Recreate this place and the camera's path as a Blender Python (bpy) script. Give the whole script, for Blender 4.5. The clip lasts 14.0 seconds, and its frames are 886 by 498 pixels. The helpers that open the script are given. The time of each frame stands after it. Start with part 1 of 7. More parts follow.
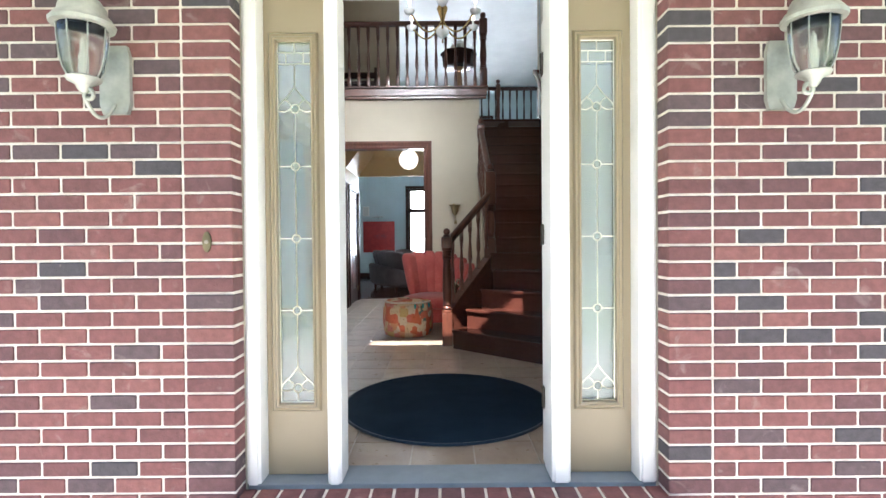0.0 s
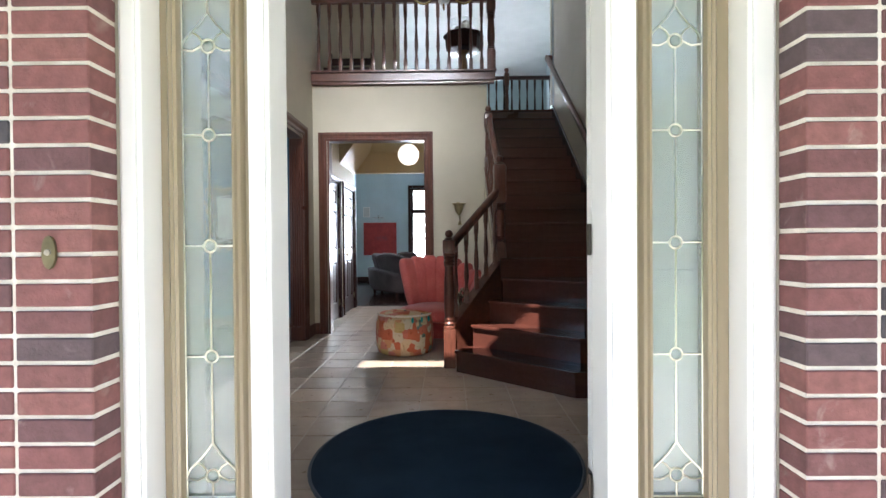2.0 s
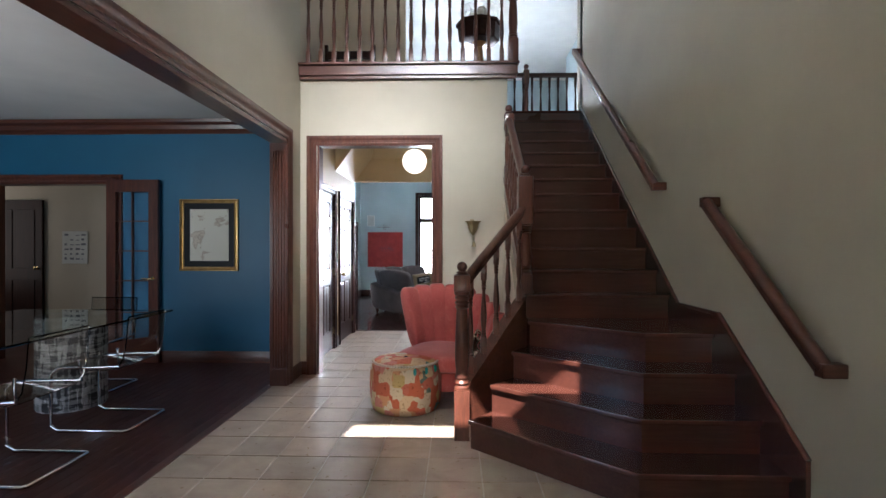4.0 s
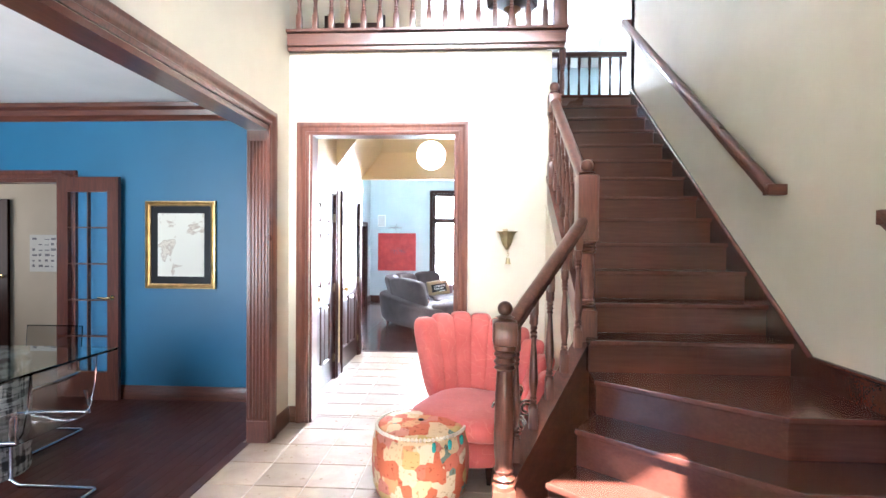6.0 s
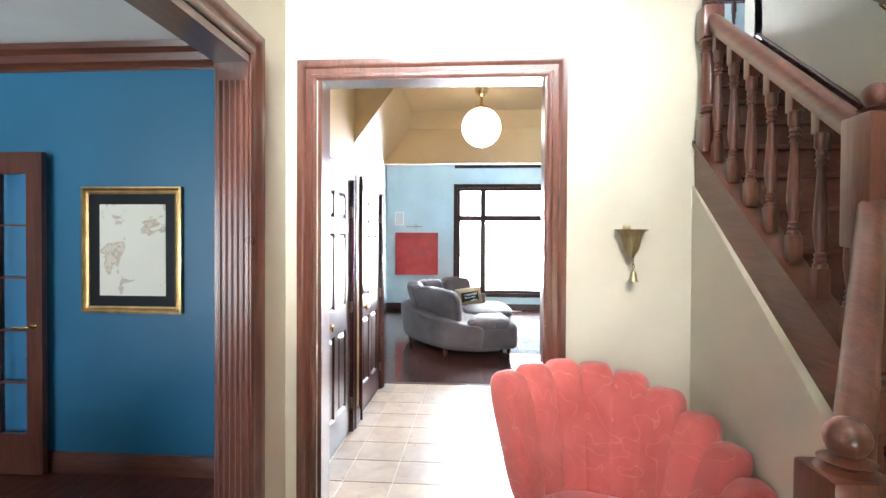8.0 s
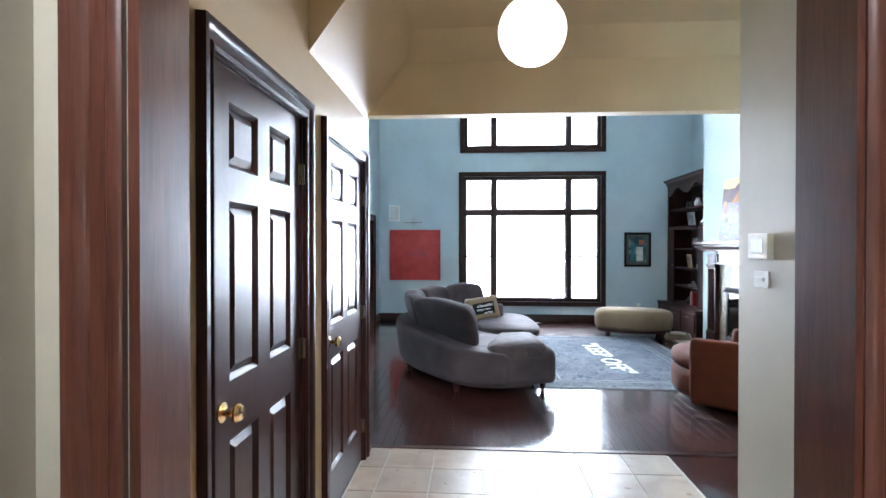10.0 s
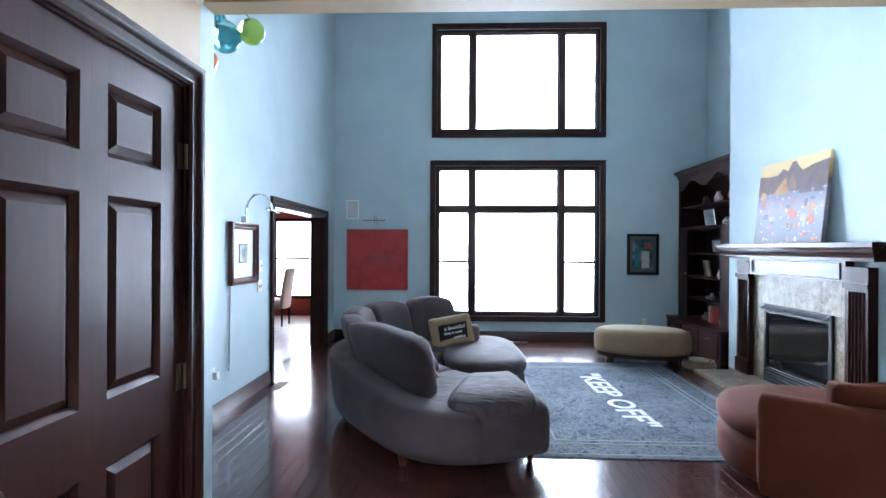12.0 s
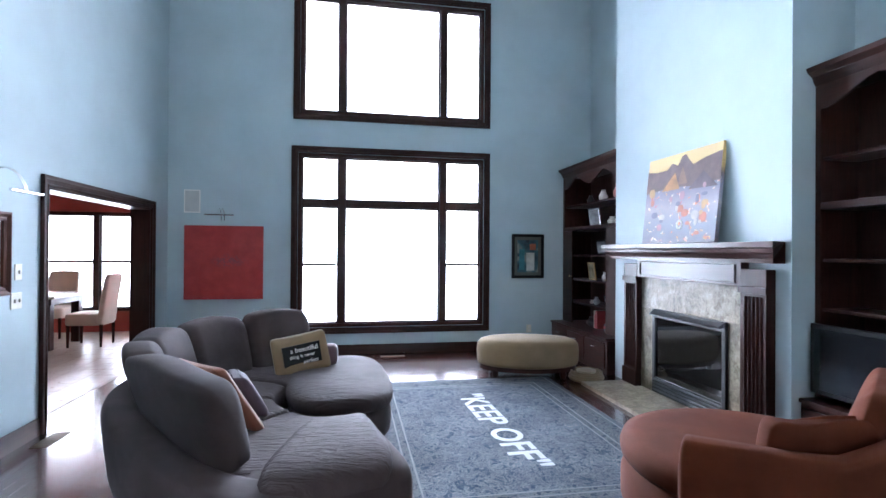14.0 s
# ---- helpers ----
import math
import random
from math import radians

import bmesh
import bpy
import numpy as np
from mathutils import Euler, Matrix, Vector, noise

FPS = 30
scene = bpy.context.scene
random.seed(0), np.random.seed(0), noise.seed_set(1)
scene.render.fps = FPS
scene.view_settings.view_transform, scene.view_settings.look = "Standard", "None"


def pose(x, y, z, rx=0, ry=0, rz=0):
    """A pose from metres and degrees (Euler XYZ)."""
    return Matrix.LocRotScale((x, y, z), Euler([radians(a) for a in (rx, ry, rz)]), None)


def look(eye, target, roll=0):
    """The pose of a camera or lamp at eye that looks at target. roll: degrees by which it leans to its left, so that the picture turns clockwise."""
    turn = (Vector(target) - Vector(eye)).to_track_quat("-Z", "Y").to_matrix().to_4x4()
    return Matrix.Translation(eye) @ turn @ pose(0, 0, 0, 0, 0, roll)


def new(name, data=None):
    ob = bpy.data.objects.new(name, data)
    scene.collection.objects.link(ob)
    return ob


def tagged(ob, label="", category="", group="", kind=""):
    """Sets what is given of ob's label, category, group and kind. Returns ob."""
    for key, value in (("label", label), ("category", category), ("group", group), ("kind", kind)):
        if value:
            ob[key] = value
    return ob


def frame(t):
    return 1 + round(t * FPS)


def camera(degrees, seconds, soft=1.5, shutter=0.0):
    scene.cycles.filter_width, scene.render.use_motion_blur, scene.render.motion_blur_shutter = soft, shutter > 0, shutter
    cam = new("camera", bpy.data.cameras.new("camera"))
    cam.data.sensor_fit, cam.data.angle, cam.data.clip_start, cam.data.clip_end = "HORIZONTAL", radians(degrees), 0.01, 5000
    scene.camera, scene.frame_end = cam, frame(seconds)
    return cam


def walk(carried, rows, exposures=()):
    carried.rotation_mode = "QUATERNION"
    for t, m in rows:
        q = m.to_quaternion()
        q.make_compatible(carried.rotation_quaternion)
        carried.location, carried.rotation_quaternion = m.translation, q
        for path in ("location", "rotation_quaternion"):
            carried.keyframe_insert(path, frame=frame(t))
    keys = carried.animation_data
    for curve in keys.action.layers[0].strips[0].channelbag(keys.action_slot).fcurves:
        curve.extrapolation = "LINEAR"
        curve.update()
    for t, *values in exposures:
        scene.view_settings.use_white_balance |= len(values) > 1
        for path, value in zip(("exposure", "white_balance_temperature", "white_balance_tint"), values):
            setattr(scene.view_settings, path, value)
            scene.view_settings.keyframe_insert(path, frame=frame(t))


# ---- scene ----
cam = camera(82.6, 14.0)
PATH = [
    (0, (0.141, 0.055, 1.071), (0.142, 2.055, 1.044), -0.47),
    (0.5, (0.11, 0.213, 1.053), (0.107, 2.213, 1.028), -0.42),
    (1, (0.114, 0.386, 1.039), (0.103, 2.386, 1.014), -0.57),
    (1.5, (0.138, 0.633, 1.054), (0.122, 2.632, 1.028), -0.54),
    (2, (0.177, 0.831, 1.093), (0.156, 2.831, 1.072), -0.45),
    (2.5, (0.185, 1.08, 1.127), (0.153, 3.08, 1.102), -0.34),
    (3, (0.167, 1.318, 1.218), (0.13, 3.318, 1.2), -0.28),
    (5.3, (0.117, 2.502, 1.392), (0.029, 4.5, 1.388), 0.5),
    (5.5, (0.096, 2.603, 1.421), (0.004, 4.601, 1.405), 0.5),
    (6, (0.015, 2.924, 1.482), (-0.09, 4.921, 1.459), 0.4),
    (6.5, (-0.083, 3.218, 1.526), (-0.199, 5.215, 1.51), 0.5),
    (7, (-0.22, 3.577, 1.527), (-0.345, 5.573, 1.506), 0.5),
    (7.5, (-0.342, 3.967, 1.511), (-0.475, 5.962, 1.481), 0.3),
    (8, (-0.448, 4.382, 1.509), (-0.587, 6.377, 1.483), 0.3),
    (8.2, (-0.479, 4.572, 1.484), (-0.63, 6.566, 1.466), 0.4),
    (10.3, (-0.712, 6.429, 1.44), (-0.832, 8.426, 1.424), 0.1),
    (10.5, (-0.699, 6.603, 1.452), (-0.814, 8.599, 1.434), 0.3),
    (10.8, (-0.682, 6.848, 1.46), (-0.792, 8.845, 1.438), 0.8),
    (11, (-0.68, 7.022, 1.455), (-0.784, 9.019, 1.435), 0.4),
    (11.5, (-0.606, 7.438, 1.44), (-0.695, 9.436, 1.429), 0.2),
    (12, (-0.497, 7.79, 1.435), (-0.572, 9.789, 1.432), 0.3),
    (12.5, (-0.423, 8.11, 1.421), (-0.404, 10.11, 1.422), 0.4),
    (13, (-0.33, 8.35, 1.424), (-0.184, 10.344, 1.43), 0.4),
    (13.5, (-0.25, 8.565, 1.424), (0.011, 10.548, 1.43), 0.3),
    (14, (-0.211, 8.76, 1.414), (0.148, 10.727, 1.424), 0.4),
]
EXPOSURES = [(0, 2.3, 5950, 12), (2.0, 2.1, 5950, 12), (3.2, 1.95, 5950, 12), (4.6, 3.4, 5850, 14), (5.3, 4.45, 5800, 15), (6.5, 4.4, 5850, 15), (8.0, 3.98, 6050, 11), (9.5, 3.2, 5750, 10),
             (10.3, 2.65, 5550, 10), (11.5, 2.5, 5350, 10), (12.5, 2.42, 5350, 13), (14, 2.45, 5550, 16)]
walk(cam, [(t, look(eye, target, roll)) for t, eye, target, roll in PATH], EXPOSURES)

# ---- world, sun and large lights ----
SUN_ELEV, SUN_AZ = 57.0, 186.0
world = bpy.data.worlds.new("world")
scene.world = world
world.use_nodes = True
wn = world.node_tree
sky = wn.nodes.new("ShaderNodeTexSky")
sky.sky_type = "NISHITA"
sky.sun_disc = False
sky.sun_elevation = radians(SUN_ELEV)
sky.sun_rotation = radians(SUN_AZ)
wn.nodes["Background"].inputs["Strength"].default_value = 0.10
wn.links.new(sky.outputs["Color"], wn.nodes["Background"].inputs["Color"])

sun_data = bpy.data.lights.new("sun", "SUN")
sun_data.energy, sun_data.angle, sun_data.color = 5.0, radians(0.5), (1.0, 0.94, 0.85)
sun = new("sun", sun_data)
SUN_FROM = Vector((-0.105, -math.cos(radians(SUN_ELEV)), math.sin(radians(SUN_ELEV))))
sun.matrix_world = look(SUN_FROM * 30, (0, 0, 0))


def area_lamp(name, centre, aim, w, h, watts, colour=(1.0, 1.0, 1.0), spread=180):
    """A rectangular area lamp: sky light at a window's opening, or an added fill."""
    d = bpy.data.lights.new(name, "AREA")
    d.spread = radians(spread)
    d.shape, d.size, d.size_y, d.energy, d.color = "RECTANGLE", w, h, watts, colour
    ob = new(name, d)
    ob.matrix_world = look(centre, Vector(centre) + Vector(aim))
    return ob


SKYCOL = (0.93, 0.97, 1.0)
area_lamp("sky_great_low", (0.37, 16.25, 1.6), (0, -1, 0), 3.3, 3.0, 60, SKYCOL, 88)
area_lamp("sky_great_high", (0.37, 16.25, 4.15), (0, -1, 0), 3.3, 2.1, 28, SKYCOL, 88)
area_lamp("sky_breakfast", (-4.6, 18.75, 1.35), (0, -1, 0), 4.6, 2.3, 15, SKYCOL, 130)
# added dining lamp, tilted up to brighten the ceiling; its opening is assumed
area_lamp("dining_fill", (-4.0, 2.40, 1.4), (0, 1, 0.5), 1.8, 1.6, 6.0, SKYCOL, 130)
area_lamp("sky_foyer_high", (-0.32, 2.02, 4.56), (-0.08, 1, -0.55), 1.6, 0.85, 4.6, (1.0, 0.97, 0.92), 34)
# added fill before a solid wall, brightens the study; no window there
area_lamp("study_fill", (-7.9, 8.6, 1.5), (1, 0.15, 0), 1.6, 1.6, 2.2, (1.0, 0.93, 0.82))

# ---- materials ----


class Mat:
    """A node material under construction."""

    def __init__(self, name, rough=0.5, metal=0.0, spec=0.5):
        self.m = bpy.data.materials.new(name)
        self.m.use_nodes = True
        self.t = self.m.node_tree
        self.b = self.t.nodes["Principled BSDF"]
        self.b.inputs["Roughness"].default_value = rough
        self.b.inputs["Metallic"].default_value = metal
        self.b.inputs["Specular IOR Level"].default_value = spec
        self.co = None

    def node(self, kind, **values):
        n = self.t.nodes.new(kind)
        for k, v in values.items():
            n.inputs[k.replace("_", " ")].default_value = v
        return n

    def link(self, a, b):
        self.t.links.new(a, b)

    def coords(self, scale=(1, 1, 1), kind="Object", turn=(0, 0, 0)):
        c = self.t.nodes.new("ShaderNodeTexCoord")
        mp = self.node("ShaderNodeMapping")
        mp.inputs["Scale"].default_value = scale
        mp.inputs["Rotation"].default_value = [radians(a) for a in turn]
        self.link(c.outputs[kind], mp.inputs["Vector"])
        return mp.outputs["Vector"]

    def noise(self, scale, detail=4.0, vec=None, distortion=0.0, rough=0.55):
        n = self.node("ShaderNodeTexNoise", Scale=scale, Detail=detail, Distortion=distortion, Roughness=rough)
        if vec is not None:
            self.link(vec, n.inputs["Vector"])
        return n.outputs["Fac"]

    def ramp(self, fac, stops):
        r = self.t.nodes.new("ShaderNodeValToRGB")
        e = r.color_ramp.elements
        while len(e) < len(stops):
            e.new(0.5)
        for i, (p, c) in enumerate(stops):
            e[i].position = p
            e[i].color = (*c, 1) if len(c) == 3 else c
        self.link(fac, r.inputs["Fac"])
        return r.outputs["Color"]

    def mix(self, fac, a, b, mode="MIX"):
        n = self.t.nodes.new("ShaderNodeMix")
        n.data_type, n.blend_type = "RGBA", mode
        for k, v in ((0, fac), (6, a), (7, b)):
            if isinstance(v, (int, float)):
                n.inputs[k].default_value = v
            elif isinstance(v, tuple):
                n.inputs[k].default_value = (*v, 1) if len(v) == 3 else v
            else:
                self.link(v, n.inputs[k])
        return n.outputs[2]

    def colour(self, c):
        if isinstance(c, tuple):
            self.b.inputs["Base Color"].default_value = (*c, 1)
        else:
            self.link(c, self.b.inputs["Base Color"])
        return self

    def rough(self, fac, lo, hi):
        r = self.node("ShaderNodeMapRange")
        r.inputs["To Min"].default_value, r.inputs["To Max"].default_value = lo, hi
        self.link(fac, r.inputs["Value"])
        self.link(r.outputs["Result"], self.b.inputs["Roughness"])
        return self

    def bump(self, fac, strength=0.2, dist=0.01):
        n = self.node("ShaderNodeBump", Strength=strength, Distance=dist)
        self.link(fac, n.inputs["Height"])
        if self.b.inputs["Normal"].is_linked:
            self.link(self.b.inputs["Normal"].links[0].from_socket, n.inputs["Normal"])
        self.link(n.outputs["Normal"], self.b.inputs["Normal"])
        return self


def scaled(c, k):
    return tuple(max(0.0, min(1.0, v * k)) for v in c)


def paint(name, c, rough=0.55, grain=220.0, strength=0.06, vary=0.06):
    """Rolled wall paint: faint cloudiness, orange-peel relief."""
    m = Mat(name, rough)
    v = m.coords()
    m.colour(m.ramp(m.noise(1.7, 5, v), [(0.3, scaled(c, 1 - vary)), (0.7, scaled(c, 1 + vary))]))
    m.bump(m.noise(grain, 2, v), strength, 0.002)
    m.rough(m.noise(6.0, 3, v), rough - 0.06, rough + 0.06)
    return m.m


def wood(name, dark, light, along="z", rough=0.28, size=1.0, coat=0.25, ramps=(0.35, 0.7)):
    """Stained, varnished wood whose grain runs along one axis."""
    m = Mat(name, rough)
    stretch = {"x": (0.9, 14, 14), "y": (14, 0.9, 14), "z": (14, 14, 0.9)}[along]
    v = m.coords(tuple(s * size for s in stretch))
    grain = m.noise(2.2, 7, v, 0.8)
    fine = m.noise(14.0, 3, v)
    cloud = m.noise(1.3, 3, m.coords())
    base = m.ramp(grain, [(ramps[0], dark), (ramps[1], light)])
    base = m.mix(0.35, base, m.ramp(fine, [(0.35, scaled(dark, 0.8)), (0.65, light)]))
    base = m.mix(0.25, base, m.ramp(cloud, [(0.3, scaled(dark, 0.9)), (0.7, scaled(light, 1.1))]))
    m.colour(base)
    m.rough(cloud, rough - 0.06, rough + 0.1)
    m.bump(fine, 0.08, 0.002)
    m.b.inputs["Coat Weight"].default_value = coat
    m.b.inputs["Coat Roughness"].default_value = 0.15
    return m.m


def cloth(name, c, rough=0.9, weave=600.0, vary=0.15, sheen=0.3, big=5.0):
    m = Mat(name, rough, spec=0.2)
    v = m.coords()
    m.colour(m.ramp(m.noise(big, 6, v), [(0.3, scaled(c, 1 - vary)), (0.7, scaled(c, 1 + vary))]))
    m.bump(m.noise(weave, 2, v), 0.25, 0.002)
    m.bump(m.noise(big * 3, 4, v), 0.12, 0.02)
    m.b.inputs["Sheen Weight"].default_value = sheen
    m.b.inputs["Sheen Roughness"].default_value = 0.5
    return m.m


def metal(name, c, rough=0.25, worn=0.1):
    m = Mat(name, rough, 1.0)
    v = m.coords()
    n = m.noise(14.0, 5, v)
    m.colour(m.ramp(n, [(0.3, scaled(c, 1 - worn)), (0.7, scaled(c, 1 + worn))]))
    m.rough(n, max(0.03, rough - 0.08), rough + 0.12)
    return m.m


def plain(name, c, rough=0.5, vary=0.05):
    m = Mat(name, rough)
    m.colour(m.ramp(m.noise(9.0, 4, m.coords()), [(0.3, scaled(c, 1 - vary)), (0.7, scaled(c, 1 + vary))]))
    return m.m


def glow(name, c, strength):
    m = Mat(name, 0.4)
    m.colour(c)
    m.b.inputs["Emission Color"].default_value = (*c, 1)
    m.b.inputs["Emission Strength"].default_value = strength
    return m.m


def clear_glass(name, tint=(1, 1, 1), rough=0.0, wavy=0.0):
    m = Mat(name, rough)
    m.colour(tint)
    m.b.inputs["Transmission Weight"].default_value = 1.0
    m.b.inputs["IOR"].default_value = 1.45
    if wavy:
        m.bump(m.noise(22.0, 3, m.coords()), wavy, 0.004)
    return m.m


M_CREAM = paint("cream_wall_paint", (0.50, 0.46, 0.365))
M_HALL = paint("warm_cream_hall_paint", (0.58, 0.43, 0.245))
M_BLUE = paint("pale_blue_wall_paint", (0.45, 0.55, 0.585))
M_TEAL = paint("deep_teal_wall_paint", (0.015, 0.12, 0.23), 0.42)
M_RED = paint("brick_red_wall_paint", (0.33, 0.06, 0.045))
M_BEIGE = paint("beige_wall_paint", (0.55, 0.47, 0.36))
M_CEIL = paint("white_ceiling_paint", (0.78, 0.77, 0.74), 0.7, 90.0, 0.2)
M_WHITE = paint("white_trim_paint", (0.80, 0.79, 0.76), 0.4, 60, 0.03, 0.03)
M_TAUPE = paint("taupe_door_paint", (0.32, 0.26, 0.17), 0.35, 60, 0.04, 0.05)
WD, WL = (0.045, 0.014, 0.009), (0.16, 0.052, 0.03)
M_WOODZ = wood("cherry_wood_upright", WD, WL, "z")
M_WOODX = wood("cherry_wood_across", WD, WL, "x")
M_WOODY = wood("cherry_wood_lengthwise", WD, WL, "y")
M_DARKZ = wood("dark_stained_wood_upright", (0.014, 0.005, 0.004), (0.05, 0.016, 0.011), "z", 0.36, 1.0, 0.05)
M_DARKX = wood("dark_stained_wood_across", (0.018, 0.007, 0.006), (0.06, 0.02, 0.015), "x", 0.3)
M_DARKY = wood("dark_stained_wood_lengthwise", (0.018, 0.007, 0.006), (0.06, 0.02, 0.015), "y", 0.3)
for dark_wood in (M_DARKZ, M_DARKX, M_DARKY):
    dark_wood.node_tree.nodes["Principled BSDF"].inputs["Specular IOR Level"].default_value = 0.2
M_STAIR = wood("stair_wood", (0.058, 0.018, 0.012), (0.092, 0.030, 0.020), "x", 0.17, 0.4, 0.5, (0.2, 0.8))
M_DOOR = wood("lacquered_dark_door", (0.026, 0.007, 0.005), (0.055, 0.015, 0.010), "z", 0.32, 0.6, 0.04, (0.2, 0.8))
M_DOOR.node_tree.nodes["Principled BSDF"].inputs["Specular IOR Level"].default_value = 0.3
M_BRASS = metal("polished_brass", (0.78, 0.58, 0.28), 0.2)
M_CHROME = metal("chrome", (0.8, 0.8, 0.82), 0.07, 0.03)
M_BLACK = plain("black_paint", (0.012, 0.012, 0.013), 0.4)
M_BLACK.node_tree.nodes["Principled BSDF"].inputs["Specular IOR Level"].default_value = 0.15
M_PANE = clear_glass("window_glass")

# ---- building helpers ----


def box(bm, x0, x1, y0, y1, z0, z1, bevel=0.0):
    vs = [bm.verts.new((x, y, z)) for x in (x0, x1) for y in (y0, y1) for z in (z0, z1)]
    fs = [bm.faces.new([vs[i] for i in q]) for q in ((0, 1, 3, 2), (4, 6, 7, 5), (0, 4, 5, 1), (2, 3, 7, 6), (0, 2, 6, 4), (1, 5, 7, 3))]
    if bevel:
        es = list({e for f in fs for e in f.edges})
        bmesh.ops.bevel(bm, geom=es, offset=bevel, segments=2, affect="EDGES", profile=0.6)
    return vs


def prism(bm, pts, axis, a, b):
    """A polygon (two coordinates, in x y z order without the axis) drawn out along an axis from a to b."""
    def at(p, v):
        return {"x": (v, p[0], p[1]), "y": (p[0], v, p[1]), "z": (p[0], p[1], v)}[axis]
    lo = [bm.verts.new(at(p, a)) for p in pts]
    hi = [bm.verts.new(at(p, b)) for p in pts]
    n = len(pts)
    bm.faces.new(lo[::-1])
    bm.faces.new(hi)
    for i in range(n):
        bm.faces.new((lo[i], lo[(i + 1) % n], hi[(i + 1) % n], hi[i]))


def lathe(bm, profile, centre=(0, 0, 0), segs=16, axis="z"):
    """A profile of (radius, height) turned about an upright or level axis."""
    rings = []
    for r, h in profile:
        ring = []
        for i in range(segs):
            a = 2 * math.pi * i / segs
            p = {"z": (r * math.cos(a), r * math.sin(a), h), "x": (h, r * math.cos(a), r * math.sin(a)), "y": (r * math.cos(a), h, r * math.sin(a))}[axis]
            ring.append(bm.verts.new(Vector(centre) + Vector(p)))
        rings.append(ring)
    for a, b in zip(rings, rings[1:]):
        for i in range(segs):
            bm.faces.new((a[i], a[(i + 1) % segs], b[(i + 1) % segs], b[i]))
    for ring in (rings[0], rings[-1]):
        bm.faces.new(ring)


def tube(bm, pts, r, segs=8, closed=False):
    """A round rod along points."""
    pts = [Vector(p) for p in pts]
    rings = []
    n = len(pts)
    up = Vector((0.13, 0.21, 0.97))
    for i, p in enumerate(pts):
        a = pts[(i - 1) % n] if closed or i else p
        b = pts[(i + 1) % n] if closed or i < n - 1 else p
        d = (b - a).normalized()
        side = d.cross(up)
        if side.length < 0.05:
            side = d.cross(Vector((1, 0, 0)))
        side.normalize()
        top = side.cross(d).normalized()
        rr = r[i] if isinstance(r, (list, tuple)) else r
        rings.append([bm.verts.new(p + rr * (math.cos(2 * math.pi * k / segs) * side + math.sin(2 * math.pi * k / segs) * top)) for k in range(segs)])
    pairs = list(zip(rings, rings[1:])) + ([(rings[-1], rings[0])] if closed else [])
    for a, b in pairs:
        for i in range(segs):
            bm.faces.new((a[i], a[(i + 1) % segs], b[(i + 1) % segs], b[i]))
    if not closed:
        bm.faces.new(rings[0][::-1])
        bm.faces.new(rings[-1])


def sweep(bm, section, path, normal):
    """A closed section of (out, up) drawn along straight runs; out is measured along normal, up across the path, mitred."""
    path = [Vector(p) for p in path]
    normal = Vector(normal).normalized()
    rings = []
    closed = (path[0] - path[-1]).length < 1e-6
    for i, p in enumerate(path):
        d0 = (p - path[i - 1]).normalized() if i else ((p - path[-2]).normalized() if closed else None)
        d1 = (path[i + 1] - p).normalized() if i < len(path) - 1 else ((path[1] - p).normalized() if closed else None)
        d0, d1 = d0 or d1, d1 or d0
        u0, u1 = normal.cross(d0), normal.cross(d1)
        u = (u0 + u1) / max(0.2, 1 + u0.dot(u1))
        rings.append([bm.verts.new(p + o * normal + h * u) for o, h in section])
    n = len(section)
    for a, b in zip(rings, rings[1:]):
        for i in range(n):
            bm.faces.new((a[i], a[(i + 1) % n], b[(i + 1) % n], b[i]))
    bm.faces.new(rings[0][::-1])
    bm.faces.new(rings[-1])


def finish(bm, smooth=0):
    bmesh.ops.recalc_face_normals(bm, faces=bm.faces)
    me = bpy.data.meshes.new("mesh")
    bm.to_mesh(me)
    bm.free()
    if smooth:
        me.polygons.foreach_set("use_smooth", [True] * len(me.polygons))
        me.set_sharp_from_angle(angle=radians(smooth))
    return me


def part(name, bm, material, parent=None, label="", smooth=0):
    me = finish(bm, smooth)
    me.name = name
    if material:
        me.materials.append(material)
    ob = new(name, me)
    if parent is not None:
        ob.parent = parent
        ob.matrix_parent_inverse = parent.matrix_basis.inverted() if parent.parent is None else Matrix.Identity(4)
    if label:
        tagged(ob, label)
    return ob


def sub(name, bm, material, parent, label="", smooth=0):
    """A piece of a part; both are drawn in the thing's own space."""
    me = finish(bm, smooth)
    me.name = name
    me.materials.append(material)
    ob = new(name, me)
    ob.parent = parent
    if label:
        tagged(ob, label)
    return ob


def local(name, bm, material, parent, label="", smooth=0):
    """A part drawn in its thing's own space."""
    return sub(name, bm, material, parent, label, smooth)


def thing(name, label, category, m=None, group="", kind=""):
    ob = new(name)
    ob.empty_display_size = 0.1
    if m is not None:
        ob.matrix_basis = m
    return tagged(ob, label, category, group, kind)


def structure(name, bm, material, label, category="wall", smooth=0):
    ob = part(name, bm, material, None, "", smooth)
    return tagged(ob, label, category, "", "structure")


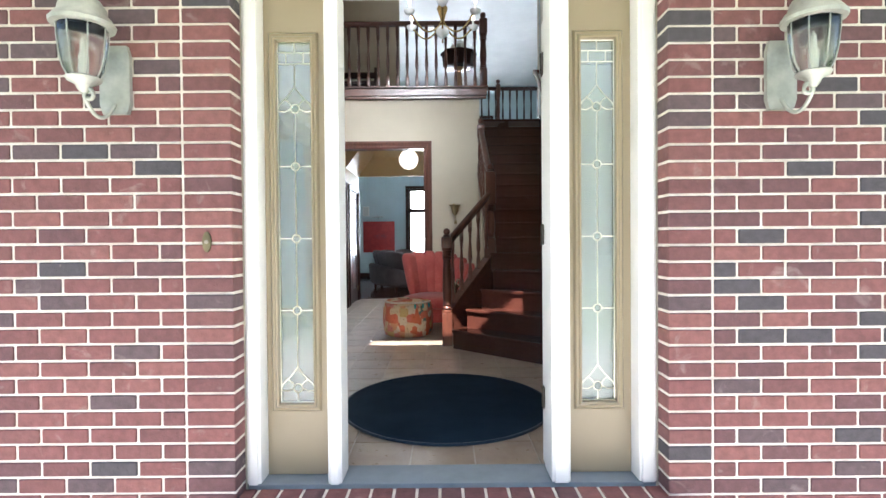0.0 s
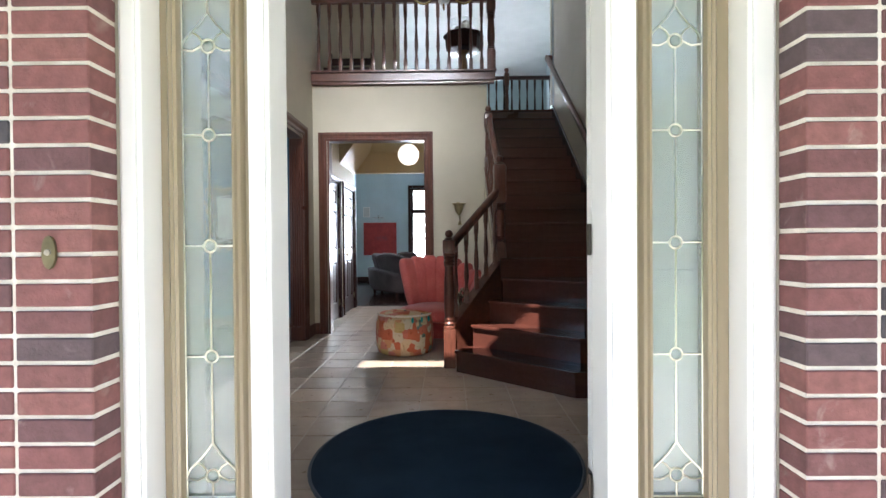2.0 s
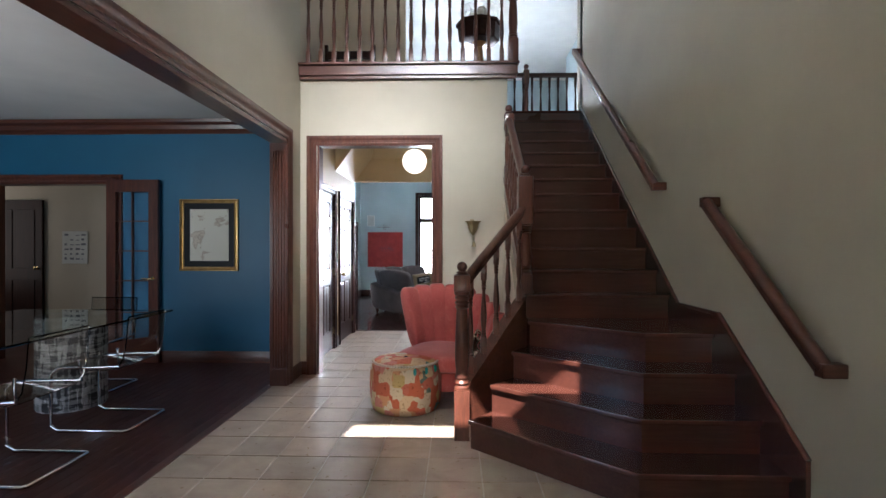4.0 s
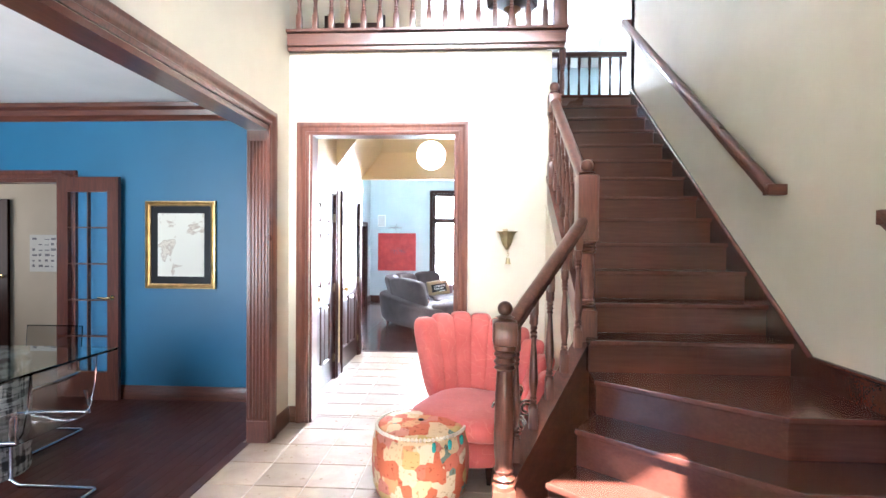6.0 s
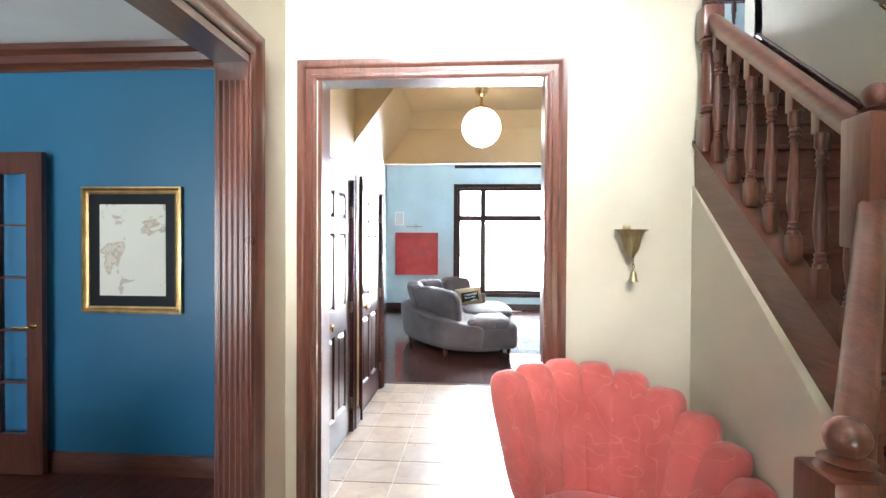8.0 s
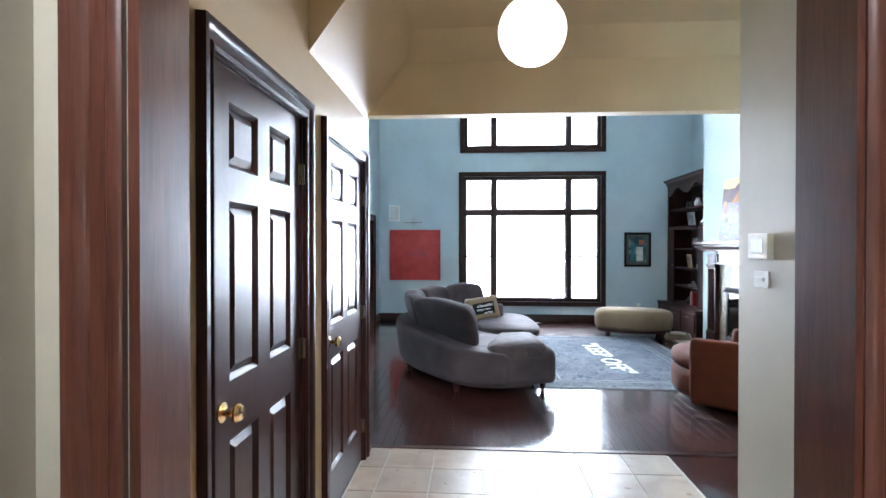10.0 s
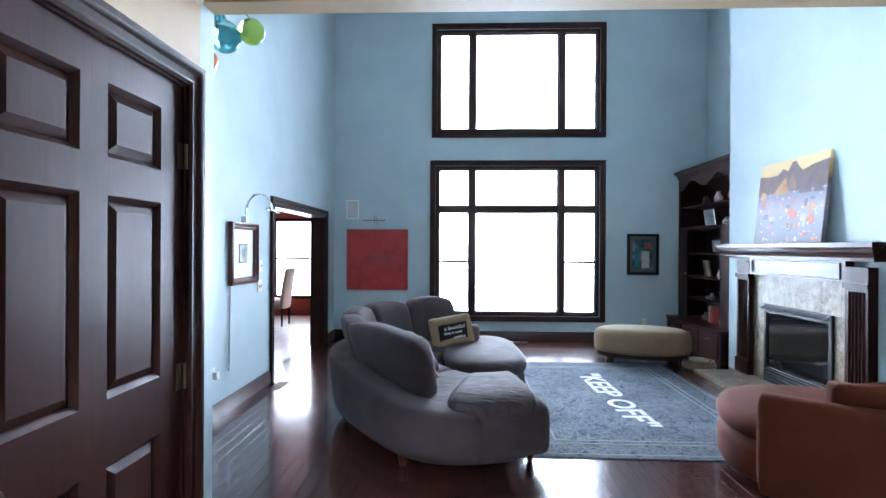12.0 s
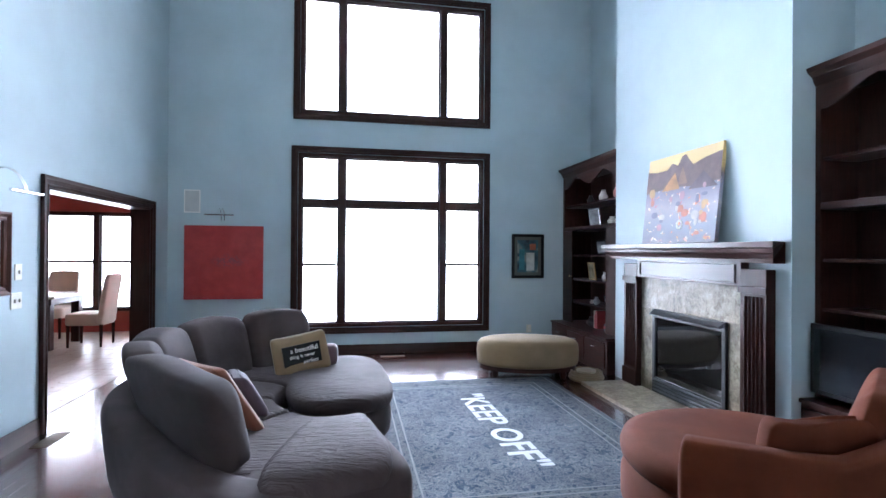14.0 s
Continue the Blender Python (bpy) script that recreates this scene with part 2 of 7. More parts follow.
def wall_bm(axis, a, b, u0, u1, z0, z1, holes=()):
    """A wall with thickness from a to b along axis, from u0 to u1, with openings (u0, u1, z0, z1) cut through."""
    bm = bmesh.new()
    us = sorted({u0, u1, *[min(max(v, u0), u1) for h in holes for v in h[:2]]})
    zs = sorted({z0, z1, *[min(max(v, z0), z1) for h in holes for v in h[2:]]})
    for i, (p, q) in enumerate(zip(us, us[1:])):
        run = None
        for r, s in list(zip(zs, zs[1:])) + [(None, None)]:
            solid = r is not None and not any(h[0] - 1e-6 <= p and q <= h[1] + 1e-6 and h[2] - 1e-6 <= r and s <= h[3] + 1e-6 for h in holes)
            if solid:
                run = (run[0], s) if run else (r, s)
            elif run:
                if axis == "x":
                    box(bm, a, b, p, q, *run)
                else:
                    box(bm, p, q, a, b, *run)
                run = None
    return bm


def rounded(bm, fn, e=0.35, nu=28, nv=14):
    """A superquadric, from a box with soft edges (small e) to a ball (e = 1), laid out in space by fn(a, b, c), each from -1 to 1."""
    def pw(v):
        return math.copysign(abs(v) ** e, v)
    rows = []
    for j in range(1, nv):
        t = -math.pi / 2 + math.pi * j / nv
        rows.append([bm.verts.new(fn(pw(math.cos(t)) * pw(math.cos(2 * math.pi * i / nu)), pw(math.cos(t)) * pw(math.sin(2 * math.pi * i / nu)), pw(math.sin(t)))) for i in range(nu)])
    for a, b in zip(rows, rows[1:]):
        for i in range(nu):
            bm.faces.new((a[i], a[(i + 1) % nu], b[(i + 1) % nu], b[i]))
    bm.faces.new(rows[0][::-1])
    bm.faces.new(rows[-1])


def puff(bm, x, y, z, sx, sy, sz, e=0.35, rot=0.0, nu=28, nv=14):
    """A soft block of half sizes sx, sy, sz about a point, turned about the upright."""
    c, s = math.cos(radians(rot)), math.sin(radians(rot))
    rounded(bm, lambda a, b, d: (x + c * a * sx - s * b * sy, y + s * a * sx + c * b * sy, z + d * sz), e, nu, nv)



def bent(bm, fn, e=0.35, cap=0.12, stations=36, segs=28):
    """A long soft body: a rounded section carried from a = -1 to 1 by fn(a, b, c), closing softly over the last cap of each end."""
    def pw(v):
        return math.copysign(abs(v) ** e, v)
    ends = [1 - cap * (1 - math.sin(math.pi / 2 * k / 5)) for k in range(6)]
    middle = [-(1 - cap) + 2 * (1 - cap) * k / stations for k in range(1, stations)]
    rings = []
    for a in [-v for v in ends[::-1]] + middle + ends:
        over = max(0.0, abs(a) - (1 - cap)) / cap
        k = max(0.06, math.sqrt(max(0.0, 1 - over * over))) ** 0.8
        rings.append([bm.verts.new(fn(a, k * pw(math.cos(t)), (1 - (1 - k) * 0.8) * pw(math.sin(t)))) for t in [2 * math.pi * j / segs for j in range(segs)]])
    for p, q in zip(rings, rings[1:]):
        for j in range(segs):
            bm.faces.new((p[j], p[(j + 1) % segs], q[(j + 1) % segs], q[j]))
    bm.faces.new(rings[0][::-1])
    bm.faces.new(rings[-1])


# ---- the large structure ----
UP = 3.15          # upper floor
TOP = 5.9          # high ceilings
HX0, HX1 = -1.45, 0.60   # hall
LX = -2.535        # great room, left wall
LY = 15.78         # great room, far wall

# porch and front wall
bm = bmesh.new()
box(bm, -6, 6.3, -1.6, 2.03, -0.6, -0.17)
structure("porch_floor", bm, plain("porch_concrete", (0.55, 0.52, 0.48), 0.85, 0.15), "grey concrete porch floor", "floor")
bm = bmesh.new()
box(bm, -400, 400, -400, 400, -0.9, -0.45)
m = Mat("lawn", 0.95)
m.colour(m.ramp(m.noise(0.8, 8, m.coords()), [(0.35, (0.05, 0.10, 0.025)), (0.65, (0.13, 0.2, 0.06))]))
structure("ground", bm, m.m, "green lawn round the house", "ground")
bm = wall_bm("y", 2.147, 2.29, -2.6, 3.2, -0.3, 2.50, [(-0.684, 1.029, -0.3, 2.214)])
structure("wall_entrance", bm, M_CREAM, "cream painted wall round the entrance")
bm = wall_bm("y", 2.292, 2.60, -2.6, 3.2, -0.3, TOP, [(-0.684, 1.6, -0.3, 2.46), (-1.27, 0.5, 4.17, 5.08)])
structure("wall_front", bm, M_CREAM, "cream painted front wall above the entrance")
bm = wall_bm("y", 2.255, 2.29, -2.6, 3.2, 2.502, TOP, [(-1.27, 0.5, 4.17, 5.08)])
structure("wall_front_outside", bm, plain("brick_above", (0.23, 0.09, 0.075), 0.9, 0.3), "red brick front wall above the entrance")

# foyer
bm = wall_bm("x", -1.61, -1.47, 2.60, 7.0, -0.2, TOP, [(3.2, 6.60, -0.2, 2.33)])
structure("wall_foyer_left", bm, M_CREAM, "cream foyer wall with a wide opening to the dining room")
bm = wall_bm("x", 1.82, 2.05, 2.60, 8.9, -0.2, TOP)
structure("wall_stair", bm, M_CREAM, "cream wall beside the staircase")
bm = wall_bm("y", 7.0, 7.13, -1.61, 0.66, -0.2, UP - 0.12, [(-1.29, -0.09, -0.2, 2.38)])
structure("wall_foyer_end", bm, M_CREAM, "cream wall with a wide cased doorway to the hall")
bm = bmesh.new()
box(bm, -6.6, 3.4, 2.3, 16.0, TOP, TOP + 0.15)
structure("ceiling_high", bm, M_CEIL, "white ceiling over foyer and great room", "ceiling")

# hall
bm = wall_bm("x", HX0 - 0.13, HX0, 7.13, 9.588, -0.2, 2.85, [(7.54, 8.325, -0.2, 2.002), (8.64, 9.50, -0.2, 2.002)])
structure("wall_hall_left", bm, M_HALL, "warm cream hall wall with two doors")
bm = bmesh.new()
prism(bm, [(7.131, -0.2), (8.745, -0.2), (8.745, UP - 0.125), (7.131, UP - 0.125)], "x", HX1, HX1 + 0.06)
structure("wall_hall_right", bm, M_CREAM, "cream hall wall under the stairs")
bm = bmesh.new()
prism(bm, [(5.86, -0.2), (6.998, -0.2), (6.998, 1.80), (6.0, 0.96), (5.86, 0.84)], "x", 0.622, 0.66)
structure("wall_under_stair", bm, M_CREAM, "cream triangular wall under the open stair")
bm = wall_bm("y", 8.63, 8.742, HX1 + 0.06, 3.4, -0.2, TOP, [(HX1 + 0.06, 1.82, UP - 0.14, TOP)])
structure("wall_great_near", bm, M_BLUE, "pale blue wall at the back of the stairs")
bm = bmesh.new()
box(bm, HX0, HX1 + 2.7, 9.59, 9.69, 2.325, UP - 0.122)
structure("beam_great", bm, M_HALL, "cream beam between hall and great room", "beam")
bm = bmesh.new()
box(bm, HX0, HX1, 7.13, 9.588, 2.80, 2.90)
box(bm, HX1, 3.4, 8.742, 9.588, 2.80, 2.90)
prism(bm, [(9.587, 2.68), (9.587, 2.799), (9.33, 2.799)], "x", HX0 + 0.02, 3.3)
prism(bm, [(HX0, 2.31), (HX0 + 0.36, 2.795), (HX0, 2.795)], "y", 8.40, 9.588)
structure("ceiling_hall", bm, M_HALL, "cream hall ceiling with a sloped side", "ceiling")
bm = wall_bm("y", 9.59, 9.69, -2.75, HX0 - 0.001, -0.2, TOP)
structure("wall_great_corner", bm, M_BLUE, "pale blue return wall")

# upper gallery
bm = bmesh.new()
box(bm, -1.65, 0.62, 7.0, 9.82, UP - 0.12, UP)
box(bm, 0.62, 3.3, 8.745, 9.82, UP - 0.12, UP - 0.004)
box(bm, 0.66, 1.88, 8.66, 8.745, UP - 0.12, UP - 0.004)
structure("floor_gallery", bm, wood("gallery_floor_wood", (0.05, 0.018, 0.012), (0.12, 0.045, 0.03), "x"), "dark wood gallery floor", "floor")
bm = wall_bm("y", 9.30, 9.40, -1.65, -0.62, UP, TOP)
structure("wall_gallery", bm, M_BEIGE, "beige wall on the upper gallery")
bm = wall_bm("x", -1.78, -1.65, 7.0, 9.4, UP - 0.12, TOP)
structure("wall_gallery_left", bm, M_BEIGE, "beige end wall of the gallery")

# great room
bm = wall_bm("y", LY, LY + 0.2, -2.75, 3.6, -0.2, TOP, [(-0.92, 1.66, 0.37, 2.74), (-0.90, 1.66, 3.27, 4.90)])
structure("wall_great_far", bm, M_BLUE, "pale blue two-storey wall with large windows")
bm = wall_bm("x", LX - 0.2, LX, 9.691, LY, -0.2, TOP, [(13.16, 15.22, -0.2, 1.90), (10.5, 11.63, 0.97, 1.92)])
structure("wall_great_left", bm, M_BLUE, "pale blue wall with a doorway and a pass-through")
bm = wall_bm("x", 3.30, 3.5, 8.82, LY, -0.2, TOP)
structure("wall_great_right", bm, M_BLUE, "pale blue side wall")
bm = bmesh.new()
box(bm, 2.78, 3.30, 11.75, 14.1, -0.2, TOP)
structure("chimney_breast", bm, M_BLUE, "pale blue chimney breast over the fireplace", "chimney")

# dining room and study
bm = wall_bm("y", 7.48, 7.62, -8.0, -1.61, -0.2, 2.9, [(-5.2, -3.75, -0.2, 2.05)])
structure("wall_dining_far", bm, M_TEAL, "deep teal dining room wall")
bm = wall_bm("x", -6.6, -6.4, 2.3, 7.48, -0.2, 2.9)
structure("wall_dining_left", bm, M_TEAL, "deep teal side wall")
# opening out of view, cut only to let the added dining lamp in
bm = wall_bm("y", 2.30, 2.60, -6.6, -2.6, -0.3, 3.0, [(-4.9, -3.1, 0.6, 2.2)])
structure("wall_dining_front", bm, M_TEAL, "deep teal front wall with an unseen opening added for the dining lamp")
bm = bmesh.new()
box(bm, -6.6, -1.61, 2.6, 7.6, 2.76, 2.9)
structure("ceiling_dining", bm, M_CEIL, "white textured dining room ceiling", "ceiling")
bm = wall_bm("y", 9.6, 9.72, -8.0, -2.75, -0.2, 2.76)
structure("wall_study", bm, M_BEIGE, "beige study wall")
bm = wall_bm("x", -2.75, -2.62, 7.62, 9.72, -0.2, 2.76)
structure("wall_study_right", bm, M_BEIGE, "beige study side wall")
bm = bmesh.new()
box(bm, -8.0, -1.58, 7.62, 9.72, 2.7, 2.82)
structure("ceiling_study", bm, M_CEIL, "white study ceiling", "ceiling")

# breakfast room seen through the doorway
bm = wall_bm("y", 18.3, 18.45, -7.4, -2.2, -0.2, 2.7, [(-7.0, -2.6, 0.35, 2.05)])
structure("wall_breakfast_far", bm, M_RED, "brick red wall with a row of windows")
bm = wall_bm("x", -7.6, -7.4, 9.82, 18.45, -0.2, 2.7)
structure("wall_breakfast_left", bm, M_BEIGE, "beige end wall")
bm = wall_bm("x", -2.4, -2.2, 15.98, 18.3, -0.2, 2.7)
structure("wall_breakfast_right", bm, M_RED, "brick red side wall")
bm = wall_bm("y", 9.82, 9.94, -7.4, LX - 0.2, -0.2, 2.7)
structure("wall_breakfast_near", bm, M_BEIGE, "beige back wall")
bm = bmesh.new()
box(bm, -7.6, LX - 0.2, 9.82, 15.98, 2.6, 2.72)
box(bm, -7.6, -2.2, 15.98, 18.45, 2.6, 2.72)
structure("ceiling_breakfast", bm, M_RED, "dark red ceiling", "ceiling")
bm = wall_bm("x", -8.1, -8.0, 7.48, 9.72, -0.2, 2.8)
structure("wall_study_left", bm, M_BEIGE, "beige study end wall")
bm = wall_bm("x", -2.75, LX - 0.2, 9.691, 9.94, -0.2, TOP)
structure("wall_great_pier", bm, M_BLUE, "pale blue corner pier")
# bright daylight beyond the windows
M_DAY = glow("bright_daylight", (0.95, 0.98, 1.0), 1.6)
bm = bmesh.new()
box(bm, -2.0, 3.2, 17.2, 17.25, -0.4, 7.0)
structure("backdrop_great", bm, M_DAY, "bright overexposed daylight beyond the windows", "backdrop")
bm = bmesh.new()
box(bm, -8.5, -2.1, 19.4, 19.45, -0.4, 4.0)
structure("backdrop_breakfast", bm, M_DAY, "bright overexposed daylight beyond the windows", "backdrop")
# trees across the road
m = Mat("far_foliage", 0.95)
m.colour(m.ramp(m.noise(0.7, 9, m.coords()), [(0.35, (0.02, 0.035, 0.012)), (0.65, (0.09, 0.13, 0.05))]))
bm = bmesh.new()
random.seed(8)
edge = [(-45 + 2.5 * k, 8.5 + random.uniform(-1.6, 1.6)) for k in range(37)]
prism(bm, [(-45, -0.6)] + edge + [(45, -0.6)], "y", -19.0, -18.0)
structure("backdrop_trees", bm, m.m, "dark green trees across the road", "backdrop")
# roof edges
# overhang out of view, added to cut the sun strip on the foyer floor
bm = bmesh.new()
box(bm, -7, 6, 2.10, 2.253, 5.27, 5.42)
structure("eave", bm, M_WHITE, "unseen white overhang added to trim the sun through the upper window", "roof")
bm = bmesh.new()
box(bm, -3.2, 3.6, 0.0, 2.27, 2.75, 2.9)
structure("porch_ceiling", bm, M_WHITE, "white painted porch ceiling", "ceiling")

# ---- floors (base) ----
m = Mat("grout", 0.85)
m.colour(m.ramp(m.noise(30, 4, m.coords()), [(0.3, (0.42, 0.38, 0.33)), (0.7, (0.55, 0.5, 0.44))]))
M_GROUT = m.m
bm = bmesh.new()
box(bm, -1.65, 1.95, 2.335, 7.13, -0.2, -0.006)
box(bm, HX0 - 0.1, HX1 + 0.02, 7.13, 9.73, -0.2, -0.006)
floor_tile = structure("floor_tile", bm, M_GROUT, "beige ceramic tile floor of foyer and hall", "floor")
m = Mat("walnut_floor", 0.16)
v = m.coords((9, 0.8, 9))
info = m.t.nodes.new("ShaderNodeObjectInfo")
g = m.noise(2.5, 7, v, 0.6)
c = m.ramp(g, [(0.3, (0.022, 0.007, 0.006)), (0.7, (0.075, 0.024, 0.018))])
c = m.mix(m.ramp(info.outputs["Random"], [(0.0, (0, 0, 0)), (1.0, (0.55, 0.55, 0.55))]), c, (0.035, 0.012, 0.010))
m.colour(c)
m.rough(m.noise(3.0, 5, m.coords()), 0.10, 0.26)
m.bump(m.noise(40, 3, v), 0.04, 0.002)
m.b.inputs["Coat Weight"].default_value = 0.4
m.b.inputs["Coat Roughness"].default_value = 0.08
M_PLANK = m.m
m = Mat("satin_dining_floor", 0.4, 0.0, 0.35)
v = m.coords((9, 0.8, 9))
info = m.t.nodes.new("ShaderNodeObjectInfo")
c = m.ramp(m.noise(2.5, 7, v, 0.6), [(0.3, (0.045, 0.012, 0.008)), (0.7, (0.10, 0.028, 0.018))])
m.colour(m.mix(m.ramp(info.outputs["Random"], [(0.0, (0, 0, 0)), (1.0, (0.5, 0.5, 0.5))]), c, (0.06, 0.017, 0.011)))
m.rough(m.noise(3.0, 5, m.coords()), 0.32, 0.48)
M_DINEPLANK = m.m
bm = bmesh.new()
box(bm, -2.735, 3.5, 9.735, 16.0, -0.2, -0.002)
box(bm, -2.735, HX0 - 0.1, 9.60, 9.735, -0.2, -0.002)
box(bm, HX1 + 0.02, 3.5, 8.7, 9.735, -0.2, -0.002)
structure("floor_great", bm, M_PLANK, "glossy dark walnut plank floor", "floor")
bm = bmesh.new()
box(bm, -8.0, -1.65, 2.3, 9.8, -0.2, -0.002)
structure("floor_dining", bm, M_DINEPLANK, "glossy dark wood dining room floor", "floor")
bm = bmesh.new()
box(bm, -7.6, -2.735, 9.8, 18.45, -0.2, -0.006)
box(bm, -2.735, -2.2, 15.98, 18.45, -0.2, -0.006)
structure("floor_breakfast", bm, M_GROUT, "tile floor of the breakfast room", "floor")

# ---- entrance ----
# the entrance is drawn to nominal sizes and set in the wall by one placing
PLACE_ENTRANCE = Matrix.Translation((0.150, 2.251, 1.0915)) @ Matrix.Scale(0.942, 4) @ Matrix.Translation((-0.131, -2.413, -1.088))


def set_in_entrance(*things):
    for ob in things:
        ob.matrix_basis = PLACE_ENTRANCE @ ob.matrix_basis


bm = bmesh.new()
box(bm, -0.75, 1.06, 2.305, 2.495, -0.12, -0.003, 0.004)
sill = structure("door_sill", bm, plain("grey_sill_paint", (0.2, 0.23, 0.25), 0.5, 0.1), "grey painted entrance sill", "sill")
fr = thing("entrance_frame", "white painted entrance frame with two sidelights", "door frame", pose(0.15, 2.4, 0), kind="structure")
for n, (x0, x1) in (("jamb", (-0.753, -0.69)), ("post", (-0.394, -0.332)), ("post", (0.597, 0.681)), ("jamb", (0.984, 1.062))):
    bm = bmesh.new()
    box(bm, x0, x1, 2.30, 2.455 if n == "post" else 2.44, 0.0, 2.188, 0.006)
    box(bm, x0 + 0.012, x1 - 0.012, 2.290, 2.2995, 0.0, 2.188, 0.003)
    part(n, bm, M_WHITE, fr)
bm = bmesh.new()
box(bm, -0.753, 1.062, 2.302, 2.44, 2.19, 2.278, 0.006)
part("head", bm, M_WHITE, fr)

M_LEADED = clear_glass("bevelled_glass", (0.86, 0.93, 0.90), 0.06, 0.25)
M_LEADED.node_tree.nodes["Principled BSDF"].inputs["Transmission Weight"].default_value = 0.8
M_CAME = metal("brass_came", (0.85, 0.83, 0.72), 0.3)


def sidelight(x0, x1):
    s = thing("sidelight", "taupe sidelight with wavy glass and pale brass lines", "window", pose((x0 + x1) / 2, 2.4, 0), "entrance sidelights")
    gx0, gx1, gz0, gz1 = x0 + 0.058, x1 - 0.080 + 0.0, 0.33, 1.99
    if x0 > 0:
        gx0, gx1 = x0 + 0.075, x1 - 0.068
    gx1 = gx0 + 0.157
    bm = wall_bm("y", 2.395, 2.44, x0 + 0.001, x1 - 0.001, 0.002, 2.185, [(gx0, gx1, gz0, gz1)])
    part("panel", bm, M_TAUPE, s)
    bm = bmesh.new()
    sec = [(0, 0), (0.016, 0.002), (0.02, 0.01), (0.012, 0.016), (0.014, 0.026), (0.006, 0.034), (0, 0.036)]
    sweep(bm, sec, [(gx0, 2.395, gz0), (gx0, 2.395, gz1), (gx1, 2.395, gz1), (gx1, 2.395, gz0), (gx0, 2.395, gz0)], (0, -1, 0))
    part("moulding", bm, M_TAUPE, s, "raised taupe moulding round the glass", 40)
    bm = bmesh.new()
    box(bm, gx0, gx1, 2.412, 2.418, gz0, gz1)
    g = part("pane", bm, M_LEADED, s, "wavy bevelled glass pane")
    g.visible_shadow = False
    bm = bmesh.new()
    cx, y, r = (gx0 + gx1) / 2, 2.409, 0.003
    w = (gx1 - gx0) / 2

    def line(*pts):
        tube(bm, [(cx + px * w, y, pz) for px, pz in pts], r, 6)
    def ring(z, rr):
        tube(bm, [(cx + rr * math.cos(a), y, z + rr * math.sin(a)) for a in [k * math.pi / 8 for k in range(16)]], r * 1.15, 6, True)
    line((-1, gz0 + .002), (-1, gz1 - .002)); line((1, gz0 + .002), (1, gz1 - .002))
    line((-1, gz1 - .002), (1, gz1 - .002)); line((-1, gz0 + .002), (1, gz0 + .002))
    line((0, gz1), (0, 1.94)); line((-1, 1.94), (1, 1.94)); line((-1, 1.89), (1, 1.89))
    line((-.5, 1.94), (-.5, 1.89)); line((.52, 1.94), (.52, 1.89))
    line((0, 1.89), (0, 1.785))
    for top, mid in ((1.785, 1.684), (0.495, 0.396)):
        line((0, top), (-.32, top - .035), (-.6, top - .058), (-.86, top - .078), (-1, top - .1))
        line((0, top), (.32, top - .035), (.6, top - .058), (.86, top - .078), (1, top - .1))
        line((-.6, top - .058), (-.36, top - .07), (-.2, mid + .012))
        line((.6, top - .058), (.36, top - .07), (.2, mid + .012))
        line((-1, mid - .01), (-.6, mid - .014), (-.25, mid)); line((1, mid - .01), (.6, mid - .014), (.25, mid))
        ring(mid, .02)
    for z in (1.42, 1.088, 0.756):
        ring(z, .0185)
        line((-1, z), (-.25, z)); line((.25, z), (1, z))
    zs = [1.664, 1.439, 1.401, 1.107, 1.069, .775, .737, .495]
    for a, b in zip(zs[::2], zs[1::2]):
        line((0, a), (0, b))
    line((0, .376), (0, gz0))
    part("came", bm, M_CAME, s, "pale brass leading with rings and arches", 60)
    for z, rr in ((1.684, .017), (1.42, .016), (1.088, .016), (.756, .016), (.396, .017)):
        bm = bmesh.new()
        lathe(bm, [(0.002, -0.008), (rr * .7, -0.006), (rr, 0.0), (rr, 0.002)], (cx, 2.413, z), 12, "y")
        part("jewel", bm, M_LEADED, s, "round glass jewel", 40).visible_shadow = False
    return s


set_in_entrance(sill, fr, sidelight(-0.69, -0.394), sidelight(0.681, 0.984))

# the open front door, folded back behind a sidelight
fd = thing("front_door", "white painted front door standing wide open", "door", pose(0.61, 2.6, 0))
bm = wall_bm("y", 2.465, 2.51, 0.60, 1.53, 0.012, 2.10, [(0.75, 1.05, 0.2, 0.85), (1.12, 1.42, 0.2, 0.85), (0.75, 1.05, 1.0, 1.9), (1.12, 1.42, 1.0, 1.9)])
leaf = part("leaf", bm, M_WHITE, fd)
for x0 in (0.75, 1.12):
    for z0, z1 in ((0.2, 0.85), (1.0, 1.9)):
        bm = bmesh.new()
        box(bm, x0, x0 + 0.30, 2.48, 2.495, z0, z1, 0.006)
        sub("panel", bm, M_WHITE, leaf)
M_HINGE = metal("dark_bronze", (0.10, 0.085, 0.07), 0.35)
for z in (0.28, 1.05, 1.85):
    bm = bmesh.new()
    lathe(bm, [(0.001, 0), (0.008, 0.002), (0.008, 0.096), (0.001, 0.098)], (0.592, 2.458, z), 10)
    box(bm, 0.5975, 0.5998, 2.468, 2.506, z + 0.002, z + 0.096)
    box(bm, 0.589, 0.5917, 2.432, 2.453, z + 0.002, z + 0.096)
    part("hinge", bm, M_HINGE, fd, "dark bronze butt hinge", 40)

set_in_entrance(fd)

# wall lanterns
M_VERD = metal("weathered_pewter", (0.42, 0.43, 0.38), 0.5, 0.25)
M_VERD.node_tree.nodes["Principled BSDF"].inputs["Metallic"].default_value = 0.55
M_LGLASS = clear_glass("ribbed_lantern_glass", (0.95, 1.0, 0.97), 0.22, 0.5)


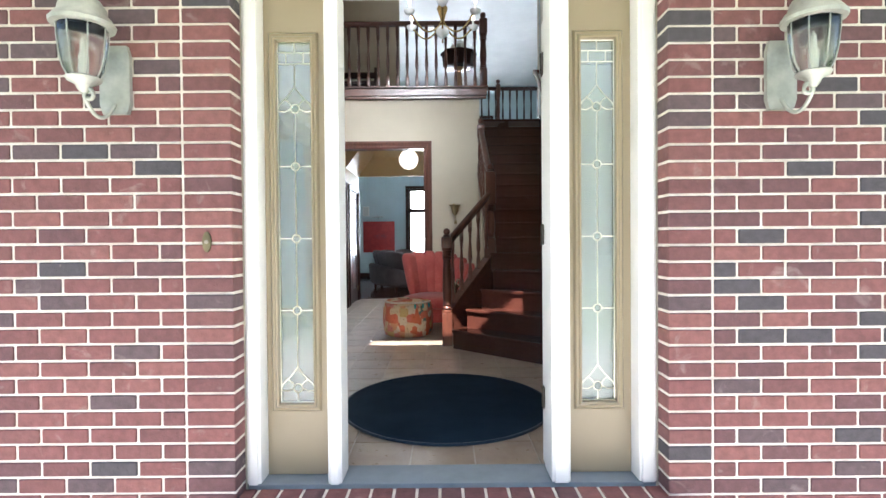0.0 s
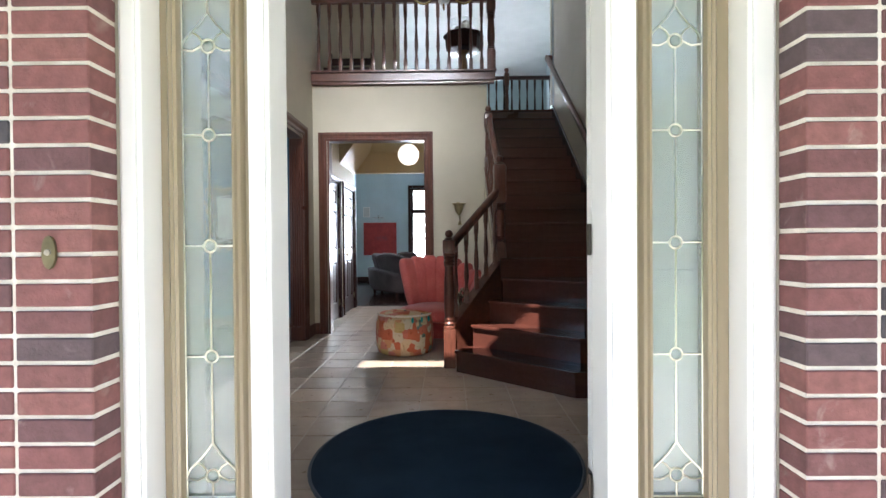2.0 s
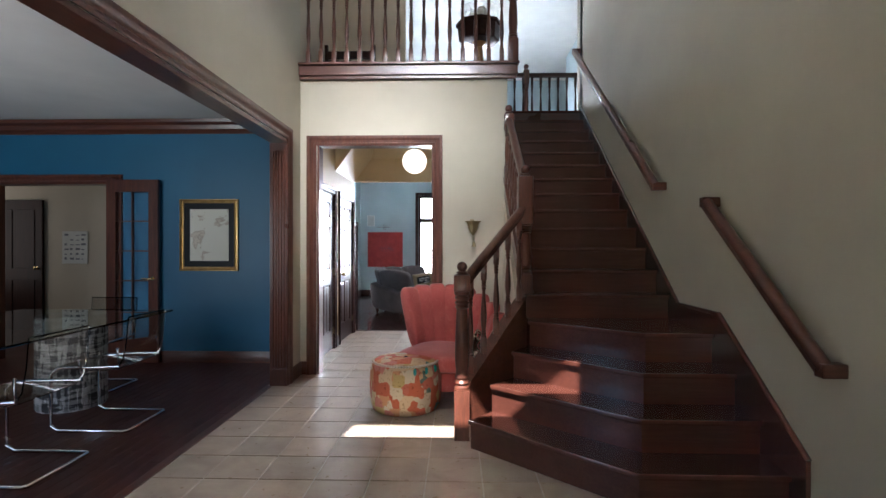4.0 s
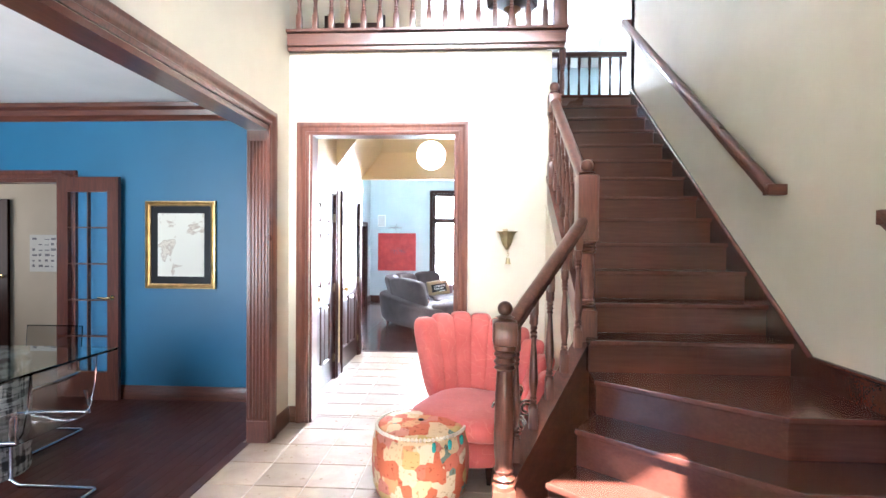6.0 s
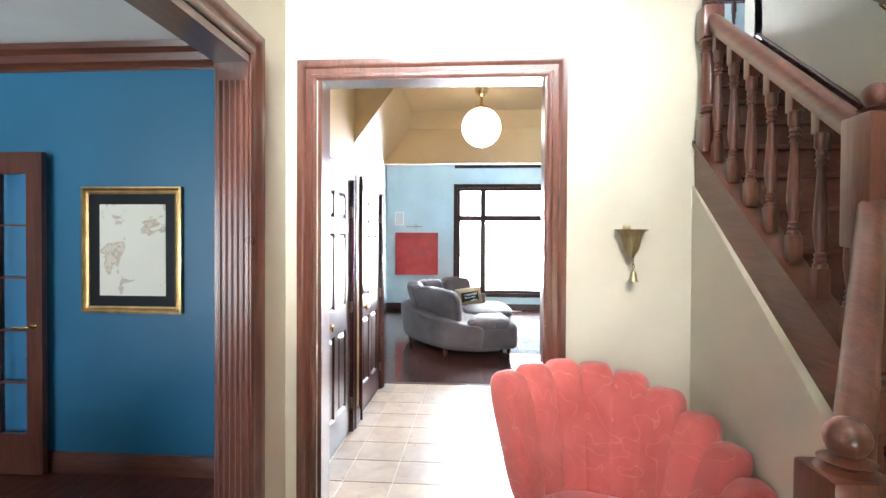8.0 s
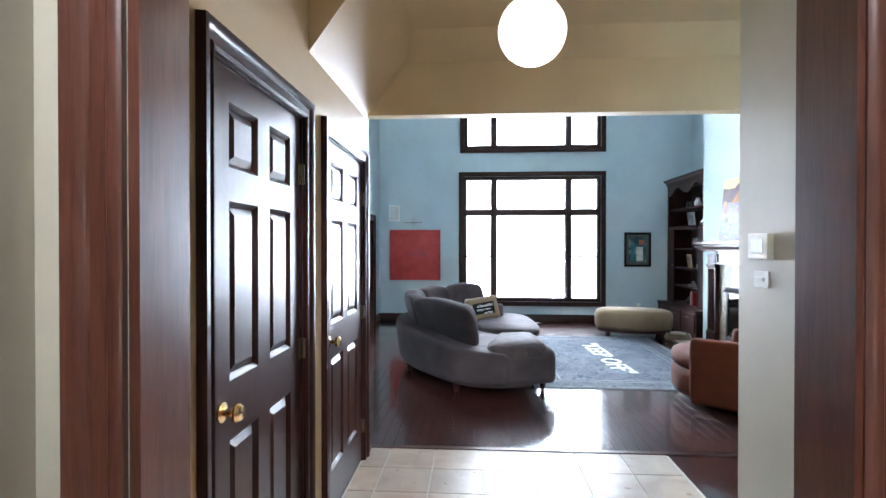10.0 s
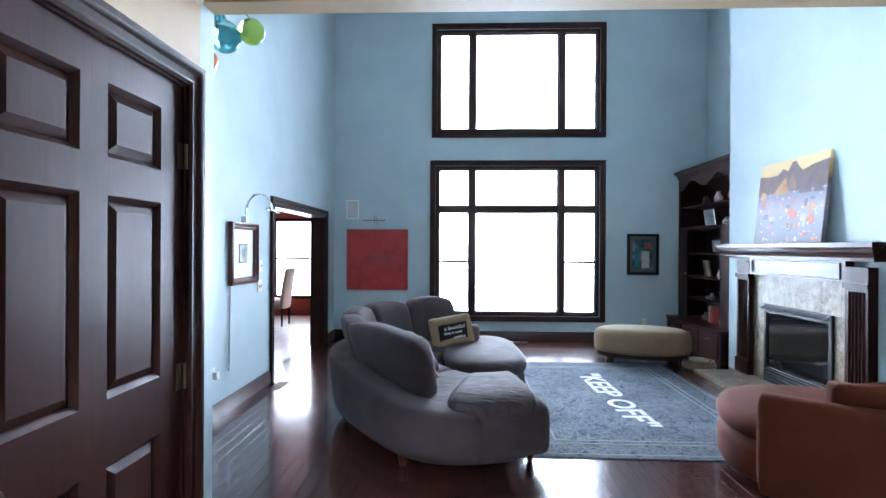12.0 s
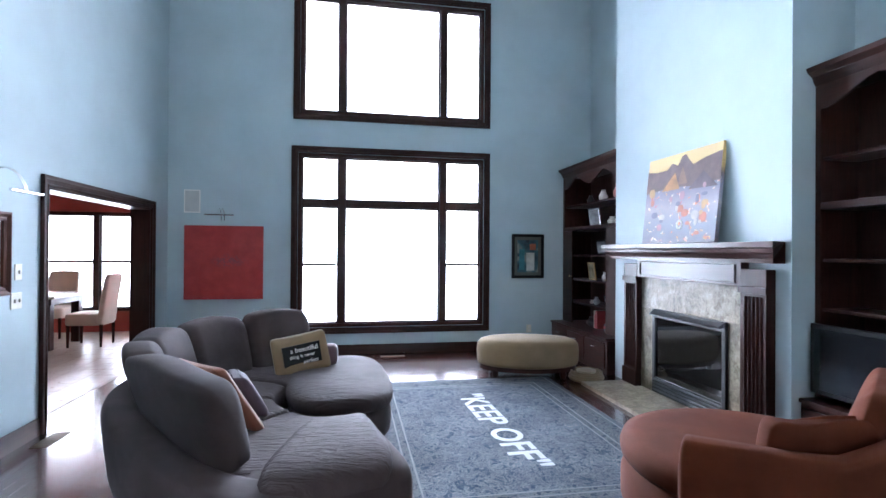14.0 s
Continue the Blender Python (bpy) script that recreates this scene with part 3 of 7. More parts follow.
def lantern(x, z, side):
    t = thing("wall_lantern", "weathered pewter wall lantern with ribbed glass on brick", "wall lamp", pose(x, 2.19, z), "entrance lanterns")
    lx = -0.035 * side
    bm = bmesh.new()
    prism(bm, [(-0.05, -0.14), (0.05, -0.14), (0.062, -0.1), (0.062, 0.1), (0.05, 0.14), (-0.05, 0.14), (-0.062, 0.1), (-0.062, -0.1)], "y", -0.022, -0.001)
    local("backplate", bm, M_VERD, t, "", 30)
    bm = bmesh.new()
    pts = [(0, -0.02, -0.10)]
    for k in range(13):
        pts.append((lx * (0.5 - 0.5 * math.cos(math.pi * k / 12)), -0.02 - 0.13 * k / 12, -0.10 - 0.07 * math.sin(math.pi * k / 12)))
    for k in range(10):
        a = k / 9 * 1.6 * math.pi
        pts.append((lx + 0.03 * side * (1 - math.cos(a)) * 0.6, -0.15, -0.10 + 0.035 * math.sin(a) * (1 - k / 14)))
    tube(bm, pts, 0.008, 8)
    local("scroll_arm", bm, M_VERD, t, "", 60)
    cy = -0.15
    bm = bmesh.new()
    lathe(bm, [(0.012, -0.09), (0.022, -0.078), (0.03, -0.06), (0.058, -0.045), (0.062, -0.035), (0.055, -0.03)], (lx, cy, 0), 20)
    local("base_cup", bm, M_VERD, t, "", 40)
    bm = bmesh.new()
    prof = [(0.05, -0.033), (0.066, 0.0), (0.076, 0.05), (0.082, 0.11), (0.084, 0.16)]
    lathe(bm, prof, (lx, cy, 0), 24)
    local("glass", bm, M_LGLASS, t, "ribbed clear glass", 40).visible_shadow = False
    bm = bmesh.new()
    for k in range(8):
        a = 2 * math.pi * k / 8
        tube(bm, [(lx + (r + .002) * math.cos(a), cy + (r + .002) * math.sin(a), h) for r, h in prof], 0.003, 5)
    local("rib", bm, M_VERD, t, "slim metal ribs", 60)
    bm = bmesh.new()
    lathe(bm, [(0.084, 0.16), (0.108, 0.162), (0.112, 0.175), (0.098, 0.195), (0.085, 0.21), (0.08, 0.235), (0.06, 0.265), (0.035, 0.285), (0.03, 0.31), (0.012, 0.325), (0.016, 0.345), (0.002, 0.36)], (lx, cy, 0), 24)
    local("cap", bm, M_VERD, t, "domed pewter cap", 40)
    bm = bmesh.new()
    lathe(bm, [(0.006, -0.03), (0.012, -0.02), (0.012, 0.05), (0.009, 0.06), (0.007, 0.1), (0.001, 0.12)], (lx, cy, 0), 12)
    local("bulb", bm, plain("candle_bulb", (0.8, 0.78, 0.7), 0.3), t, "unlit candle bulb", 40)
    return t


set_in_entrance(lantern(-1.225, 1.745, 1), lantern(1.525, 1.745, -1))

db = thing("doorbell", "small weathered brass doorbell button on brick", "doorbell", pose(-0.862, 2.19, 1.075))
set_in_entrance(db)
bm = bmesh.new()
prism(bm, [(0.018 * math.cos(a), 0.043 * math.sin(a)) for a in [k * math.pi / 8 for k in range(16)]], "y", -0.008, 0.0)
local("plate", bm, metal("weathered_brass", (0.20, 0.17, 0.10), 0.6, 0.5), db, "", 30)
bm = bmesh.new()
lathe(bm, [(0.008, -0.008), (0.008, -0.013), (0.001, -0.015)], (0, 0, 0), 12, "y")
local("button", bm, plain("bell_button", (0.30, 0.26, 0.2)), db, "pale bell button", 40)

m = Mat("navy_mat", 0.95, spec=0.1)
v = m.coords()
m.colour(m.ramp(m.noise(3.0, 6, v), [(0.3, (0.010, 0.022, 0.040)), (0.7, (0.018, 0.036, 0.06))]))
m.bump(m.noise(350, 2, v), 0.5, 0.004)
bm = bmesh.new()
n = 64
ring = [(0.16 + 0.675 * math.cos(2 * math.pi * k / n), 3.39 + 0.705 * math.sin(2 * math.pi * k / n)) for k in range(n)]
prism(bm, ring, "z", 0.001, 0.012)
mat_ob = thing("door_mat", "round navy blue mat on the tile floor", "mat", pose(0.16, 3.39, 0))
part("round_pad", bm, m.m, mat_ob)
bm = bmesh.new()
tube(bm, [(x, y, 0.008) for x, y in ring], 0.009, 6, True)
part("edge_binding", bm, cloth("navy_binding", (0.02, 0.035, 0.055)), mat_ob, "", 60)

# ---- staircase ----
stair = thing("staircase", "dark cherry wood staircase with turned balusters", "staircase", pose(0.9, 5.5, 0))
LP = [(0.24, 5.12), (0.39, 5.28), (0.557, 5.459), (0.70, 5.66)]
BP = [(1.06, 4.37), (1.16, 4.61), (1.26, 4.86), (1.37, 5.13)]
RISE = 0.19
for k in range(4):
    tail = [(1.795, 5.83), (0.70, 5.83)] + [p for p in LP[:k:-1]]
    front = [LP[k], BP[k], (1.795, BP[k][1])]
    bm = bmesh.new()
    prism(bm, front + tail, "z", k * RISE, (k + 1) * RISE - 0.03)
    part("riser", bm, M_STAIR, stair)
    a, b = Vector(LP[k]), Vector(BP[k])
    d = (b - a).normalized()
    nrm = Vector((d.y, -d.x)) * 0.028
    if nrm.y > 0:
        nrm = -nrm
    nose = [tuple(a + nrm), (b.x + nrm.x * 0.5 - 0.004, b.y - 0.03), (1.795, b.y - 0.028)]
    bm = bmesh.new()
    prism(bm, nose + tail, "z", (k + 1) * RISE - 0.03, (k + 1) * RISE)
    es = [e for e in bm.edges]
    bmesh.ops.bevel(bm, geom=es, offset=0.008, segments=2, affect="EDGES", profile=0.6)
    part("tread", bm, M_STAIR, stair)
for i in range(1, 14):
    z, y = 0.76 + 0.184 * i, 5.805 + 0.239 * (i - 1)
    bm = bmesh.new()
    box(bm, 0.69, 1.795, y, y + 0.05, z - 0.184, z - 0.03)
    part("riser", bm, M_STAIR, stair)
    bm = bmesh.new()
    box(bm, 0.69, 1.795, y - 0.03, y + (0.245 if i < 13 else 0.05), z - 0.03, z, 0.008)
    part("tread", bm, M_STAIR, stair)
bm = bmesh.new()
low = [(4.25, 0.0), (4.25, 0.30), (5.065, 0.885), (5.66, 0.885), (8.66, 3.20), (8.72, 3.20), (8.72, 3.0), (5.9, 0.6), (5.2, 0.6), (4.6, 0.0)]
prism(bm, low, "x", 1.796, 1.819)
part("skirt", bm, M_STAIR, stair, "dark wood skirt board on the wall")
bm = bmesh.new()
tp = [(4.25, 0.30), (5.065, 0.885), (5.66, 0.885), (8.66, 3.20), (8.72, 3.20)]
for p, q in zip(tp, tp[1:]):
    tube(bm, [(1.808, p[0], p[1] + 0.004), (1.808, q[0], q[1] + 0.004)], 0.016, 8)
part("skirt_cap", bm, M_STAIR, stair, "", 60)

N1, N2, N3 = Vector((0.183, 5.286, 0)), Vector((0.70, 5.93, 0)), Vector((0.67, 6.93, 0))


def slab(bm, a, b, za0, za1, zb0, zb1, w):
    """An upright slab between two plan points with its own heights at each end."""
    d = (b - a).normalized()
    s = Vector((-d.y, d.x, 0)) * w / 2
    v = [bm.verts.new((p.x + sg * s.x, p.y + sg * s.y, z)) for p, z0, z1 in ((a, za0, za1), (b, zb0, zb1)) for z in (z0, z1) for sg in (-1, 1)]
    for q in ((0, 1, 3, 2), (4, 6, 7, 5), (0, 2, 6, 4), (1, 5, 7, 3), (0, 4, 5, 1), (2, 3, 7, 6)):
        bm.faces.new([v[i] for i in q])


bm = bmesh.new()
slab(bm, N1, N2, 0.0, 0.34, 0.0, 0.93, 0.07)
part("curb", bm, M_WOODY, stair, "closed wood stringer of the lower flight")
bm = bmesh.new()
slab(bm, N1, N2, 0.34, 0.365, 0.93, 0.955, 0.095)
part("curb_cap", bm, M_WOODY, stair)
bm = bmesh.new()
slab(bm, N2, N3 + Vector((0, 0.066, 0)), 0.80, 1.12, 1.68, 2.0, 0.075)
part("curb", bm, M_WOODY, stair, "closed wood stringer of the upper flight")
bm = bmesh.new()
slab(bm, N2, N3 + Vector((0, 0.07, 0)), 1.12, 1.145, 2.0, 2.025, 0.1)
part("curb_cap", bm, M_WOODY, stair)

RAIL = [(-0.026, -0.03), (0.026, -0.03), (0.026, -0.012), (0.034, 0.0), (0.034, 0.018), (0.022, 0.034), (0.0, 0.04), (-0.022, 0.034), (-0.034, 0.018), (-0.034, 0.0), (-0.026, -0.012)]


def handrail(bm, a, b):
    a, b = Vector(a), Vector(b)
    d = (b - a).normalized()
    side = d.cross(Vector((0, 0, 1))).normalized()
    up = side.cross(d)
    r0, r1 = ([bm.verts.new(p + u * side + v * up) for u, v in RAIL] for p in (a, b))
    n = len(RAIL)
    for i in range(n):
        bm.faces.new((r0[i], r0[(i + 1) % n], r1[(i + 1) % n], r1[i]))
    bm.faces.new(r0[::-1])
    bm.faces.new(r1)


bm = bmesh.new()
handrail(bm, N1 + Vector((0.02, 0.02, 1.075)), N2 + Vector((-0.02, -0.02, 1.62)))
part("handrail", bm, M_WOODY, stair, "", 50)
bm = bmesh.new()
handrail(bm, N2 + Vector((0, 0.02, 1.82)), N3 + Vector((0, -0.02, 2.58)))
part("handrail", bm, M_WOODY, stair, "", 50)

TURN = [(0.5, 0), (0.5, 0.03), (0.34, 0.045), (0.46, 0.065), (0.32, 0.085), (0.44, 0.105), (0.3, 0.12), (0.36, 0.16), (0.5, 0.26), (0.52, 0.32), (0.42, 0.5), (0.28, 0.70), (0.26, 0.74), (0.42, 0.76), (0.28, 0.785), (0.46, 0.805), (0.3, 0.83), (0.42, 0.85), (0.34, 0.88), (0.5, 0.9), (0.5, 1.0)]


def turned(bm, p, z0, z1, w, square_low=0.16, square_high=0.14, segs=10):
    """A turned spindle with square ends."""
    h = z1 - z0
    a, b = z0 + square_low * h, z1 - square_high * h
    box(bm, p.x - w / 2, p.x + w / 2, p.y - w / 2, p.y + w / 2, z0, a, 0.002)
    box(bm, p.x - w / 2, p.x + w / 2, p.y - w / 2, p.y + w / 2, b, z1, 0.002)
    lathe(bm, [(w * r, a + (b - a) * t) for r, t in TURN], (p.x, p.y, 0), segs)


def baluster_row(owner, a, b, zlow, zhigh, count, w=0.042, mat=None, name="baluster"):
    for i in range(count):
        f = (i + 0.6) / (count + 0.2)
        p = a.lerp(b, f)
        bm = bmesh.new()
        turned(bm, p, zlow[0] + (zlow[1] - zlow[0]) * f, zhigh[0] + (zhigh[1] - zhigh[0]) * f, w)
        part(name, bm, mat or M_WOODZ, owner, "", 40)


baluster_row(stair, N1, N2, (0.365, 0.955), (1.05, 1.60), 5, 0.044)
baluster_row(stair, N2, N3, (1.145, 1.96), (1.80, 2.56), 7, 0.044)


NEWEL = [(0.5, 0), (0.5, 0.03), (0.36, 0.05), (0.5, 0.075), (0.38, 0.10), (0.46, 0.13), (0.38, 0.16), (0.44, 0.26), (0.46, 0.36), (0.42, 0.6), (0.36, 0.80), (0.34, 0.82), (0.48, 0.84), (0.36, 0.86), (0.5, 0.885), (0.36, 0.91), (0.5, 0.935), (0.4, 0.955), (0.5, 0.97), (0.5, 1.0)]


def newel(owner, p, z0, low, neck, block, ball, w):
    """A square base, a turned shaft, a square block and a ball finial."""
    bm = bmesh.new()
    box(bm, p.x - w / 2, p.x + w / 2, p.y - w / 2, p.y + w / 2, z0, low, 0.005)
    a, b = low, neck
    if b > a + 0.05:
        lathe(bm, [(w * r, a + (b - a) * t) for r, t in NEWEL], (p.x, p.y, 0), 24)
    k = w / 2 * 1.08
    box(bm, p.x - k, p.x + k, p.y - k, p.y + k, neck, block, 0.012)
    post = part("newel_post", bm, M_WOODZ, owner, "", 40)
    bm = bmesh.new()
    r = (ball - block) * 0.40
    prof = [(w * 0.46, block), (w * 0.3, block + 0.008), (w * 0.42, block + 0.016), (w * 0.24, block + 0.024)]
    c = ball - r
    prof += [(r * math.cos(t), c + r * math.sin(t)) for t in [radians(d) for d in (-55, -35, -15, 5, 25, 45, 65, 82)]] + [(0.001, ball)]
    lathe(bm, prof, (p.x, p.y, 0), 20)
    sub("finial", bm, M_WOODZ, post, "turned ball finial", 50)


newel(stair, N1, 0.0, 0.34, 1.01, 1.125, 1.215, 0.105)
newel(stair, N2, 0.76, 1.10, 1.50, 1.885, 1.98, 0.112)
newel(stair, N3, 1.95, 2.12, 2.5, 2.655, 2.75, 0.09)


def wall_rail(pts):
    t = thing("wall_handrail", "polished cherry wood handrail on the stair wall", "handrail", pose(*pts[0]), "stair wall handrails")
    bm = bmesh.new()
    handrail(bm, pts[0], pts[1])
    part("rail", bm, M_WOODY, t, "", 50)
    for p, s in ((pts[0], 1), (pts[1], -1)):
        bm = bmesh.new()
        box(bm, p[0] - 0.03, 1.819, p[1] - 0.03, p[1] + 0.03, p[2] - 0.03, p[2] + 0.034, 0.008)
        part("return", bm, M_WOODX, t)
    a, b = Vector(pts[0]), Vector(pts[1])
    for f in (0.2, 0.5, 0.8):
        p = a.lerp(b, f)
        bm = bmesh.new()
        tube(bm, [(1.818, p.y, p.z - 0.09), (1.78, p.y, p.z - 0.085), (1.75, p.y, p.z - 0.06), (1.745, p.y, p.z - 0.03)], 0.007, 8)
        lathe(bm, [(0.024, 1.812), (0.02, 1.819)], (0, p.y, p.z - 0.09), 12, "x")
        part("bracket", bm, M_BRASS, t, "brass rail bracket", 60)


wall_rail([(1.74, 5.92, 1.80), (1.74, 8.74, 3.975)])
wall_rail([(1.74, 4.05, 0.78), (1.74, 5.10, 1.60)])

# ---- gallery balustrade ----
gal = thing("gallery_balustrade", "dark wood balustrade along the upper gallery", "balustrade", pose(-0.4, 7.0, UP))
for nm, x1, y0, z0, z1 in (("fascia", 0.76, 6.935, 3.065, 3.165), ("nosing", 0.775, 6.905, 3.165, 3.19), ("bed_moulding", 0.75, 6.955, 3.03, 3.065)):
    bm = bmesh.new()
    box(bm, -1.469, x1, y0, 6.998, z0, z1, 0.006)
    part(nm, bm, M_WOODX, gal)
bm = bmesh.new()
handrail(bm, (-1.465, 6.98, 4.05), (0.72, 6.98, 4.05))
part("handrail", bm, M_WOODX, gal, "", 50)
baluster_row(gal, Vector((-1.46, 6.98, 0)), Vector((0.68, 6.98, 0)), (3.19, 3.19), (4.02, 4.02), 16, 0.044, M_WOODZ)
newel(gal, Vector((0.715, 6.97, 0)), 3.19, 3.42, 3.9, 4.1, 4.2, 0.10)
lan = thing("landing_balustrade", "dark wood balustrade at the top of the stairs", "balustrade", pose(1.3, 9.69, UP))
bm = bmesh.new()
handrail(bm, (0.0, 9.70, 3.98), (3.29, 9.70, 3.98))
part("handrail", bm, M_DARKX, lan, "", 50)
bm = bmesh.new()
box(bm, 0.0, 3.29, 9.66, 9.74, UP, UP + 0.03)
part("shoe", bm, M_DARKX, lan)
baluster_row(lan, Vector((0.02, 9.70, 0)), Vector((3.27, 9.70, 0)), (UP + .03, UP + .03), (3.95, 3.95), 24, 0.036, M_DARKZ)
newel(lan, Vector((1.22, 9.70, 0)), UP + 0.03, 3.4, 3.85, 4.06, 4.16, 0.08)
bm = bmesh.new()
box(bm, -0.62, 3.29, 9.825, 9.86, UP - 0.4, UP + 0.001)
structure("fascia_great", bm, M_BLUE, "pale blue gallery edge towards the great room", "trim")

# ---- trim ----
CASE = [(0.0, 0.0), (0.012, 0.0), (0.020, 0.012), (0.020, 0.022), (0.013, 0.028), (0.016, 0.055), (0.026, 0.066), (0.030, 0.078), (0.030, 0.098), (0.0, 0.1)]


def casing(name, label, normal, pts, width=0.1, mats=None, section=None):
    bm = bmesh.new()
    sec = [(o, h * width / 0.1) for o, h in (section or CASE)]
    sweep(bm, sec, pts, normal)
    return structure(name, bm, mats or M_WOODZ, label, "trim", 35)


casing("casing_hall_doorway", "moulded cherry wood door casing", (0, -1, 0), [(-1.30, 6.998, 0), (-1.30, 6.998, 2.36), (-0.10, 6.998, 2.36), (-0.10, 6.998, 0)])
bm = bmesh.new()
for x0, x1, z0, z1 in ((-1.292, -1.272, 0, 2.378), (-0.112, -0.092, 0, 2.378), (-1.272, -0.112, 2.356, 2.378)):
    box(bm, x0, x1, 6.99, 7.14, z0, z1)
structure("jamb_hall_doorway", bm, M_WOODZ, "cherry wood door jamb lining", "trim")
casing("casing_hall_doorway_back", "moulded cherry wood door casing", (0, 1, 0), [(-0.10, 7.132, 0), (-0.10, 7.132, 2.36), (-1.30, 7.132, 2.36), (-1.30, 7.132, 0)])
# dining room opening
casing("casing_dining", "moulded cherry wood casing of the wide opening", (1, 0, 0), [(-1.468, 3.22, 0), (-1.468, 3.22, 2.338), (-1.468, 6.56, 2.338), (-1.468, 6.56, 0)], 0.11)
bm = bmesh.new()
box(bm, -1.612, -1.466, 6.552, 6.598, 0.13, 2.33)
for k in range(5):
    x = -1.604 + 0.026 * k
    prism(bm, [(x, 6.552), (x + 0.007, 6.544), (x + 0.013, 6.544), (x + 0.020, 6.552)], "z", 0.18, 2.22)
box(bm, -1.62, -1.46, 6.545, 6.60, 0.0, 0.16, 0.004)
structure("jamb_dining_fluted", bm, M_WOODZ, "fluted cherry wood jamb with a plinth block", "trim")
bm = bmesh.new()
box(bm, -1.615, -1.462, 3.2, 3.24, 0.0, 2.33)
box(bm, -1.615, -1.462, 3.24, 6.552, 2.30, 2.332)
structure("head_dining", bm, M_WOODY, "cherry wood lining of the wide opening", "trim")
casing("casing_dining_inside", "moulded cherry wood casing", (-1, 0, 0), [(-1.612, 6.56, 0), (-1.612, 6.56, 2.32), (-1.612, 3.22, 2.32), (-1.612, 3.22, 0)], 0.11)
# crown and baseboards
CROWN = [(0.0, 0.0), (0.014, 0.0), (0.022, 0.02), (0.05, 0.045), (0.06, 0.09), (0.095, 0.115), (0.105, 0.15), (0.0, 0.15)]


def run(name, label, normal, a, b, section, mat):
    bm = bmesh.new()
    d = (Vector(b) - Vector(a)).normalized()
    if Vector(normal).cross(d).z < 0:
        a, b = b, a
    sweep(bm, section, [a, b], normal)
    return structure(name, bm, mat, label, "trim", 35)


BASE = [(0.0, 0.0), (0.018, 0.0), (0.018, 0.09), (0.012, 0.105), (0.008, 0.13), (0.0, 0.132)]
run("crown_dining_far", "cherry wood crown moulding", (0, -1, 0), (-6.4, 7.479, 2.597), (-1.612, 7.479, 2.597), CROWN, M_WOODX)
run("crown_dining_left", "cherry wood crown moulding", (1, 0, 0), (-6.399, 2.6, 2.609), (-6.399, 7.48, 2.609), CROWN, M_WOODY)
run("baseboard_dining", "cherry wood baseboard", (0, -1, 0), (-3.68, 7.479, 0), (-1.612, 7.479, 0), BASE, M_WOODX)
run("baseboard_foyer_left", "cherry wood baseboard", (1, 0, 0), (-1.469, 6.66, 0), (-1.469, 6.999, 0), BASE, M_WOODY)
run("baseboard_foyer_end", "cherry wood baseboard", (0, -1, 0), (-1.469, 6.999, 0), (-1.405, 6.999, 0), BASE, M_WOODX)
run("baseboard_foyer_end_right", "cherry wood baseboard", (0, -1, 0), (0.005, 6.999, 0), (0.615, 6.999, 0), BASE, M_WOODX)
for n, a, b in (("a", 7.14, 7.37), ("b", 8.425, 8.565), ("c", 9.578, 9.687)):
    run("baseboard_hall_" + n, "dark wood baseboard", (1, 0, 0), (HX0 + .001, a, 0), (HX0 + .001, b, 0), BASE, M_DARKY)
run("baseboard_hall_right", "dark wood baseboard", (-1, 0, 0), (HX1 - .001, 7.14, 0), (HX1 - .001, 8.7, 0), BASE, M_DARKY)
run("baseboard_great_far", "dark wood baseboard", (0, -1, 0), (LX, LY - .001, 0), (2.85, LY - .001, 0), BASE, M_DARKX)
run("baseboard_great_left", "dark wood baseboard", (1, 0, 0), (LX + .001, 9.70, 0), (LX + .001, 13.07, 0), BASE, M_DARKY)
run("baseboard_great_left_end", "dark wood baseboard", (1, 0, 0), (LX + .001, 15.31, 0), (LX + .001, LY, 0), BASE, M_DARKY)
casing("casing_breakfast", "dark wood casing of the breakfast room doorway", (1, 0, 0), [(LX + .001, 13.165, 0), (LX + .001, 13.165, 1.895), (LX + .001, 15.215, 1.895), (LX + .001, 15.215, 0)], 0.09, M_DARKZ)
bm = bmesh.new()
for y0, y1, z0, z1 in ((13.161, 13.18, 0, 1.898), (15.2, 15.219, 0, 1.898), (13.18, 15.2, 1.88, 1.898)):
    box(bm, LX - 0.21, LX + 0.003, y0, y1, z0, z1)
structure("jamb_breakfast", bm, M_DARKZ, "dark wood doorway lining", "trim")
casing("casing_pass_through", "dark wood frame of the pass-through", (1, 0, 0), [(LX + .001, 11.63, 0.97), (LX + .001, 10.5, 0.97), (LX + .001, 10.5, 1.92), (LX + .001, 11.63, 1.92), (LX + .001, 11.63, 0.97)], 0.07, M_DARKZ)
bm = bmesh.new()
for y0, y1, z0, z1 in ((10.501, 10.515, .971, 1.919), (11.615, 11.629, .971, 1.919), (10.515, 11.615, 1.905, 1.919), (10.515, 11.615, .971, .985)):
    box(bm, LX - 0.199, LX - 0.001, y0, y1, z0, z1)
structure("lining_pass_through", bm, M_DARKY, "dark wood lining of the pass-through", "trim")

# ---- windows ----


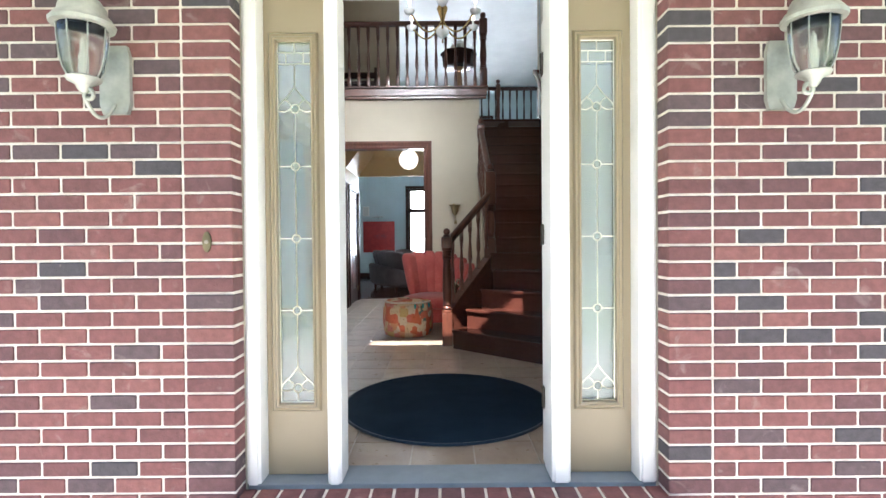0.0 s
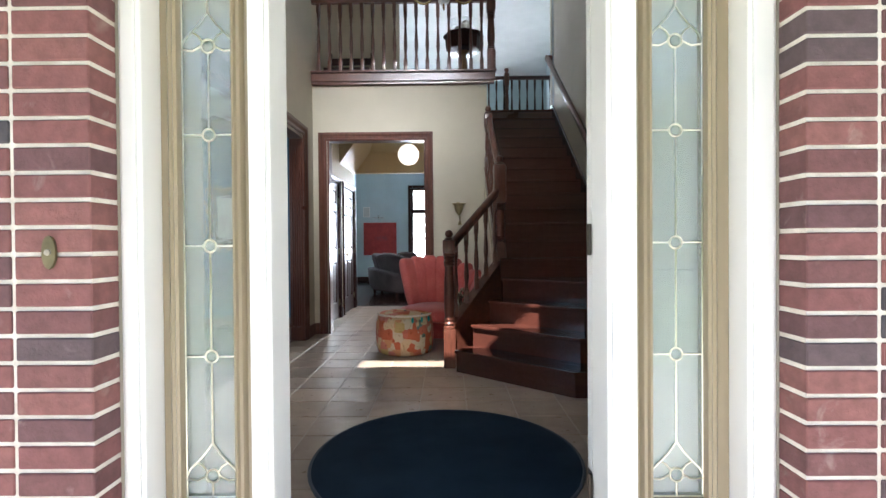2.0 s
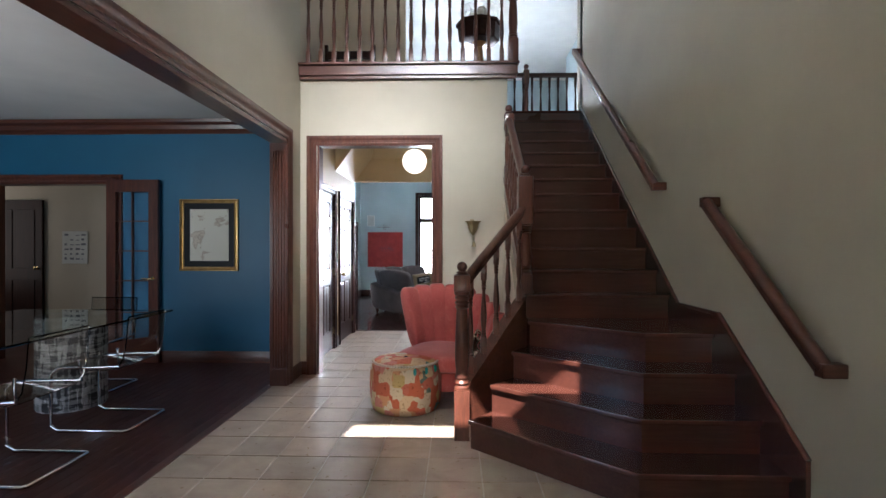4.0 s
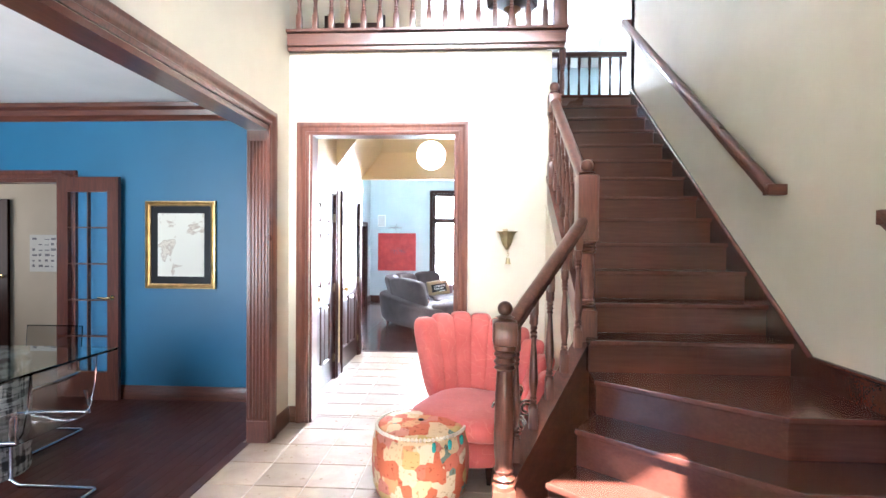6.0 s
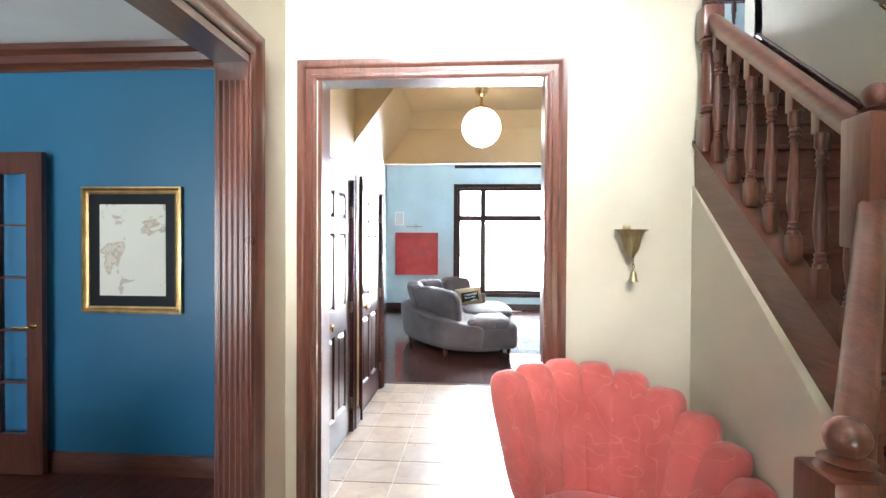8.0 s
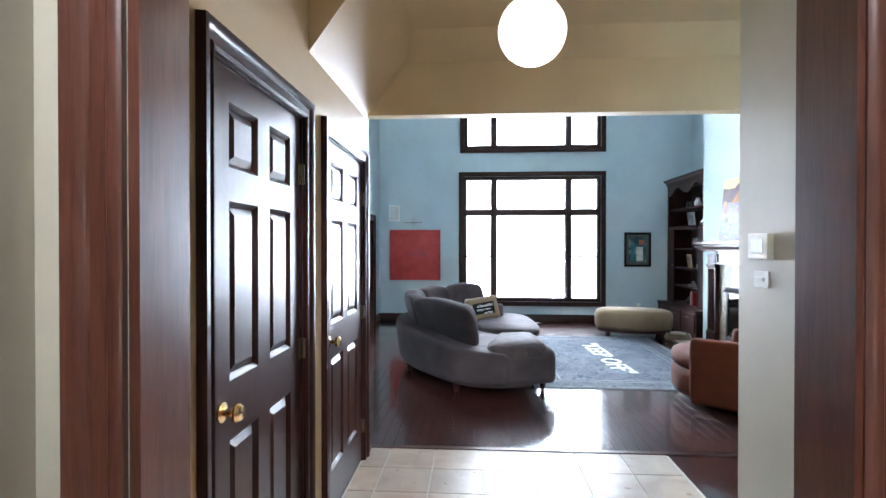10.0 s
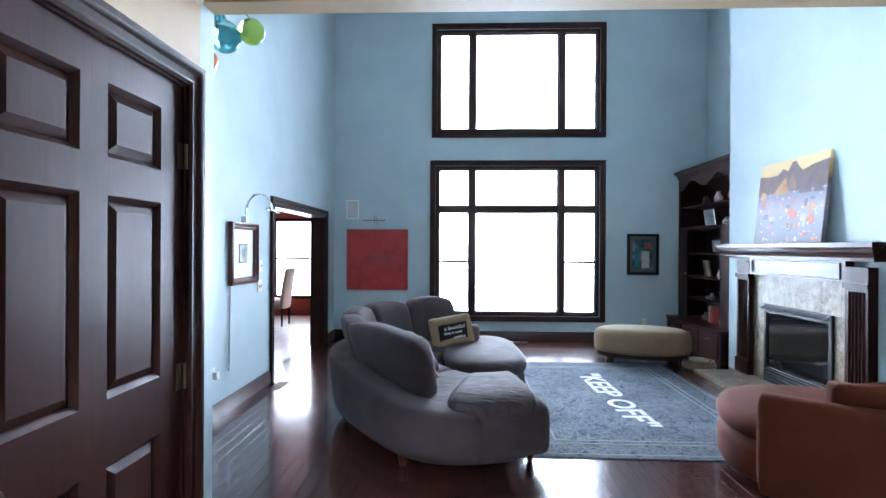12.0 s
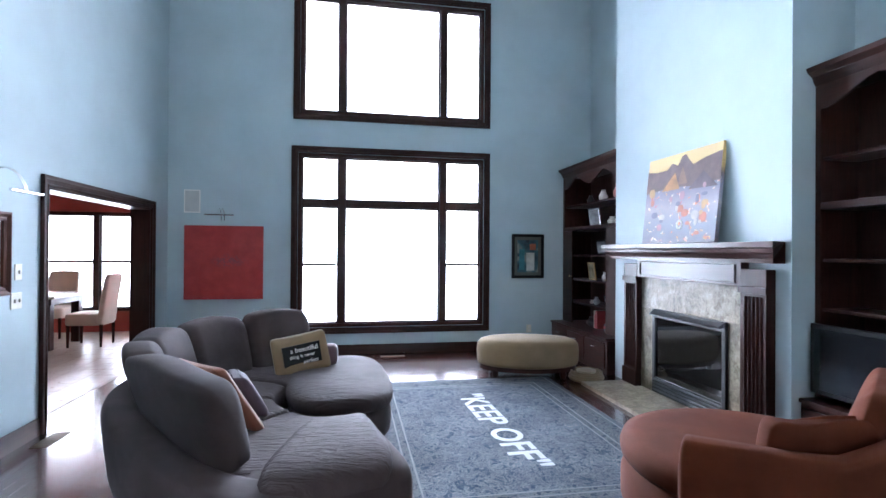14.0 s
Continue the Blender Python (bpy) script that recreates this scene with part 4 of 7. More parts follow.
def window(name, label, x0, x1, z0, z1, y, mulls, rails, sashes, mat, face=-1):
    """A fixed window in a wall along x: lining, mullions, sash rails and panes. rails: heights right across; sashes: (cell, height)."""
    w = thing(name, label, "window", pose((x0 + x1) / 2, y, z0), kind="structure")
    f = 0.05
    d0, d1 = y + 0.02, y + 0.12
    bm = bmesh.new()
    for a, b, c, d in ((x0, x0 + f, z0, z1), (x1 - f, x1, z0, z1), (x0 + f, x1 - f, z0, z0 + f), (x0 + f, x1 - f, z1 - f, z1)):
        box(bm, a, b, d0, d1, c, d, 0.004)
    part("window_frame", bm, mat, w)
    xs = [x0 + f] + [v for m_ in mulls for v in (m_ - 0.045, m_ + 0.045)] + [x1 - f]
    zs = [z0 + f] + [v for r in rails for v in (r - 0.045, r + 0.045)] + [z1 - f]
    for m_ in mulls:
        bm = bmesh.new()
        box(bm, m_ - 0.045, m_ + 0.045, d0 - 0.01, d1, z0 + f, z1 - f, 0.006)
        part("mullion", bm, mat, w)
    for i in range(0, len(xs), 2):
        for r in rails:
            bm = bmesh.new()
            box(bm, xs[i], xs[i + 1], d0, d1, r - 0.045, r + 0.045, 0.006)
            part("transom", bm, mat, w)
        for j in range(0, len(zs), 2):
            a, b, c, d = xs[i], xs[i + 1], zs[j], zs[j + 1]
            e = 0.022
            bm = bmesh.new()
            for p, q, r_, s in ((a, a + e, c, d), (b - e, b, c, d), (a + e, b - e, c, c + e), (a + e, b - e, d - e, d)):
                box(bm, p, q, d0 + 0.03, d1 - 0.02, r_, s, 0.003)
            for cell, h in sashes:
                if cell == (i // 2, j // 2):
                    box(bm, a + e, b - e, d0 + 0.03, d1 - 0.02, h - 0.02, h + 0.02, 0.003)
            sash = part("sash", bm, mat, w)
            bm = bmesh.new()
            box(bm, a + e, b - e, d0 + 0.058, d0 + 0.064, c + e, d - e)
            sub("pane", bm, M_PANE, sash).visible_shadow = False
    return w


window("window_great_low", "large dark-framed window with side lights", -0.92, 1.66, 0.37, 2.74, LY, [-0.34, 1.065], [2.06], [((0, 0), 1.225), ((2, 0), 1.225)], M_DARKZ)
window("window_great_high", "large dark-framed upper window", -0.90, 1.66, 3.27, 4.90, LY, [-0.34, 1.065], [], [], M_DARKZ)
for nm, a, b, c, d in (("casing_window_low", -0.92, 1.66, 0.37, 2.74), ("casing_window_high", -0.90, 1.66, 3.27, 4.90)):
    casing(nm, "dark wood window casing", (0, -1, 0), [(b, LY - .001, c), (a, LY - .001, c), (a, LY - .001, d), (b, LY - .001, d), (b, LY - .001, c)], 0.085, M_DARKZ)
window("window_breakfast", "row of dark-framed windows", -7.0, -2.6, 0.35, 2.05, 18.3, [-5.9, -4.5, -3.4], [], [((0, 0), 1.2), ((1, 0), 1.2), ((2, 0), 1.2), ((3, 0), 1.2)], M_DARKZ)
window("window_foyer_high", "upper foyer window above the entrance", -1.27, 0.5, 4.17, 5.08, 2.38, [], [], [], M_WHITE)

# ---- doors ----


def six_panel_door(y0, y1, group):
    """A closed door in the hall's left wall, hinged at its far side."""
    d = thing("panel_door", "closed dark-stained six-panel door with brass knob", "door", pose(HX0, (y0 + y1) / 2, 0), group)
    x0, x1, zt = HX0 - 0.048, HX0 - 0.008, 1.982
    w = y1 - y0
    st, mid = 0.115, 0.10
    pw = (w - 2 * st - mid) / 2
    cols = ((y0 + st, y0 + st + pw), (y1 - st - pw, y1 - st))
    rows = ((0.24, 0.84), (1.02, 1.575), (1.678, 1.88))
    holes = [(a, b, c, e) for a, b in cols for c, e in rows]
    bm = wall_bm("x", x0, x1, y0, y1, 0.008, zt, holes)
    leaf = part("leaf", bm, M_DOOR, d)
    for a, b, c, e in holes:
        bm = bmesh.new()
        sweep(bm, [(-0.02, 0.0), (0.0, 0.0), (-0.006, -0.008), (-0.016, -0.016), (-0.02, -0.016)], [(x1, a, c), (x1, a, e), (x1, b, e), (x1, b, c), (x1, a, c)], (1, 0, 0))
        sub("panel_moulding", bm, M_DOOR, leaf, "", 30)
        bm = bmesh.new()
        vs = [[bm.verts.new((x, y, z)) for y, z in ((a + i, c + i), (b - i, c + i), (b - i, e - i), (a + i, e - i))] for x, i in ((x0 + 0.004, 0.001), (x1 - 0.020, 0.001), (x1 - 0.018, 0.016), (x1 - 0.004, 0.042))]
        bm.faces.new(vs[0][::-1])
        bm.faces.new(vs[-1])
        for p, q in zip(vs, vs[1:]):
            for i in range(4):
                bm.faces.new((p[i], p[(i + 1) % 4], q[(i + 1) % 4], q[i]))
        sub("panel", bm, M_DOOR, leaf)
    bm = bmesh.new()
    lathe(bm, [(0.03, x1), (0.03, x1 + 0.006), (0.012, x1 + 0.010), (0.011, x1 + 0.032), (0.024, x1 + 0.040), (0.028, x1 + 0.052), (0.022, x1 + 0.062), (0.001, x1 + 0.066)], (0, y0 + 0.062, 0.94), 18, "x")
    part("knob", bm, M_BRASS, d, "polished brass knob", 40)
    for z in (0.19, 0.95, 1.70):
        bm = bmesh.new()
        lathe(bm, [(0.001, z), (0.007, z + 0.002), (0.007, z + 0.086), (0.001, z + 0.088)], (HX0 + 0.006, y1 + 0.004, 0), 10)
        box(bm, HX0 - 0.006, HX0 - 0.002, y1 - 0.03, y1 - 0.001, z, z + 0.088)
        part("hinge", bm, metal("aged_brass", (0.20, 0.16, 0.10), 0.4) if "aged_brass" not in bpy.data.materials else bpy.data.materials["aged_brass"], d, "aged brass hinge", 40)
    nm = "casing_door_%s" % ("a" if y0 < 8 else "b")
    casing(nm, "dark wood door casing", (1, 0, 0), [(HX0 + .001, y0 - .012, 0), (HX0 + .001, y0 - .012, 1.992), (HX0 + .001, y1 + .012, 1.992), (HX0 + .001, y1 + .012, 0)], 0.076, M_DARKZ)
    bm = bmesh.new()
    for a, b, c, e in ((y0 - 0.0195, y0 - 0.003, 0, 2.0), (y1 + 0.003, y1 + 0.0195, 0, 2.0), (y0 - 0.003, y1 + 0.003, 1.984, 2.0)):
        box(bm, HX0 - 0.129, HX0 + 0.0, a, b, c, e)
    structure(nm.replace("casing", "jamb"), bm, M_DARKZ, "dark wood door jamb", "trim")


six_panel_door(7.56, 8.305, "hall doors")
six_panel_door(8.665, 9.48, "hall doors")

# french door, folded open against the teal wall
fdm = thing("french_door", "open cherry wood french door with glass panes and brass lever", "door", pose(-3.5, 7.42, 0))
X0, X1, Y0, Y1 = -3.80, -3.21, 7.395, 7.435
lights = [(X0 + 0.105 + i * 0.195, X0 + 0.105 + i * 0.195 + 0.185, 0.27 + j * 0.335, 0.27 + j * 0.335 + 0.322) for i in range(2) for j in range(5)]
bm = wall_bm("y", Y0, Y1, X0, X1, 0.01, 2.07, lights)
part("leaf", bm, M_WOODZ, fdm)
for a, b, c, e in lights:
    bm = bmesh.new()
    box(bm, a, b, Y0 + 0.017, Y0 + 0.022, c, e)
    part("pane", bm, M_PANE, fdm).visible_shadow = False
bm = bmesh.new()
lathe(bm, [(0.022, Y0 - 0.006), (0.022, Y0)], (-3.265, 0, 0.96), 14, "y")
tube(bm, [(-3.265, Y0, 0.96), (-3.265, Y0 - 0.045, 0.96), (-3.30, Y0 - 0.05, 0.955), (-3.37, Y0 - 0.045, 0.96)], 0.009, 8)
part("lever", bm, M_BRASS, fdm, "brass lever handle", 50)
casing("casing_study", "cherry wood door casing", (0, -1, 0), [(-5.19, 7.479, 0), (-5.19, 7.479, 2.04), (-3.76, 7.479, 2.04), (-3.76, 7.479, 0)])
bm = bmesh.new()
for a, b, c, e in ((-5.199, -5.18, 0, 2.048), (-3.77, -3.751, 0, 2.048), (-5.18, -3.77, 2.03, 2.048)):
    box(bm, a, b, 7.475, 7.63, c, e)
structure("jamb_study", bm, M_WOODZ, "cherry wood door jamb", "trim")
# study
sd = thing("study_door", "closed dark-stained door in the study", "door", pose(-6.8, 9.59, 0))
bm = bmesh.new()
box(bm, -7.25, -6.35, 9.555, 9.598, 0.0, 2.05, 0.006)
part("leaf", bm, M_DARKZ, sd)
for z0, z1 in ((0.25, 0.8), (0.98, 1.9)):
    for xx in (-7.12, -6.76):
        bm = bmesh.new()
        box(bm, xx, xx + 0.29, 9.545, 9.556, z0, z1, 0.005)
        part("panel", bm, M_DARKZ, sd)
bm = bmesh.new()
lathe(bm, [(0.028, 9.55), (0.012, 9.545), (0.012, 9.51), (0.026, 9.50), (0.001, 9.485)], (-6.43, 0, 0.98), 14, "y")
part("knob", bm, M_BRASS, sd, "brass knob", 40)
po = thing("wall_poster", "small white printed sheet on beige wall", "poster", pose(-5.95, 9.597, 1.4))
bm = bmesh.new()
box(bm, -6.06, -5.655, 9.588, 9.598, 1.05, 1.56)
part("sheet", bm, plain("paper_white", (0.75, 0.74, 0.7), 0.8), po)
random.seed(5)
bm = bmesh.new()
for r in range(6):
    for c in range(4):
        if random.random() < 0.85:
            x, z = -6.02 + c * 0.09, 1.49 - r * 0.075
            box(bm, x, x + random.uniform(0.03, 0.07), 9.586, 9.5885, z, z + random.uniform(0.01, 0.035))
tagged(part("print", bm, plain("print_grey", (0.2, 0.2, 0.22), 0.8), po, "grey unreadable print"), kind="stuff")

# ---- foyer things ----
M_PINK = Mat("coral_chenille", 0.92, spec=0.2)
v = M_PINK.coords()
sq = M_PINK.t.nodes.new("ShaderNodeTexWave")
sq.inputs["Scale"].default_value, sq.inputs["Distortion"].default_value, sq.inputs["Detail"].default_value, sq.inputs["Detail Scale"].default_value = 5.5, 16.0, 1.5, 1.3
M_PINK.link(v, sq.inputs["Vector"])
line = M_PINK.ramp(sq.outputs["Fac"], [(0.985, (0, 0, 0)), (0.998, (0.35, 0.35, 0.35))])
cl = M_PINK.ramp(M_PINK.noise(6, 5, v), [(0.3, (0.42, 0.085, 0.075)), (0.7, (0.52, 0.12, 0.105))])
M_PINK.colour(M_PINK.mix(line, cl, (0.62, 0.24, 0.19)))
M_PINK.bump(M_PINK.noise(420, 2, v), 0.25, 0.002)
M_PINK.b.inputs["Sheen Weight"].default_value = 0.35
M_PINK = M_PINK.m

ch = thing("channel_back_chair", "coral pink channel-back slipper chair with fluted fan back", "chair", pose(0.05, 6.30, 0, 0, 0, 246))
FL = 9
FLUTE_TOP = (0.64, 0.72, 0.80, 0.87, 0.92, 0.95, 0.96, 0.95, 0.93)
for i in range(FL):
    a0, a1 = radians(104 + 152 * i / FL), radians(104 + 152 * (i + 1) / FL)

    def flute(a, b, c, a0=a0, a1=a1, tops=FLUTE_TOP[i]):
        h = (c + 1) / 2
        am = (a0 + a1) / 2
        ang = am + (a1 - a0) * 0.5 * a * 1.32
        top = tops
        z = 0.36 + (top - 0.36) * h
        r = 0.355 + 0.135 * h ** 1.1 + b * (0.055 + 0.014 * h)
        return (r * math.cos(ang), r * math.sin(ang) * 1.06, z)
    bm = bmesh.new()
    rounded(bm, flute, 0.5, 24, 20)
    local("flute", bm, M_PINK, ch, "", 60)
bm = bmesh.new()
puff(bm, 0.03, 0, 0.355, 0.37, 0.355, 0.085, 0.55)
local("seat_cushion", bm, M_PINK, ch, "", 60)
bm = bmesh.new()
lathe(bm, [(0.30, 0.12), (0.355, 0.13), (0.372, 0.2), (0.37, 0.30), (0.34, 0.33)], (0.0, 0, 0), 36)
local("seat_base", bm, M_PINK, ch, "", 50)
for sx, sy in ((0.22, 0.2), (0.22, -0.2), (-0.22, 0.2), (-0.22, -0.2)):
    bm = bmesh.new()
    lathe(bm, [(0.014, 0), (0.02, 0.06), (0.026, 0.13)], (sx, sy, 0), 12)
    local("leg", bm, M_DARKZ, ch, "short dark wooden leg", 50)

# patchwork pouf
m = Mat("patchwork_fabric", 0.9, spec=0.2)
v = m.coords()
vo = m.t.nodes.new("ShaderNodeTexVoronoi")
vo.distance, vo.inputs["Scale"].default_value, vo.inputs["Randomness"].default_value = "CHEBYCHEV", 12.0, 0.85
m.link(v, vo.inputs["Vector"])
sep = m.t.nodes.new("ShaderNodeSeparateColor")
m.link(vo.outputs["Color"], sep.inputs["Color"])
pal = m.ramp(sep.outputs["Red"], [(0.0, (0.46, 0.12, 0.06)), (0.18, (0.52, 0.26, 0.13)), (0.34, (0.56, 0.42, 0.26)), (0.52, (0.48, 0.14, 0.09)), (0.66, (0.55, 0.47, 0.34)), (0.82, (0.14, 0.20, 0.17)), (0.87, (0.50, 0.20, 0.15)), (0.95, (0.46, 0.34, 0.14))])
pal.node.color_ramp.interpolation = "CONSTANT"
dots = m.ramp(m.noise(42, 3, v), [(0.60, (1, 1, 1)), (0.64, (0.35, 0.25, 0.16))])
m.colour(m.mix(0.6, pal, dots, "MULTIPLY"))
m.bump(vo.outputs["Distance"], 0.3, 0.01)
m.bump(m.noise(300, 2, v), 0.2, 0.002)
M_PATCH = m.m
pf = thing("patchwork_pouf", "round patchwork pouf in orange, cream and teal fabrics", "pouf", pose(-0.27, 5.95, 0))
bm = bmesh.new()
lathe(bm, [(0.24, 0.0), (0.268, 0.015), (0.285, 0.07), (0.292, 0.15), (0.292, 0.24), (0.287, 0.32), (0.275, 0.37), (0.262, 0.385)], (0, 0, 0), 48)
local("body", bm, M_PATCH, pf, "", 60)
bm = bmesh.new()
lathe(bm, [(0.262, 0.38), (0.262, 0.39), (0.24, 0.405), (0.15, 0.418), (0.02, 0.415), (0.001, 0.405)], (0, 0, 0), 48)
local("top", bm, M_PATCH, pf, "patchwork top with a centre button", 60)
bm = bmesh.new()
for k in range(72):
    a = 2 * math.pi * k / 72
    bmesh.ops.create_icosphere(bm, subdivisions=1, radius=0.0125, matrix=Matrix.Translation((0.266 * math.cos(a), 0.266 * math.sin(a), 0.392)))
tagged(local("bead_trim", bm, cloth("cream_pompom", (0.62, 0.55, 0.44)), pf, "cream beaded piping", 60), kind="stuff")
bm = bmesh.new()
puff(bm, 0, 0, 0.413, 0.018, 0.018, 0.008, 0.8, 0, 12, 8)
local("button", bm, M_BLACK, pf, "dark centre button", 60)
for k in range(3):
    bm = bmesh.new()
    a = radians(-30 - 20 * k)
    puff(bm, 0.285 * math.cos(a), 0.285 * math.sin(a), 0.355, 0.012, 0.012, 0.028, 0.7, 0, 10, 8)
    local("tassel", bm, plain("teal_thread", (0.02, 0.3, 0.28), 0.8), pf, "small teal tassel", 60)

# silver scroll stand by the newel
st = thing("scroll_stand", "small ornate silver scrollwork stand behind the stair post", "stand", pose(0.28, 5.88, 0))
M_SILV = metal("tarnished_silver", (0.62, 0.58, 0.5), 0.18, 0.3)
bm = bmesh.new()
lathe(bm, [(0.001, 0.0), (0.10, 0.0), (0.10, 0.012), (0.03, 0.03), (0.015, 0.08), (0.022, 0.2), (0.012, 0.3), (0.03, 0.42), (0.012, 0.46)], (0, 0, 0), 18)
local("stem", bm, M_SILV, st, "", 40)
for k in range(6):
    bm = bmesh.new()
    a = math.pi * 2 * k / 6
    pts = []
    for j in range(22):
        t = j / 21
        ang = t * 3.6 * math.pi
        r = 0.055 * (1 - 0.7 * t)
        u = 0.07 + r * math.cos(ang)
        pts.append((u * math.cos(a), u * math.sin(a), 0.52 + 0.16 * math.sin(k * 2.1) * 0.5 + r * math.sin(ang)))
    tube(bm, pts, 0.008, 7)
    local("scroll", bm, M_SILV, st, "", 60)
bm = bmesh.new()
lathe(bm, [(0.02, 0.46), (0.04, 0.49), (0.028, 0.54), (0.04, 0.575), (0.03, 0.60), (0.001, 0.612)], (0, 0, 0), 16)
local("finial", bm, M_SILV, st, "", 40)

# brass elephant-ear sconce with a bell
sc = thing("brass_bell_hanger", "antique brass tulip cup with a small hanging bell on the wall", "wall ornament", pose(0.30, 6.998, 1.47))
M_ABR = metal("antique_brass", (0.36, 0.30, 0.17), 0.35, 0.25)
bm = bmesh.new()
box(bm, -0.02, 0.02, -0.012, -0.001, 0.05, 0.13, 0.004)
tube(bm, [(0, -0.01, 0.09), (0, -0.04, 0.08), (0.01, -0.058, 0.05)], 0.006, 8)
local("wall_bracket", bm, M_ABR, sc, "", 60)
bm = bmesh.new()
PR = [(0.010, -0.035), (0.016, -0.02), (0.030, 0.0), (0.040, 0.03), (0.046, 0.065), (0.058, 0.092), (0.078, 0.108)]
rings = []
for r, z in PR + [(r - 0.003, z + 0.001) for r, z in PR[::-1]]:
    rings.append([bm.verts.new((0.01 + r * (1 + 0.10 * (r / 0.078) * math.cos(8 * t)) * math.cos(t), -0.058 + 0.6 * r * (1 + 0.10 * (r / 0.078) * math.cos(8 * t)) * math.sin(t), z)) for t in [k * math.pi / 24 for k in range(48)]])
for a, b in zip(rings, rings[1:]):
    for k in range(48):
        bm.faces.new((a[k], a[(k + 1) % 48], b[(k + 1) % 48], b[k]))
local("scalloped_cup", bm, M_ABR, sc, "flared scalloped brass cup", 60)
bm = bmesh.new()
for j in range(3):
    z = -0.055 - j * 0.018
    tube(bm, [(0.02 + 0.007 * math.cos(t) * (1 if j % 2 else 0.3), -0.058 + 0.007 * math.cos(t) * (0.3 if j % 2 else 1), z + 0.011 * math.sin(t)) for t in [k * math.pi / 5 for k in range(10)]], 0.0022, 6, True)
local("chain", bm, M_ABR, sc, "", 60)
bm = bmesh.new()
lathe(bm, [(0.001, -0.098), (0.012, -0.102), (0.016, -0.115), (0.018, -0.135), (0.027, -0.15), (0.024, -0.15), (0.001, -0.125)], (0.02, -0.058, 0), 18)
local("bell", bm, M_ABR, sc, "", 40)

# framed print on the teal wall
M_GILT = metal("gilt_frame", (0.62, 0.43, 0.2), 0.32, 0.2)


def framed(name, label, normal, u, centre, w, h, bars, materials, band=0.045, thick=0.03, extra=None):
    """A framed picture on a wall: u is the level direction along the wall; bars: inner borders from outside in as (inset, material)."""
    t = thing(name, label, "picture", pose(*centre))
    n, u = Vector(normal), Vector(u)
    up = Vector((0, 0, 1))
    c = Vector(centre)

    def at(a, b, o):
        return tuple(c + u * a + up * b + n * o)
    bm = bmesh.new()
    sec = [(0.001, 0.0), (thick * 0.6, 0.0), (thick * 0.75, band * 0.25), (thick * 0.6, band * 0.45), (thick, band * 0.75), (thick * 0.9, band), (0.001, band)]
    a, b = w / 2 - band, h / 2 - band
    ring = [at(-a, -b, 0), at(-a, b, 0), at(a, b, 0), at(a, -b, 0), at(-a, -b, 0)]
    if n.cross(Vector(ring[1]) - Vector(ring[0])).dot(Vector(ring[0]) - c) < 0:
        ring = ring[::-1]
    sweep(bm, sec, ring, n)
    part("frame", bm, materials[0], t, "", 30)
    for k, (inset, mt, nm) in enumerate(bars):
        bm = bmesh.new()
        a, b = w / 2 - inset, h / 2 - inset
        lo = [bm.verts.new(at(x * a, z * b, 0.002)) for x, z in ((-1, -1), (1, -1), (1, 1), (-1, 1))]
        hi = [bm.verts.new(at(x * a, z * b, 0.006 + 0.003 * k)) for x, z in ((-1, -1), (1, -1), (1, 1), (-1, 1))]
        bm.faces.new(lo[::-1])
        bm.faces.new(hi)
        for i in range(4):
            bm.faces.new((lo[i], lo[(i + 1) % 4], hi[(i + 1) % 4], hi[i]))
        part(nm, bm, mt, t)
    return t, at


m = Mat("sketch_paper", 0.8)
v = m.coords((1, 1, 1))
blot = m.ramp(m.noise(5.0, 7, v, 0.6), [(0.57, (0.80, 0.77, 0.68)), (0.60, (0.40, 0.28, 0.20)), (0.63, (0.74, 0.66, 0.54)), (0.66, (0.45, 0.33, 0.25)), (0.70, (0.76, 0.70, 0.60))])
m.colour(m.mix(0.75, (0.80, 0.77, 0.68), blot))
M_SKETCH = m.m
framed("framed_print", "gilt framed pale sketch with a wide black mat", (0, -1, 0), (1, 0, 0), (-2.66, 7.479, 1.449), 0.666, 0.81,
       [(0.04, M_BLACK, "mat"), (0.112, M_SKETCH, "print")], [M_GILT])

# chandelier
cd = thing("chandelier", "brass and porcelain six-arm chandelier hanging in the foyer", "chandelier", pose(0.155, 4.75, 2.97))
M_PORC = plain("porcelain", (0.75, 0.76, 0.73), 0.15)
bm = bmesh.new()
lathe(bm, [(0.004, 0.0), (0.02, 0.012), (0.045, 0.03), (0.062, 0.06), (0.06, 0.09), (0.04, 0.11), (0.025, 0.12)], (0, 0, -0.02), 20)
local("bowl", bm, M_PORC, cd, "ribbed white porcelain bowl", 40)
bm = bmesh.new()
lathe(bm, [(0.02, 0.1), (0.035, 0.12), (0.015, 0.15), (0.03, 0.2), (0.05, 0.26), (0.02, 0.33), (0.012, 0.4), (0.008, 0.5), (0.006, TOP - 3.0)], (0, 0, 0), 14)
lathe(bm, [(0.01, TOP - 3.04), (0.06, TOP - 2.99), (0.065, TOP - 2.971)], (0, 0, 0), 18)
local("stem", bm, M_BRASS, cd, "", 50)
